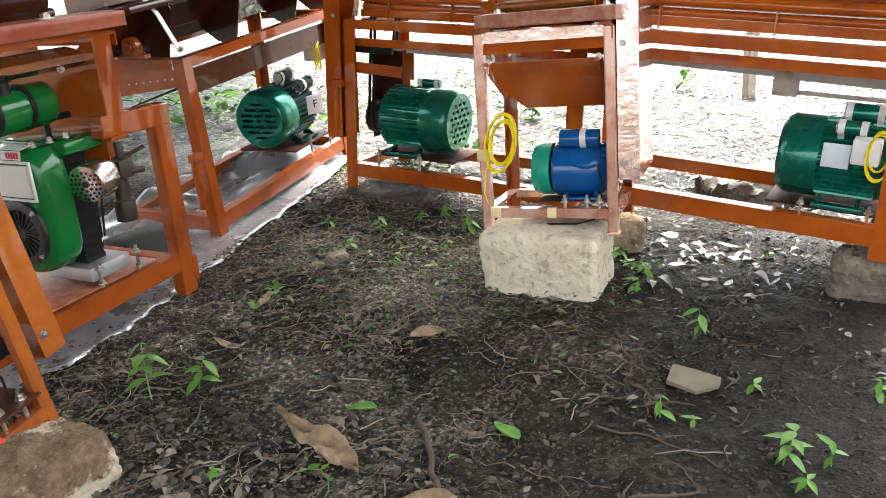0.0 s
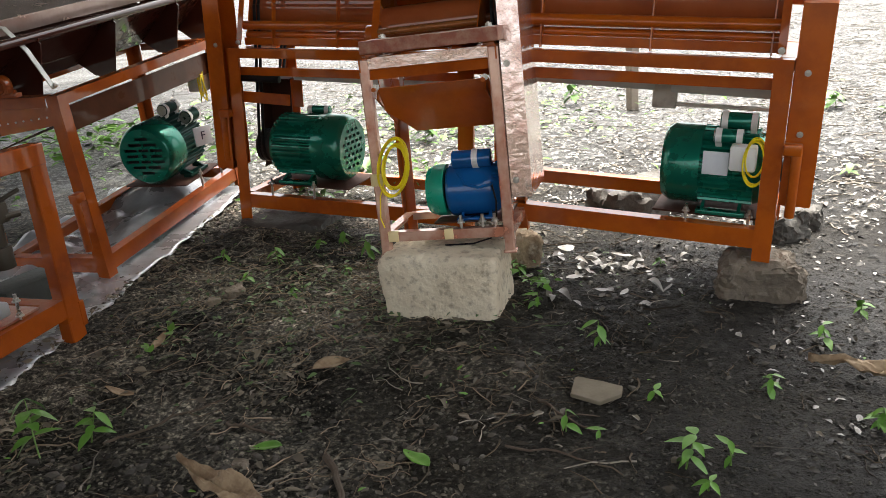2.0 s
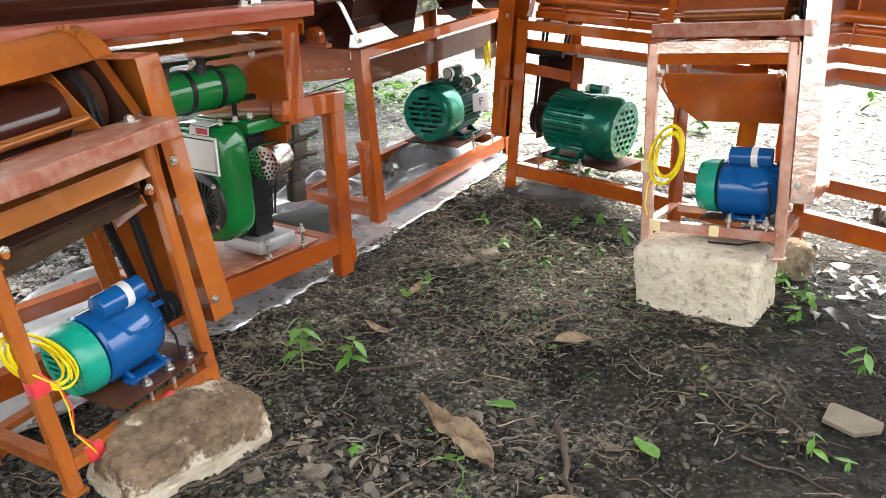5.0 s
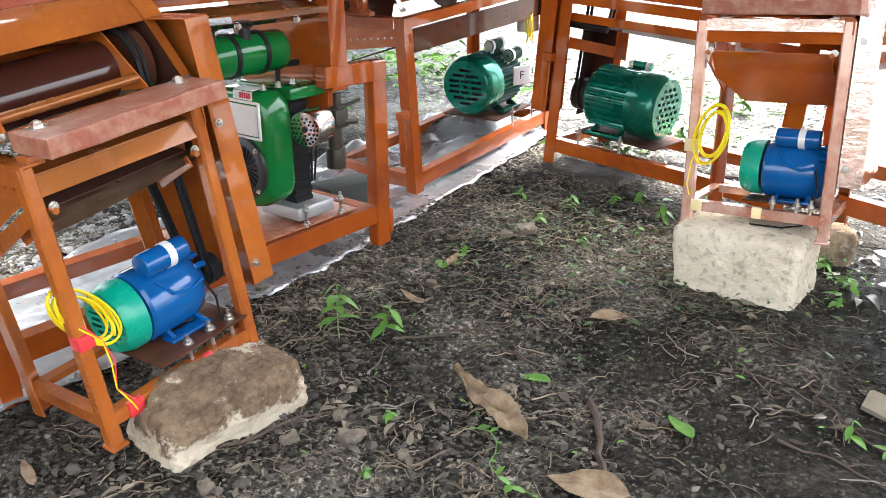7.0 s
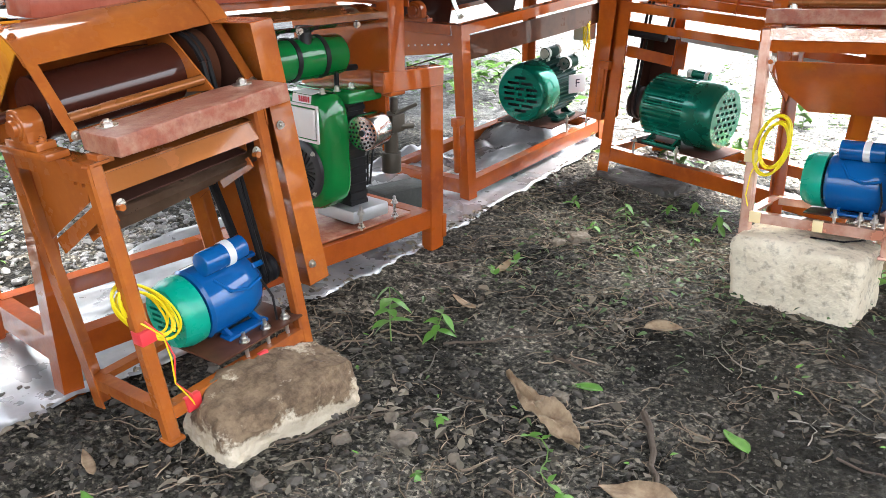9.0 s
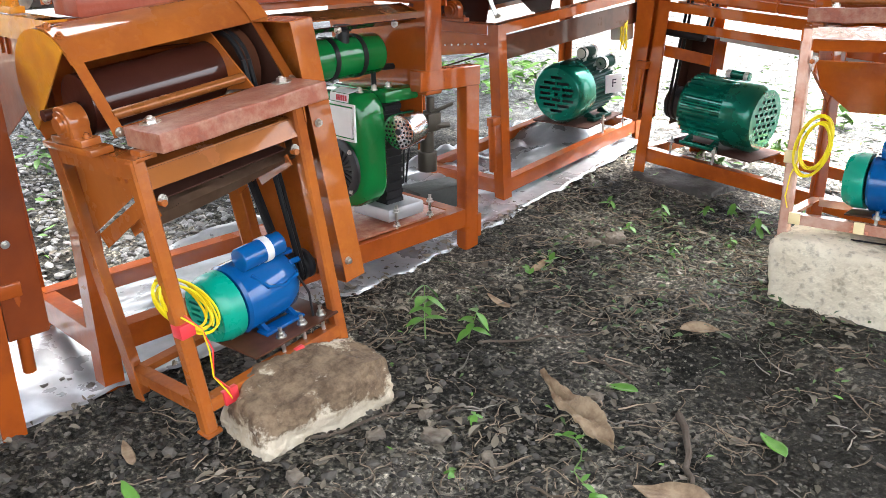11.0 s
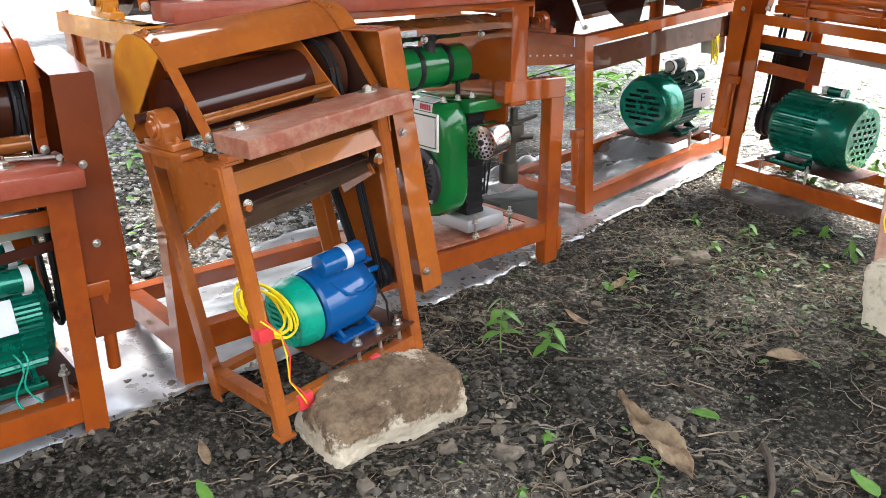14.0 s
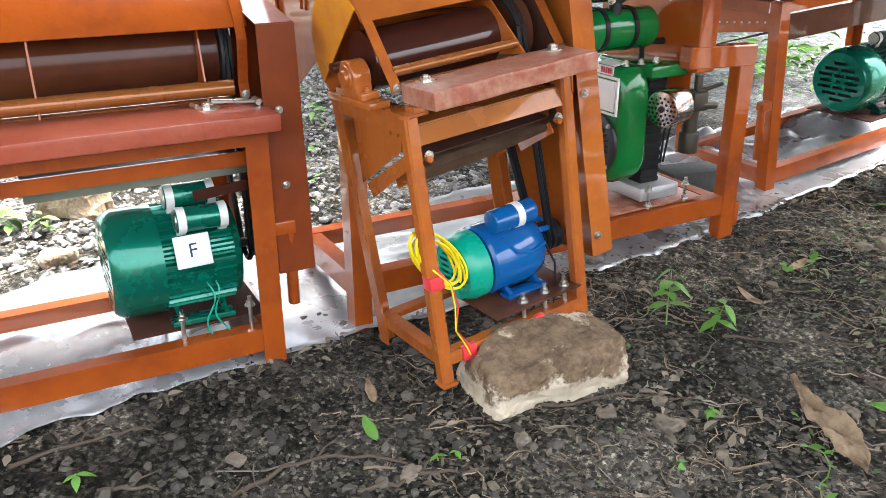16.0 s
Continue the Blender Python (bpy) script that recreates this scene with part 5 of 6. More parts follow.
def machine_g():
    W, H, D = 1.20, 0.712, 0.55
    t = thing("shelling_machine", pose(1.46, 2.827, 0.14, 0.2, 4.0, -30.8) @ pose(-W, 0, 0), "wide orange shelling machine, green motor, one leg on stone", "machine", "wide shelling machines")
    wide_frame(t, W, H, D, zb=0.045)
    wide_drum(t, W, H, D, ribs=(0.30, 0.71, 1.117), strap_x=(W - 0.045,), drum=M_DRUM)
    wide_guard(t, W, 1, 0.02, 0.13, 0.215, H + 0.178, 0.105, flare=0.02)
    handle_pipe(t, W, -0.01, 0.42, 1)
    bm = bmesh.new()
    slab(bm, [(0.1, 0.20, H - 0.128), (W - 0.05, 0.20, H - 0.135), (W - 0.05, 0.42, H - 0.185), (0.1, 0.42, H - 0.175)], Z, 0.003)
    slab(bm, [(0.1, 0.198, H - 0.128), (0.72, 0.198, H - 0.130), (0.72, 0.202, H - 0.158), (0.1, 0.202, H - 0.148)], -Y, 0.002)
    slab(bm, [(0.78, 0.198, H - 0.132), (W - 0.05, 0.198, H - 0.135), (W - 0.05, 0.202, H - 0.168), (0.78, 0.202, H - 0.162)], -Y, 0.002)
    part("chute", bm, M_GUTTER, t, "galvanised sheet chute")
    bm = bmesh.new()
    box(bm, (0.695, 0.30, H - 0.245), (0.785, 0.34, H - 0.14), 0.004)
    part("block", bm, M_PALEWOOD, t, "weathered wood block")
    bm = bmesh.new()
    box(bm, (0.785, 0.305, H - 0.235), (W - 0.04, 0.33, H - 0.222), 0.002)
    part("batten", bm, M_PALEWOOD, t, "thin grey wooden batten")
    bm = bmesh.new()
    box(bm, (0.76, 0.10, 0.118), (1.17, 0.40, 0.125), 0.001)
    part("motor_plate", bm, M_DULL, t, "brown motor mounting plate")
    studs(t, [(0.89, 0.06), (1.11, 0.06), (0.89, 0.40), (1.11, 0.40)], 0.06, 0.17)
    mm = pose(0.972, 0.22, 0.125 + 0.16)
    mo = motor(t, mm, 0.15, 0.38, -1, "slots", M_GREEN, M_GREEN, None, ((100, 0.0, 0.13, 0.032), (128, -0.01, 0.09, 0.026)), label="green finned electric motor")
    bm = bmesh.new()
    box(bm, (1.025, 0.03, 0.315), (1.115, 0.09, 0.405), 0.008)
    part("switch_box", bm, M_WHITE, t, "white plastic switch box")
    label_plate(mo, mm @ pose(0.005, -0.155, 0.045), 0.09, 0.085, "")
    hank = part("cable_coil", cable_coil(5, 0.035, 0.075), M_YELLOW, t, "hank of yellow cable")
    hank.matrix_local = pose(1.112, 0.03, 0.36)
    return t


machine_g()


def machine_c():
    W, H, D = 1.59, 1.055, 0.48
    t = thing("shelling_machine", pose(-1.707, 1.754, 0.0, 0, 0, 66.4), "long orange shelling machine driven by a green diesel engine", "machine")
    zb = 0.11
    for x, y, y1 in ((0.0, 0.0, 0.02), (0.0, D, 0.62), (W, D, 0.62)):
        bm = bmesh.new()
        ell(bm, (x, y, 0), (x, y1, H), X if x == 0 else -X, Y if y == 0 else -Y, 0.06, 0.006)
        part("leg", bm, M_PAINT_R, t)
    bm = bmesh.new()
    bar(bm, (W + 0.012, 0.03, 0.0), (W + 0.012, 0.03, 0.72), X, 0.078, 0.055, 0.004)
    box(bm, (W + 0.04, 0.0, 0.05), (W + 0.067, 0.05, 0.15), 0.003)
    part("leg", bm, M_PAINT_R, t)
    bm = bmesh.new()
    bar(bm, (W - 0.28, 0.03, 0.735), (W + 0.052, 0.03, 0.722), Z, 0.078, 0.06, 0.004)
    part("arm", bm, M_PAINT_R, t)
    bm = bmesh.new()
    bar(bm, (1.385, 0.035, 0.68), (1.385, 0.035, H + 0.01), X, 0.085, 0.065, 0.004)
    part("post", bm, M_PAINT_R, t)
    for p, q, a, b in (((0.03, 0.007, zb + 0.075), (W - 0.02, 0.007, zb + 0.075), -Z, Y), ((0.03, D - 0.007, zb + 0.075), (W - 0.03, D - 0.007, zb + 0.075), -Z, -Y), ((0.007, 0.03, zb + 0.072), (0.007, D - 0.03, zb + 0.072), -Z, X), ((W - 0.02, 0.06, zb + 0.072), (W - 0.02, D - 0.03, zb + 0.072), -Z, -X)):
        bm = bmesh.new()
        ell(bm, p, q, a, b, 0.075, 0.006, 0.055)
        part("bottom_rail", bm, M_PAINT_R, t)
    handle_pipe(t, W + 0.045, 0.09, 0.62, 1, M_PAINT_R)
    handle_pipe(t, 0.03, D + 0.01, 0.50, -1, M_PAINT_R)
    # upper body
    bm = bmesh.new()
    ell(bm, (0.0, 0.0, H), (1.45, 0.0, H), -Z, Y, 0.022, 0.006, 0.05)
    part("top_rail", bm, M_PAINT_R, t)
    bm = bmesh.new()
    ell(bm, (-0.003, -0.003, H), (-0.003, 0.65, H), -Z, X, 0.06, 0.006)
    part("side_rail", bm, M_PAINT_Y, t, "yellow-orange side rail")
    bm = bmesh.new()
    ell(bm, (1.45, 0.0, H), (1.45, 0.65, H), -Z, -X, 0.06, 0.006)
    part("side_rail", bm, M_PAINT_R, t)
    bm = bmesh.new()
    box(bm, (0.07, -0.04, H + 0.004), (1.47, 0.10, H + 0.055), 0.004)
    pl = part("plank", bm, M_WOOD_R, t, "thick red-brown painted wooden plank")
    for x in (0.16, 1.2):
        bm = bmesh.new()
        hex_bolt(bm, (x, 0.03, H + 0.055), Z, 0.016, 0.012, 0.03)
        part("bolt", bm, M_STEEL, pl, "zinc bolt with a wide washer")
    pillow_block(t, 0.02, 0.28, H + 0.003, material=M_PAINT_Y)
    bm = bmesh.new()
    rod(bm, (-0.02, 0.28, H + 0.053), (1.45, 0.28, H + 0.053), 0.018, 16)
    rod(bm, (0.08, 0.33, H + 0.13), (1.38, 0.33, H + 0.13), 0.13, 40)
    part("drum", bm, M_OXIDE, t, "dark red-brown glossy drum")
    strap(t, 0.05, [(0.30, H + 0.30), (0.20, H + 0.24), (0.12, H + 0.13), (0.09, H + 0.03)])
    bm = bmesh.new()
    slab(bm, [(0.015, 0.08, H - 0.06), (0.015, 0.56, H - 0.06), (0.015, 0.50, H - 0.40), (0.015, 0.08, H - 0.16)], X, 0.003)
    for y in (0.30, 0.34):
        box(bm, (0.008, y, H - 0.11), (0.015, y + 0.01, H - 0.06))
    part("side_panel", bm, M_PAINT_R, t, "orange side panel")
    bm = bmesh.new()
    slab(bm, [(0.06, 0.045, H - 0.075), (1.36, 0.045, H - 0.075), (1.36, 0.15, H - 0.055), (0.06, 0.15, H - 0.055)], Z, 0.004)
    part("chute_lip", bm, M_LIP, t, "shiny brown sheet lip")
    bm = bmesh.new()
    slab(bm, [(0.06, 0.05, H - 0.10), (1.36, 0.05, H - 0.10), (1.36, 0.14, H - 0.125), (0.06, 0.14, H - 0.125)], Z, 0.003)
    part("chute", bm, M_OXIDE, t, "sloping red-brown sheet chute")
    bm = bmesh.new()
    slab(bm, [(1.345, 0.03, H - 0.06), (1.345, 0.56, H - 0.06), (1.345, 0.50, H - 0.42), (1.345, 0.03, H - 0.46)], X, 0.004)
    part("side_panel", bm, M_PAINT_R, t, "orange side panel")
    for x in (0.72, 0.98, 1.24):
        bm = bmesh.new()
        hex_bolt(bm, (x, 0.06, H - 0.11), -Y, 0.010, 0.010, 0.014)
        part("bolt", bm, M_STEEL, t, "zinc bolt")
    # diesel engine on its plate
    bm = bmesh.new()
    box(bm, (0.80, 0.03, 0.19), (W - 0.12, 0.42, 0.198), 0.001)
    part("engine_plate", bm, M_WOOD, t, "brown engine mounting plate")
    ex0, ex1, ey = 1.05, 1.20, 0.05
    bm = bmesh.new()
    prof = [(0.03, 0.30), (0.10, 0.275), (0.24, 0.275), (0.33, 0.32), (0.35, 0.42), (0.35, 0.64), (0.30, 0.705), (0.06, 0.715), (0.015, 0.68), (0.0, 0.60), (0.0, 0.36)]
    slab(bm, [(ex0, ey + y, z) for y, z in prof], X, ex1 - ex0)
    bmesh.ops.bevel(bm, geom=bm.edges[:], offset=0.042, segments=4, affect="EDGES", profile=0.5)
    en = part("engine", bm, M_ENGINE, t, "glossy green diesel engine housing")
    bm = bmesh.new()
    box(bm, (ex1 - 0.02, ey + 0.0, 0.665), (ex1 + 0.19, ey + 0.30, 0.712), 0.014)
    part("rocker_cover", bm, M_ENGINE, en)
    bm = bmesh.new()
    revolve(bm, [(0.0, 0.112), (-0.012, 0.112), (-0.018, 0.10), (-0.018, 0.085), (-0.010, 0.083), (-0.010, 0.02)], (ex0, ey + 0.115, 0.435), X, 36)
    fr = part("flywheel_cover", bm, M_IRON, en, "black ribbed starter cover")
    for k in range(22):
        an = 6.28318 * k / 22
        dd = Vector((0, math.cos(an), math.sin(an)))
        o = Vector((ex0 - 0.013, ey + 0.115, 0.435))
        bm = bmesh.new()
        bar(bm, o + dd * 0.022, o + dd * 0.084, X, 0.008, 0.006, 0)
        part("rib", bm, M_BLACK, fr)
    for k in range(4):
        an = radians(45 + 90 * k)
        bm = bmesh.new()
        hex_bolt(bm, (ex0 - 0.014, ey + 0.115 + 0.104 * math.cos(an), 0.435 + 0.104 * math.sin(an)), -X, 0.007, 0.004, 0.010)
        part("bolt", bm, M_STEEL, fr, "zinc screw")
    bm = bmesh.new()
    box(bm, (ex0 - 0.006, ey + 0.036, 0.558), (ex0 + 0.004, ey + 0.23, 0.665), 0.003)
    part("label_plate", bm, M_WHITE, en, "large white label")
    bm = bmesh.new()
    for lo, hi in (((ex0 - 0.005, ey + 0.020, 0.545), (ex0 + 0.004, ey + 0.252, 0.553)), ((ex0 - 0.005, ey + 0.020, 0.672), (ex0 + 0.004, ey + 0.252, 0.680)), ((ex0 - 0.005, ey + 0.020, 0.553), (ex0 + 0.004, ey + 0.028, 0.672)), ((ex0 - 0.005, ey + 0.244, 0.553), (ex0 + 0.004, ey + 0.252, 0.672))):
        box(bm, lo, hi, 0.001)
    part("label_frame", bm, M_WHITE, en, "white border line round the label")
    bm = bmesh.new()
    slab(bm, [(ex0 + 0.002, ey + 0.05, 0.716), (ex0 + 0.002, ey + 0.15, 0.716), (ex0 + 0.05, ey + 0.15, 0.722), (ex0 + 0.05, ey + 0.05, 0.722)], Z, 0.002)
    slab(bm, [(ex0 - 0.003, ey + 0.05, 0.685), (ex0 - 0.003, ey + 0.15, 0.685), (ex0 + 0.001, ey + 0.15, 0.714), (ex0 + 0.001, ey + 0.05, 0.714)], -X, 0.002)
    st = part("sticker", bm, M_WHITE, en, "small red and white sticker")
    for k in range(5):
        bm = bmesh.new()
        box(bm, (ex0 - 0.0068, ey + 0.056 + 0.012 * k, 0.690), (ex0 - 0.005, ey + 0.064 + 0.012 * k, 0.710))
        part("print_bar", bm, M_RED, st)
    bm = bmesh.new()
    rod(bm, (ex0 - 0.16, ey + 0.17, 0.825), (ex1 + 0.09, ey + 0.17, 0.825), 0.076, 32, None, 0.015)
    tk = part("fuel_tank", bm, M_ENGINE, en, "round green fuel tank")
    for x in (ex0 + 0.0, ex0 + 0.13):
        bm = bmesh.new()
        rod(bm, (x - 0.010, ey + 0.17, 0.825), (x + 0.010, ey + 0.17, 0.825), 0.079, 32)
        part("band", bm, M_BLACK, tk, "black strap")
    for x in (ex0 - 0.09, ex0 + 0.06):
        bm = bmesh.new()
        rod(bm, (x, ey + 0.14, 0.875), (x, ey + 0.14, 0.922), 0.024, 20)
        rod(bm, (x, ey + 0.14, 0.922), (x, ey + 0.14, 0.942), 0.034, 24, None, 0.004)
        part("filler_cap", bm, M_IRON, tk, "dark filler cap")
    for x, y in ((ex0 + 0.06, 0.06), (ex0 + 0.13, 0.06), (ex1 + 0.06, 0.07), (ex1 + 0.16, 0.06)):
        bm = bmesh.new()
        hex_bolt(bm, (x, ey + y, 0.712), Z, 0.010, 0.014, 0.014)
        part("bolt", bm, M_STEEL, en, "zinc bolt")
    bm = bmesh.new()
    rod(bm, (ex1 + 0.05, ey + 0.14, 0.712), (ex1 + 0.05, ey + 0.14, 0.78), 0.01, 10)
    rod(bm, (ex1 + 0.05, ey + 0.14, 0.775), (ex1 + 0.20, ey + 0.13, 0.77), 0.012, 10)
    part("fuel_pipe", bm, M_BLACK, en, "black pipe")
    bm = bmesh.new()
    front, back = [], []
    for k in range(12):
        z = 0.27 + k * 0.033
        front += [(0.03, z), (0.03, z + 0.016), (0.036, z + 0.018), (0.036, z + 0.031)]
        back += [(0.20, z), (0.20, z + 0.016), (0.175, z + 0.018), (0.175, z + 0.031)]
    slab(bm, [(ex1 + 0.01, ey + y + 0.01, z) for y, z in front + back[::-1]], X, 0.085)
    part("cylinder", bm, M_BLACK, en, "black finned engine cylinder")
    bm = bmesh.new()
    box(bm, (ex1 - 0.03, ey - 0.01, 0.215), (ex1 + 0.16, ey + 0.20, 0.268), 0.01)
    part("mounting_foot", bm, M_CAST, en, "cast aluminium foot")
    o = Vector((ex1 - 0.012, ey - 0.055, 0.572))
    fwd = Vector((-0.97, -0.22, -0.02)).normalized()
    bm = bmesh.new()
    rod(bm, o, o - fwd * 0.105, 0.066, 40, None, 0.007)
    af = part("air_filter", bm, M_CHROME, en, "chrome perforated air filter")
    a_ = Vector((0.22, -0.97, 0)).normalized()
    for n, rr in ((8, 0.024), (14, 0.039), (20, 0.053)):
        for k in range(n):
            an = 6.28318 * k / n
            p = o + (a_ * math.cos(an) + Z * math.sin(an)) * rr
            bm = bmesh.new()
            rod(bm, p - fwd * 0.003, p + fwd * 0.0008, 0.0046, 8)
            part("hole", bm, M_BLACK, af)
    bm = bmesh.new()
    rod(bm, o - fwd * 0.003, o + fwd * 0.004, 0.012, 12)
    part("hub", bm, M_IRON, af)
    bm = bmesh.new()
    cx = ex1 + 0.21
    rod(bm, (cx, ey + 0.02, 0.37), (cx, ey + 0.02, 0.45), 0.038, 20, None, 0.004)
    rod(bm, (cx, ey + 0.02, 0.45), (cx, ey + 0.02, 0.56), 0.028, 20)
    rod(bm, (ex1 + 0.06, ey + 0.02, 0.575), (cx + 0.05, ey + 0.02, 0.59), 0.024, 14)
    box(bm, (cx - 0.03, ey - 0.02, 0.53), (cx + 0.04, ey + 0.06, 0.60), 0.006)
    rod(bm, (cx + 0.01, ey + 0.01, 0.59), (cx + 0.01, ey + 0.01, 0.66), 0.016, 12, None, 0.003)
    rod(bm, (cx, ey, 0.60), (cx + 0.10, ey - 0.02, 0.625), 0.008, 10)
    rod(bm, (cx + 0.02, ey - 0.01, 0.55), (cx + 0.08, ey - 0.02, 0.545), 0.012, 10)
    part("carburettor", bm, M_DARKCAST, en, "grey cast carburettor")
    bm = bmesh.new()
    for k in range(2):
        sweep(bm, [(ex1 + 0.08 + 0.02 * k, ey - 0.02, 0.58), (ex1 + 0.03 + 0.025 * k, ey - 0.035, 0.48), (ex1 + 0.05 + 0.012 * k, ey - 0.01, 0.36)], 0.004, 6)
    part("hose", bm, M_BLACK, en, "black hoses and linkages")
    studs(t, [(ex1 + 0.0, ey - 0.02), (ex1 + 0.18, ey - 0.02)], 0.19, 0.285)
    return t


machine_c()


# ---- stones ----
def stone(name, m, size, material, label, seed, cuts=5, rough=0.12, base=None, rounding=0.35, facets=9, deep=0.80):
    """A broken block: a cube whose corners are split off along planes, then roughened at three scales."""
    rnd = random.Random(seed * 7 + 3)
    bm = bmesh.new()
    bmesh.ops.create_cube(bm, size=1.0)
    bmesh.ops.subdivide_edges(bm, edges=bm.edges[:], cuts=cuts * 2 + 3, use_grid_fill=True)
    power = 9.0 - 11.0 * rounding
    s = Vector(size)
    big = (s.x + s.y + s.z) / 3
    off = Vector((seed * 3.7, seed * 1.3, seed * 2.1))
    planes = []
    for _ in range(facets):
        n = Vector((rnd.uniform(-1, 1), rnd.uniform(-1, 1), rnd.uniform(-1, 1))).normalized()
        planes.append((n, 0.5 * (abs(n.x) + abs(n.y) + abs(n.z)) * rnd.uniform(deep, 0.97)))
    for v in bm.verts:
        k = sum(abs(a * 2) ** power for a in v.co) ** (1.0 / power)
        c = v.co / k
        if base:
            c.x *= 1 + base * c.z
        for n, d in planes:
            c -= n * max(0.0, n.dot(c) - d)
        q = Vector((c.x * s.x, c.y * s.y, c.z * s.z)) / big
        n = (noise.noise_vector(q * 1.7 + off) * 0.7 + noise.noise_vector(q * 5 + off) * 0.3 + noise.noise_vector(q * 13 + off) * 0.26 + noise.noise_vector(q * 26 + off) * 0.18) * rough * big
        v.co = Vector((c.x * s.x + n.x, c.y * s.y + n.y, c.z * s.z + n.z * 0.8))
    ob = mesh_object(name, bm, material)
    ob.matrix_world = m
    return tagged(ob, label, "stone")


stone("stone_block", pose(0.335, 3.13, 0.095, 0, 0, -24), (0.455, 0.29, 0.30), M_LIME, "pale cream limestone block under the small machine", 1, 12, rough=0.045, base=0.06, rounding=0.0, facets=7, deep=0.90)
stone("stone_block", pose(-1.09, 1.845, 0.052, 10, -4, 62), (0.435, 0.25, 0.215), M_MUDSTONE, "muddy tan stone block under a machine leg", 4, 13, rough=0.085, rounding=0.0, facets=16, deep=0.66)
stone("stone_block", pose(1.46, 2.90, 0.035, 0, 3, -20), (0.29, 0.23, 0.24), M_GREYST, "grey-brown rough stone under a machine leg", 7, 7, rough=0.2)
stone("stone_block", pose(1.82, 3.42, 0.05, 0, 0, 15), (0.20, 0.16, 0.16), M_SHADEST, "dark grey field stone", 9, rough=0.25)
stone("stone_block", pose(2.0, 3.55, 0.03, 0, 0, 50), (0.17, 0.14, 0.10), M_SHADEST, "small dark grey field stone", 10, rough=0.25)
stone("stone_block", pose(-0.33, 4.36, 0.0, 0, 0, -30), (0.50, 0.26, 0.15), M_SHADEST, "flat dark grey stone slab under a machine", 12, rough=0.13, rounding=0.1)
stone("stone_block", pose(1.36, 4.0, 0.05, 0, 0, 10), (0.42, 0.3, 0.2), M_SHADEST, "dark round stone in the leaf litter", 15, rough=0.2)
stone("stone_block", pose(0.69, 3.43, 0.06, 0, 0, 10), (0.13, 0.12, 0.22), M_TAN, "tan muddy stone under the machine's rear leg", 21, rough=0.15)
stone("stone_block", pose(0.30, 3.52, 0.06, 0, 0, -10), (0.2, 0.16, 0.24), M_GREYST, "grey stone under the machine's rear leg", 22, rough=0.15)
stone("stone_block", pose(-3.41, 1.85, 0.07, 0, 0, 30), (0.27, 0.22, 0.2), M_TAN, "large muddy stone behind the machines", 25, rough=0.18)
stone("stone_block", pose(-2.94, 1.49, 0.02, 0, 0, 70), (0.12, 0.09, 0.08), M_TAN, "pale brown field stone", 26, rough=0.2)


# a weathered post out in the litter
bm = bmesh.new()
bar(bm, (0, 0, -0.05), (0.02, 0.01, 0.75), X, 0.08, 0.07, 0.008)
bmesh.ops.subdivide_edges(bm, edges=bm.edges[:], cuts=3, use_grid_fill=True)
for v in bm.verts:
    v.co += noise.noise_vector(v.co * 7) * 0.01
ob = mesh_object("wooden_post", bm, M_RAWWOOD)
ob.matrix_world = pose(2.207, 6.52, 0, 0, 0, 20)
tagged(ob, "short weathered grey wooden post in the leaf litter", "post")


# ---- crumpled galvanised sheet under the left-hand row ----
def sheet_metal():
    bm = bmesh.new()
    u = Vector((0.325, 0.946, 0)).normalized()
    n = Vector((-u.y, u.x, 0))
    p0 = Vector((-2.25, 0.1, 0))
    rows = []
    nu, nv = 260, 30
    for j in range(nv + 1):
        row = []
        for i in range(nu + 1):
            s = -0.6 + 5.75 * i / nu
            w = 0.86 * j / nv
            p = p0 + u * s + n * w
            k = Vector((s * 1.7, w * 3.0, 0))
            back = min(1.0, max(0.0, (w - 0.12) / 0.3))
            z = 0.006 + abs(noise.noise(k)) * 0.012 + (noise.noise(k * 2.3) * 0.02 + abs(noise.noise(k * 3.1)) * 0.02) * back
            z += max(0.0, noise.noise(Vector((s * 1.3 + 5, w * 2.2, 3)))) * 0.16 * back
            z += (0.07 * abs(noise.noise(Vector((s * 3.2, w * 4.0, 7)))) + 0.05 * abs(noise.noise(Vector((s * 7.0, w * 7.0, 2))))) * back * min(1.0, max(0.0, (s - 3.3) / 0.5))
            if j < 4:  # torn, trodden front edge
                fade = 1 - j / 4
                z = z * (1 - fade) + fade * (0.002 + 0.022 * abs(noise.noise(Vector((s * 4.3, 0, 9)))) + 0.012 * noise.noise(Vector((s * 11, 1, 9))))
                p += n * fade * (-0.07 * math.exp(-((s - 3.0) / 0.8) ** 2) + 0.05 * noise.noise(Vector((s * 2.2, 4, 0))) + 0.035 * noise.noise(Vector((s * 6.5, 4, 0))) + 0.02 * noise.noise(Vector((s * 17, 4, 0))))
            row.append(bm.verts.new((p.x, p.y, max(z + 0.012 + rise(p.x, p.y), soil_height(p.x, p.y) + 0.005))))
        rows.append(row)
    for r0, r1 in zip(rows, rows[1:]):
        for i in range(nu):
            bm.faces.new((r0[i], r0[i + 1], r1[i + 1], r1[i]))
    ob = mesh_object("metal_sheet", bm, M_GALV)
    so = ob.modifiers.new("thickness", "SOLIDIFY")
    so.thickness = 0.003
    tagged(ob, "crumpled galvanised roofing sheet lying under the machines", "metal sheet")


sheet_metal()

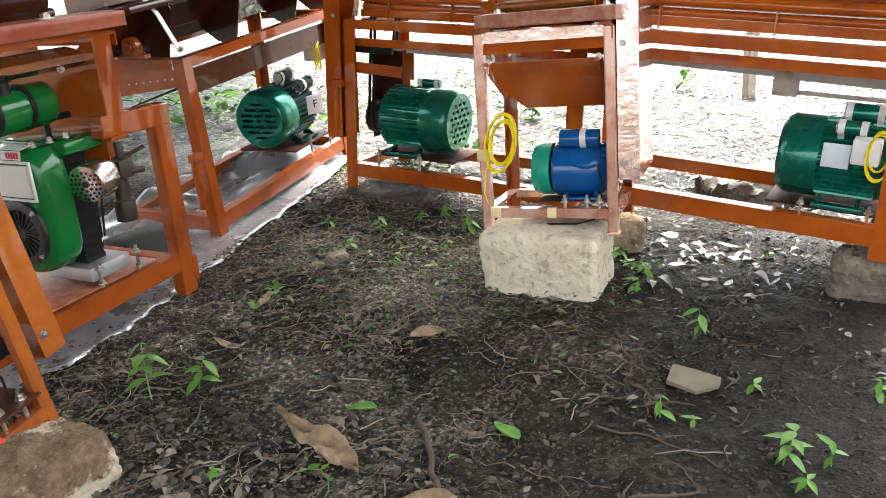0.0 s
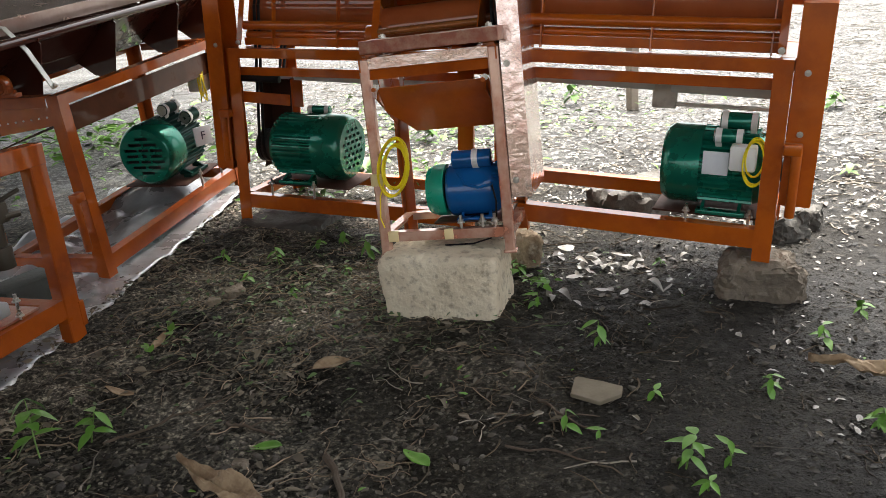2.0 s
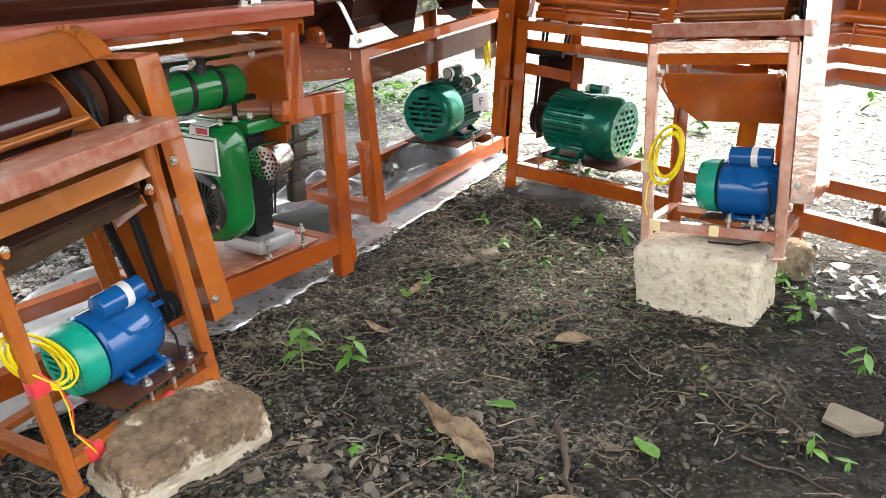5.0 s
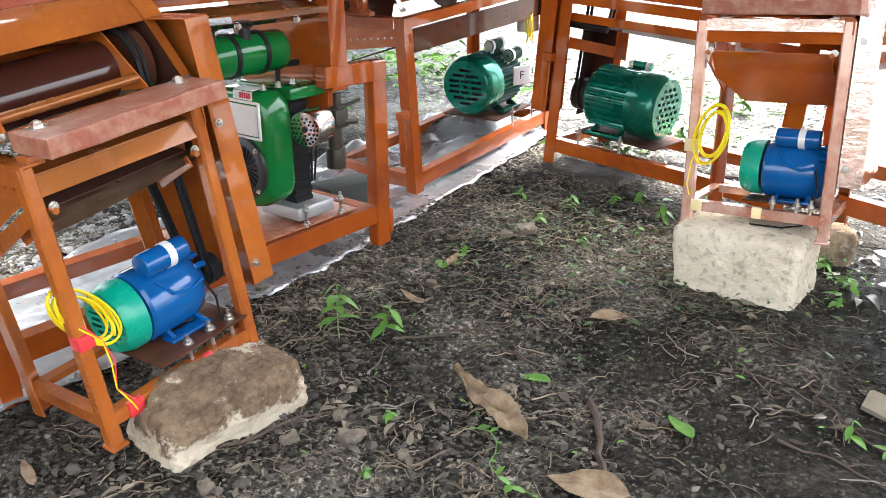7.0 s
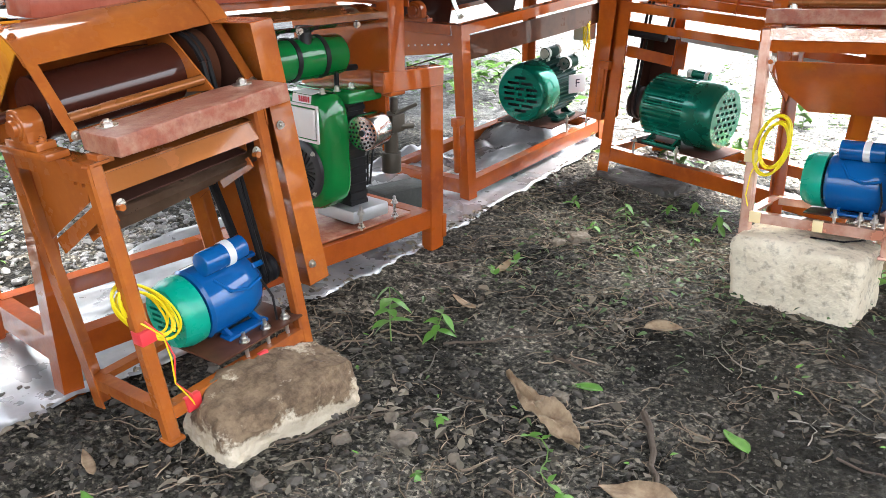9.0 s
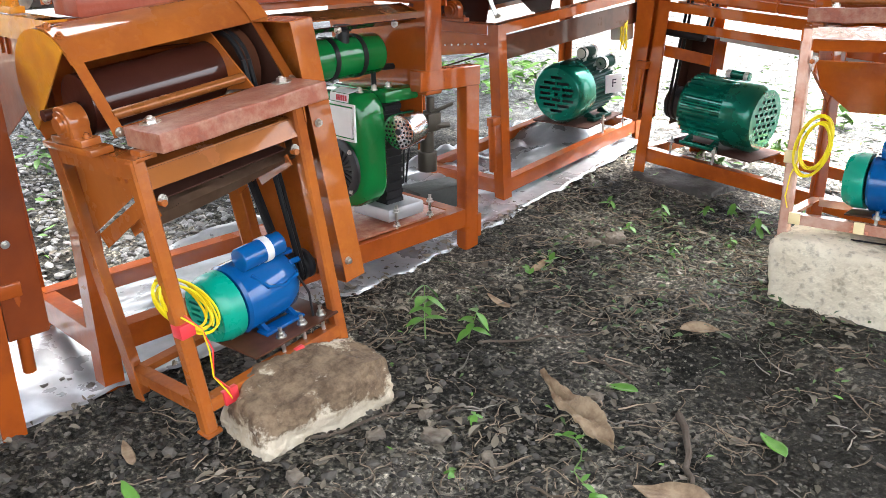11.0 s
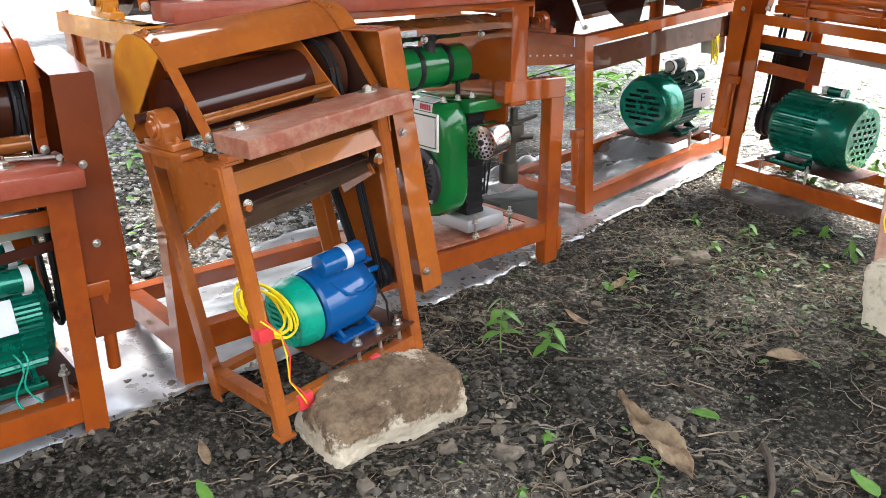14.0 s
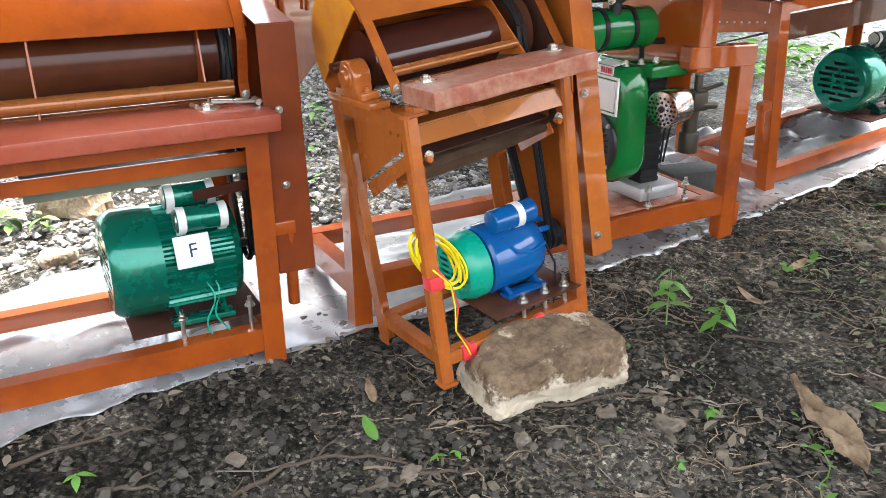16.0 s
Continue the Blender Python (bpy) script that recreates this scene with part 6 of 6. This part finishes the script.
bm = bmesh.new()
box(bm, (-0.15, -0.08, 0.0), (0.15, 0.08, 0.12), 0.012)
ob = mesh_object("block", bm, M_DARKBLOCK)
ob.matrix_world = pose(-1.36, 3.55, 0.045, 0, 2, 60)
tagged(ob, "dark damp wooden block on the metal sheet", "block")


# ---- loose things on the soil ----
def leaf_shape(bm, m, length, width, curl=0.15, rows=6, fold=0.1):
    """A pointed leaf blade along +y of the pose m, folded a little along its midrib and curled."""
    ring = []
    for k in range(rows + 1):
        s = k / rows
        w = width * 0.5 * math.sin(math.pi * min(1.0, s ** 0.75)) if 0 < k < rows else 0.0006
        y, z = length * s, curl * length * (s - s * s * 1.8)
        ring.append([bm.verts.new(m @ Vector((sx * w, y, z + abs(sx) * fold * w))) for sx in (-1, 0, 1)])
    for r0, r1 in zip(ring, ring[1:]):
        for j in (0, 1):
            bm.faces.new((r0[j], r0[j + 1], r1[j + 1], r1[j]))


def seedling(x, y, size, leaves, seed, label, tall=1.0):
    """A young plant: a bent stem with drooping opposite leaves, each a part."""
    rnd = random.Random(seed)
    t = thing("seedling", pose(x, y, soil_height(x, y) - 0.003, 0, 0, rnd.uniform(0, 360)), label, "plant", "seedlings")
    bend = Vector((rnd.uniform(-0.3, 0.3), rnd.uniform(-0.3, 0.3), 1.0)) * size * tall
    pts = [bend * (k / 5) + Vector((0.02 * size * math.sin(k), 0, 0)) for k in range(6)]
    bm = bmesh.new()
    sweep(bm, pts, 0.0028, 6, 0.5)
    part("stem", bm, M_STEM, t)
    for k in range(leaves):
        at = pts[min(5, 2 + (k * 4) // max(1, leaves))] if tall > 0.6 else pts[5]
        ang = k * 137.5 + rnd.uniform(-20, 20)
        droop = rnd.uniform(-50, 5)
        ln = size * rnd.uniform(0.6, 1.0)
        bm = bmesh.new()
        leaf_shape(bm, Matrix.Translation(at) @ pose(0, 0, 0, 0, 0, ang) @ pose(0, 0, 0, droop, 0, 0), ln, ln * rnd.uniform(0.38, 0.5), 0.1, 6, 0.25)
        part("leaf", bm, M_LEAF, t)


for k, (x, y, s, n, tall) in enumerate((
        (-0.945, 2.362, 0.10, 11, 1.7), (-0.824, 2.436, 0.085, 8, 1.2), (0.539, 2.153, 0.065, 4, 0.9), (0.615, 2.106, 0.045, 4, 0.5), (0.779, 2.62, 0.07, 6, 1.5),
        (0.778, 1.891, 0.075, 9, 1.3), (0.891, 1.882, 0.06, 5, 1.2), (0.798, 1.799, 0.06, 5, 0.5), (0.827, 2.267, 0.055, 5, 0.5), (1.153, 2.21, 0.055, 9, 1.3))):
    seedling(x, y, s, n, 40 + k, "bright green young seedling in dark soil", tall)
for k, (x, y, s, n, tall) in enumerate((
        (0.648, 3.30, 0.08, 7, 1.0), (0.645, 2.998, 0.06, 6, 0.7), (1.459, 2.431, 0.06, 8, 1.1), (1.343, 1.952, 0.055, 14, 1.2), (1.219, 3.25, 0.05, 4, 0.8), (1.675, 2.592, 0.06, 5, 0.9),
        (-0.645, 1.951, 0.05, 5, 0.4), (-0.624, 1.702, 0.05, 5, 0.4), (-0.926, 1.955, 0.045, 4, 0.6), (-1.097, 1.374, 0.035, 4, 0.6), (-1.074, 1.419, 0.03, 3, 0.6), (-1.717, 0.816, 0.05, 4, 0.6))):
    seedling(x, y, s, n, 70 + k, "small green weed seedling on the soil", tall)
for k, (x, y, s, n, tall) in enumerate((
        (-0.205, 4.40, 0.10, 7, 1.6), (-0.076, 4.01, 0.07, 6, 0.8), (-0.16, 4.50, 0.09, 6, 1.2), (0.0, 4.98, 0.16, 12, 1.0), (0.10, 5.10, 0.15, 10, 0.9), (0.54, 6.05, 0.18, 10, 1.5),
        (1.90, 7.0, 0.16, 9, 1.4), (3.46, 5.79, 0.14, 10, 0.9), (3.58, 5.37, 0.12, 8, 0.9), (-3.36, 1.53, 0.11, 7, 1.0), (-3.26, 1.60, 0.09, 7, 0.9), (-3.72, 3.56, 0.12, 8, 1.0), (2.6, 4.2, 0.09, 6, 0.8), (0.9, 5.2, 0.10, 7, 0.9))):
    seedling(x, y, s, n, 100 + k, "green weed growing in the leaf litter", tall)


for k, (x, y, s, n, tall) in enumerate((
        (-0.35, 3.78, 0.07, 6, 1.2), (-0.18, 3.92, 0.06, 6, 0.9), (0.05, 3.76, 0.08, 7, 1.3), (-0.47, 3.58, 0.05, 5, 0.9), (0.22, 4.12, 0.08, 7, 1.1), (-0.62, 3.92, 0.06, 5, 1.0), (-0.05, 3.55, 0.05, 6, 1.0), (-0.28, 3.40, 0.045, 5, 0.9), (0.62, 3.55, 0.08, 7, 1.2), (0.70, 3.15, 0.06, 6, 1.0))):
    seedling(x, y, s, n, 140 + k, "leggy green weed growing beside a machine foot", tall)


# low creeping vine by the big leaf
def vine(x, y, rz, length, seed):
    rnd = random.Random(seed)
    t = thing("vine", pose(x, y, soil_height(x, y), 0, 0, rz), "thin pale green creeping vine with small leaves", "plant")
    pts = [Vector((length * k / 9, 0.03 * math.sin(k * 0.9), 0.012 + 0.02 * math.sin(k * 0.7 + 1) ** 2)) for k in range(10)]
    bm = bmesh.new()
    sweep(bm, pts, 0.0022, 6, 0.6)
    part("stem", bm, M_STEM, t)
    for k in range(12):
        p = pts[(k * 7) % 10]
        bm = bmesh.new()
        ln = rnd.uniform(0.02, 0.045)
        leaf_shape(bm, Matrix.Translation(p) @ pose(0, 0, 0, 0, 0, rnd.uniform(0, 360)) @ pose(0, 0, 0, rnd.uniform(0, 40), 0, 0), ln, ln * 0.6, 0.1)
        part("leaf", bm, M_LEAF, t)


vine(-0.40, 1.93, -58, 0.30, 3)
vine(-0.75, 2.95, 80, 0.25, 5)


def dead_leaf(x, y, rz, length, width, material, label, seed, lift=0.012, curl=0.12, crumple=1.0):
    rnd = random.Random(seed)
    bm = bmesh.new()
    rows, cols = (28, 12) if crumple > 1 else (14, 6)
    grid = []
    for i in range(rows + 1):
        s = i / rows
        w = width * 0.5 * (math.sin(math.pi * s ** 0.8) ** 0.8 if 0 < i < rows else 0.01)
        if crumple > 1:
            w = width * 0.5 * max(0.01, math.sin(math.pi * s ** 0.7) ** 1.1)
        row = []
        for j in range(cols + 1):
            u = j / cols * 2 - 1
            p = Vector((u * w, length * (s - 0.5), 0))
            p.z = lift + abs(u) * w * 0.25 + noise.noise(Vector((p.x * 16, p.y * 9, seed))) * 0.016 * crumple * (0.4 + s) + ((max(0.0, u) * w * 0.9 + 0.026 * abs(math.sin(s * 8.0 + u * 1.5)) * (1 - 0.4 * abs(u)) + 0.02 * abs(noise.noise(Vector((s * 9, u * 2.2, seed + 8))))) if crumple > 1 else 0) + curl * length * (s - 0.5) ** 2
            p.x += noise.noise(Vector((s * 5, u, seed + 3))) * width * 0.07
            row.append(bm.verts.new(p))
        grid.append(row)
    for r0, r1 in zip(grid, grid[1:]):
        for j in range(cols):
            bm.faces.new((r0[j], r0[j + 1], r1[j + 1], r1[j]))
    ob = mesh_object("fallen_leaf", bm, material)
    so = ob.modifiers.new("thickness", "SOLIDIFY")
    so.thickness = 0.0012
    ob.matrix_world = pose(x, y, soil_height(x, y) + 0.002, 0, 0, rz)
    tagged(ob, label, "leaf")


dead_leaf(-0.39, 2.03, 42, 0.38, 0.075, M_DRYLEAF, "large crumpled dry brown leaf", 2, 0.02, 0.10, 1.3)
dead_leaf(-0.112, 2.70, -75, 0.13, 0.085, M_DRYLEAF, "dry brown leaf lying flat", 5)
dead_leaf(-0.30, 2.26, 70, 0.11, 0.05, M_LEAF, "yellow-green fallen leaf on soil", 6, 0.006, 0.3)
dead_leaf(0.114, 2.10, 30, 0.12, 0.05, M_LEAF, "green fallen leaf on dark soil", 8, 0.006)
dead_leaf(-0.10, 1.76, 80, 0.20, 0.12, M_DRYLEAF, "dry tan leaf on dark soil", 9)
dead_leaf(-0.80, 2.70, 60, 0.12, 0.04, M_DRYLEAF, "narrow curled dry leaf", 11)
dead_leaf(-0.74, 3.05, -10, 0.14, 0.035, M_DRYLEAF, "narrow pale curled leaf", 12, 0.02)
dead_leaf(-1.30, 1.36, 60, 0.11, 0.03, M_LEAF, "narrow green fallen leaf", 13)
dead_leaf(-1.42, 1.50, 50, 0.13, 0.03, M_DRYLEAF, "narrow pale dry leaf", 14)
dead_leaf(1.45, 2.185, 50, 0.34, 0.055, M_DRYLEAF, "curled strip of dry bark", 16, 0.02, 0.25, 1.25)
dead_leaf(-1.10, 2.10, 40, 0.09, 0.035, M_LEAF, "yellowed leaf beside a stone", 17)

# flat broken tile
bm = bmesh.new()
slab(bm, [(-0.084, -0.002, 0), (-0.047, 0.084, 0), (-0.036, 0.088, 0), (0.03, 0.044, 0), (0.078, 0.008, 0), (0.061, -0.033, 0), (-0.013, -0.063, 0)], Z, 0.014)
bmesh.ops.bevel(bm, geom=bm.edges[:], offset=0.002, segments=1, affect="EDGES")
ob = mesh_object("stone_chip", bm, M_CHIP)
ob.matrix_world = pose(0.674, 2.302, 0.004 + soil_height(0.674, 2.302), 3, 2, 0)
tagged(ob, "flat broken piece of tan stone", "stone")
for k, (x, y, s) in enumerate(((-0.719, 1.843, 0.055), (-0.86, 1.78, 0.035), (-0.78, 1.93, 0.03), (-0.56, 1.80, 0.03), (-0.36, 2.18, 0.035), (-0.52, 3.48, 0.07), (-0.60, 3.42, 0.045), (-1.12, 1.30, 0.04), (-0.97, 1.55, 0.035), (-1.5, 1.1, 0.035))):
    stone("stone", pose(x, y, soil_height(x, y) + s * 0.15, 0, 0, k * 40), (s * 1.3, s, s * 0.6), M_GREYST, "small flat grey-brown stone in the soil", 40 + k, 2, 0.25)


def stick(x0, y0, x1, y1, r, seed, label, side=0.0, bends=10):
    rnd = random.Random(seed)
    a, b = Vector((x0, y0, 0)), Vector((x1, y1, 0))
    d = b - a
    n = Vector((-d.y, d.x, 0))
    pts = []
    for k in range(bends + 1):
        s = k / bends
        p = a + d * s + n * (side * math.sin(math.pi * s) + rnd.uniform(-0.025, 0.025))
        p.z = soil_height(p.x, p.y) + r * 0.6 + 0.004 * rnd.random()
        pts.append(p)
    bm = bmesh.new()
    sweep(bm, pts, r, 8, 0.55)
    if bends > 6:
        q = pts[bends // 2]
        sweep(bm, [q, q + n.normalized() * 0.03 + d.normalized() * 0.02 + Z * 0.006, q + n.normalized() * 0.07 + d.normalized() * 0.06], r * 0.6, 6, 0.5)
    o = mesh_object("stick", bm, M_BARK)
    tagged(o, label, "stick")


stick(-0.121, 2.163, -0.07, 1.80, 0.011, 1, "short dead branch lying on the soil", 0.02, 6)
stick(-0.427, 2.421, -0.279, 2.332, 0.006, 2, "short dead twig on the soil")
stick(-0.78, 2.40, -0.40, 2.60, 0.005, 3, "thin dead root across the soil", 0.05)
stick(-1.40, 1.00, -1.15, 1.33, 0.006, 4, "thin bent dead branch on pebbly soil", 0.18)
stick(-1.17, 1.17, -0.98, 1.42, 0.006, 5, "thin dead branch on pebbly soil", 0.06)
stick(-1.02, 1.72, -0.70, 2.02, 0.005, 6, "thin dead root across the soil", 0.08)
stick(0.50, 2.32, 0.62, 2.10, 0.005, 7, "thin dark twig on the soil")
stick(0.36, 2.11, 0.62, 1.90, 0.004, 8, "thin dark root on the soil", 0.1)
stick(0.17, 1.70, 0.55, 1.78, 0.006, 9, "pale dead twig on the soil", 0.06)
stick(-1.9, 0.75, -1.78, 1.05, 0.006, 10, "dead twig beside the metal sheet", 0.05)
stick(-1.66, 0.83, -1.55, 0.92, 0.006, 11, "short pale twig on the soil")


def scatter_twigs(count, region, seed, rmin, rmax, lmin, lmax, name, label, material=None, wiggle=0.25):
    rnd = random.Random(seed)
    bm = bmesh.new()
    for _ in range(count):
        x, y = region(rnd)
        ln, an, r = rnd.uniform(lmin, lmax), rnd.uniform(0, 6.283), rnd.uniform(rmin, rmax)
        c = rnd.uniform(-0.5, 0.5)
        pts = []
        for k in range(6):
            s = k / 5
            px = x + ln * s * math.cos(an + c * s)
            py = y + ln * s * math.sin(an + c * s)
            an += rnd.uniform(-wiggle, wiggle)
            pts.append((px, py, soil_height(px, py) + r * 0.7 + rnd.uniform(0, 0.006)))
        sweep(bm, pts, r, 5, 0.5)
    tagged(mesh_object(name, bm, material or M_TWIG), label, "twigs", kind="stuff")


def outside(rnd):
    while True:
        x, y = rnd.uniform(-7, 9), rnd.uniform(2.2, 14)
        if y > 4.55 - 0.55 * max(0.0, x) and y + 3.1 * x > 3.2 and rnd.random() < 3.6 / max(3.0, y * 0.8):
            return x, y


def anywhere(rnd):
    return rnd.uniform(-1.5, 1.9), 0.7 + 3.4 * rnd.random() ** 1.1


def near(rnd):
    while True:
        x, y = rnd.uniform(-1.5, 1.9), 0.7 + 3.6 * rnd.random() ** 0.9
        bare = noise.noise(Vector((x * 2.1, y * 2.1, 7.3))) + 0.5 * noise.noise(Vector((x * 6, y * 6, 2.1)))
        if rnd.random() < (0.45 - 1.3 * bare) * min(1.0, max(0.22, 1.3 - 0.9 * (x - 0.25 * y + 0.6))):
            return x, y


scatter_twigs(3600, outside, 9, 0.0015, 0.005, 0.06, 0.3, "twig_litter", "grey dead twigs among the pale leaves", M_GREYTWIG)
scatter_twigs(900, near, 5, 0.001, 0.0028, 0.03, 0.16, "twig_litter", "thin dead twigs and rootlets on dark soil")
scatter_twigs(130, near, 12, 0.0022, 0.0045, 0.05, 0.17, "thick_twigs", "short broken twigs on dark soil", M_TWIG, 0.08)
scatter_twigs(340, lambda r: (r.gauss(-0.1, 0.42), r.gauss(3.3, 0.42)), 6, 0.001, 0.0024, 0.05, 0.20, "root_tangle", "tangle of dry roots and stems")
scatter_twigs(60, lambda r: (r.gauss(-0.05, 0.45), r.gauss(3.2, 0.45)), 16, 0.0012, 0.0026, 0.05, 0.20, "pale_root_tangle", "pale dry vine stems trailing over dark soil", M_GREYTWIG, 0.35)
scatter_twigs(70, near, 17, 0.0012, 0.003, 0.05, 0.20, "pale_twigs", "pale thin twigs lying on dark soil", M_GREYTWIG, 0.2)
scatter_twigs(110, lambda r: (r.gauss(-0.1, 0.4), r.gauss(3.35, 0.4)), 8, 0.0008, 0.0014, 0.04, 0.14, "weed_stems", "thin green weed stems", M_WEED)


def scatter_leaves(count, region, seed, smin, smax, material, name, label, lift=0.012, rows=3, curl=0.35):
    rnd = random.Random(seed)
    bm = bmesh.new()
    for _ in range(count):
        x, y = region(rnd)
        ln = rnd.uniform(smin, smax)
        m = pose(x, y, soil_height(x, y) + rnd.uniform(0.003, lift), rnd.uniform(-18, 18), rnd.uniform(-25, 25), rnd.uniform(0, 360))
        leaf_shape(bm, m, ln, ln * rnd.uniform(0.3, 0.55), rnd.uniform(-0.3 * curl, curl), rows, rnd.uniform(0, 0.5))
    tagged(mesh_object(name, bm, material), label, "leaves", kind="stuff")


def outside_left(rnd):
    return rnd.uniform(-7.5, -2.3), rnd.uniform(0.6, 7.5)


scatter_leaves(9000, outside, 21, 0.010, 0.045, M_LITTER, "leaf_litter", "pale dry leaves covering the open ground", 0.02)
scatter_leaves(26000, outside, 39, 0.010, 0.045, M_GREYLITTER, "grey_leaf_litter", "grey weathered leaves covering the open ground", 0.02)
scatter_leaves(13000, outside, 22, 0.014, 0.06, M_DARKLITTER, "brown_leaf_litter", "brown dry leaves among the pale ones", 0.02)
scatter_leaves(2800, outside_left, 23, 0.015, 0.05, M_GREYLITTER, "grey_leaf_litter", "grey weathered leaves on grey soil")
scatter_leaves(3000, outside_left, 24, 0.03, 0.08, M_DARKLITTER, "brown_leaf_litter", "brown dry leaves on grey soil")
def beside(rnd):
    return rnd.uniform(1.2, 3.4), rnd.uniform(1.5, 3.9)


scatter_leaves(900, beside, 41, 0.010, 0.040, M_GREYLITTER, "grey_leaf_litter", "grey wet leaf scraps on dark soil", 0.008)
scatter_leaves(1500, beside, 42, 0.010, 0.045, M_SCRAP, "soil_leaf_litter", "dark leaf scraps on wet soil", 0.008)
scatter_leaves(6500, near, 25, 0.010, 0.034, M_SCRAP, "soil_leaf_litter", "dark leaf scraps trodden into the soil", 0.006)
scatter_leaves(800, near, 34, 0.012, 0.06, M_CURL, "curled_leaf_scraps", "curled grey-brown leaf fragments on dark soil", 0.008, 6, 0.8)
scatter_leaves(120, near, 33, 0.015, 0.05, M_DARKLITTER, "brown_leaf_scraps", "small brown dry leaves on dark soil", 0.008)
scatter_leaves(75, lambda r: (r.gauss(0.98, 0.17), r.gauss(3.3, 0.17)), 26, 0.025, 0.085, M_GREYLITTER, "leaf_scraps", "pale grey wet leaves by the stone", 0.03, 6, 0.9)
scatter_leaves(26, lambda r: (r.gauss(0.67, 0.03), r.gauss(3.08, 0.06)), 43, 0.02, 0.05, M_LEAF, "weed_patch", "leafy green weeds beside the stone block", 0.12, 5)
scatter_leaves(850, lambda r: (r.gauss(-0.1, 0.45), r.gauss(3.35, 0.42)), 27, 0.012, 0.038, M_WEED, "weed_leaves", "small green weed leaves among roots", 0.04, 5)
scatter_leaves(60, near, 28, 0.01, 0.03, M_SHRUB, "weed_sprouts", "tiny green sprouts in the soil", 0.01)
scatter_leaves(520, lambda r: (r.gauss(-2.3, 0.7), r.gauss(7.0, 0.5)), 29, 0.05, 0.14, M_SHRUB, "weed_patch", "patch of green weeds behind the machines", 0.22)
scatter_leaves(160, lambda r: (r.gauss(0.4, 0.5), r.gauss(6.0, 0.5)), 30, 0.04, 0.11, M_SHRUB, "weed_patch", "patch of green weeds behind the machines", 0.18)
scatter_leaves(110, lambda r: (r.gauss(0.40, 0.22), r.gauss(4.75, 0.14)), 37, 0.03, 0.075, M_SHRUB, "weed_patch", "green weeds growing behind a machine", 0.16)
scatter_leaves(1000, lambda r: (r.gauss(0.4, 1.3), r.gauss(6.8, 0.9)), 38, 0.03, 0.085, M_SHRUB, "weed_patch", "green weeds scattered in the leaf litter", 0.10)
scatter_leaves(300, lambda r: (r.gauss(-4.0, 0.9), r.gauss(3.6, 0.9)), 31, 0.03, 0.08, M_SHRUB, "weed_patch", "sparse green weeds on grey soil", 0.05)


ICO = bmesh.new()
bmesh.ops.create_icosphere(ICO, subdivisions=1, radius=1.0)
ICO_V, ICO_F = [v.co.copy() for v in ICO.verts], [[v.index for v in f.verts] for f in ICO.faces]
ICO.free()


def pebbles(count, region, seed, smin, smax, name, label, material):
    rnd = random.Random(seed)
    verts, faces = [], []
    for _ in range(count):
        x, y = region(rnd)
        s = smin + (smax - smin) * rnd.random() ** 2.4
        m = pose(x, y, soil_height(x, y) + s * 0.12, rnd.uniform(-25, 25), rnd.uniform(-25, 25), rnd.uniform(0, 360)) @ Matrix.Diagonal((s, s * rnd.uniform(0.55, 0.95), s * rnd.uniform(0.3, 0.6), 1))
        n = len(verts)
        verts += [m @ (v * rnd.uniform(0.68, 1.18)) for v in ICO_V]
        faces += [[n + k for k in f] for f in ICO_F]
    me = bpy.data.meshes.new(name)
    me.from_pydata(verts, [], faces)
    me.materials.append(material)
    tagged(new(name, me), label, "pebbles", kind="stuff")


def pebbly(rnd):
    while True:
        x, y = rnd.uniform(-1.9, 0.3), rnd.uniform(0.7, 2.4)
        if rnd.random() < min(1.0, 1.1 - 0.55 * (x + 1.2) - 0.25 * (y - 1.2)) and y < 4.2 + 1.9 * x + 2.4:
            return x, y


def sheet_edge(rnd):
    s, w = rnd.uniform(0.6, 5.0), rnd.gauss(-0.02, 0.03)
    return -2.25 + 0.325 * s - 0.946 * w, 0.1 + 0.946 * s + 0.325 * w


pebbles(320, sheet_edge, 56, 0.005, 0.02, "clods", "dark clods along the edge of the metal sheet", M_PEBBLE)
scatter_leaves(420, sheet_edge, 57, 0.012, 0.045, M_CURL, "curled_leaf_scraps", "leaf scraps along the edge of the metal sheet", 0.02, 5, 0.7)
pebbles(1500, pebbly, 54, 0.007, 0.026, "gravel", "broken grey-brown stone lumps on the soil", M_LUMP)
pebbles(260, near, 55, 0.008, 0.024, "clods", "scattered grey-brown clods on dark soil", M_LUMP)
pebbles(5200, pebbly, 51, 0.003, 0.016, "gravel", "dark grey angular gravel on the soil", M_PEBBLE)
pebbles(13000, lambda r: (r.uniform(-5.5, -2.2), r.uniform(0.2, 4.8)), 53, 0.008, 0.032, "gravel", "dark wet gravel behind the machines", M_GRAVEL)
pebbles(38000, anywhere, 52, 0.0016, 0.0085, "soil_crumbs", "small dark soil crumbs and grit", M_CLOD)
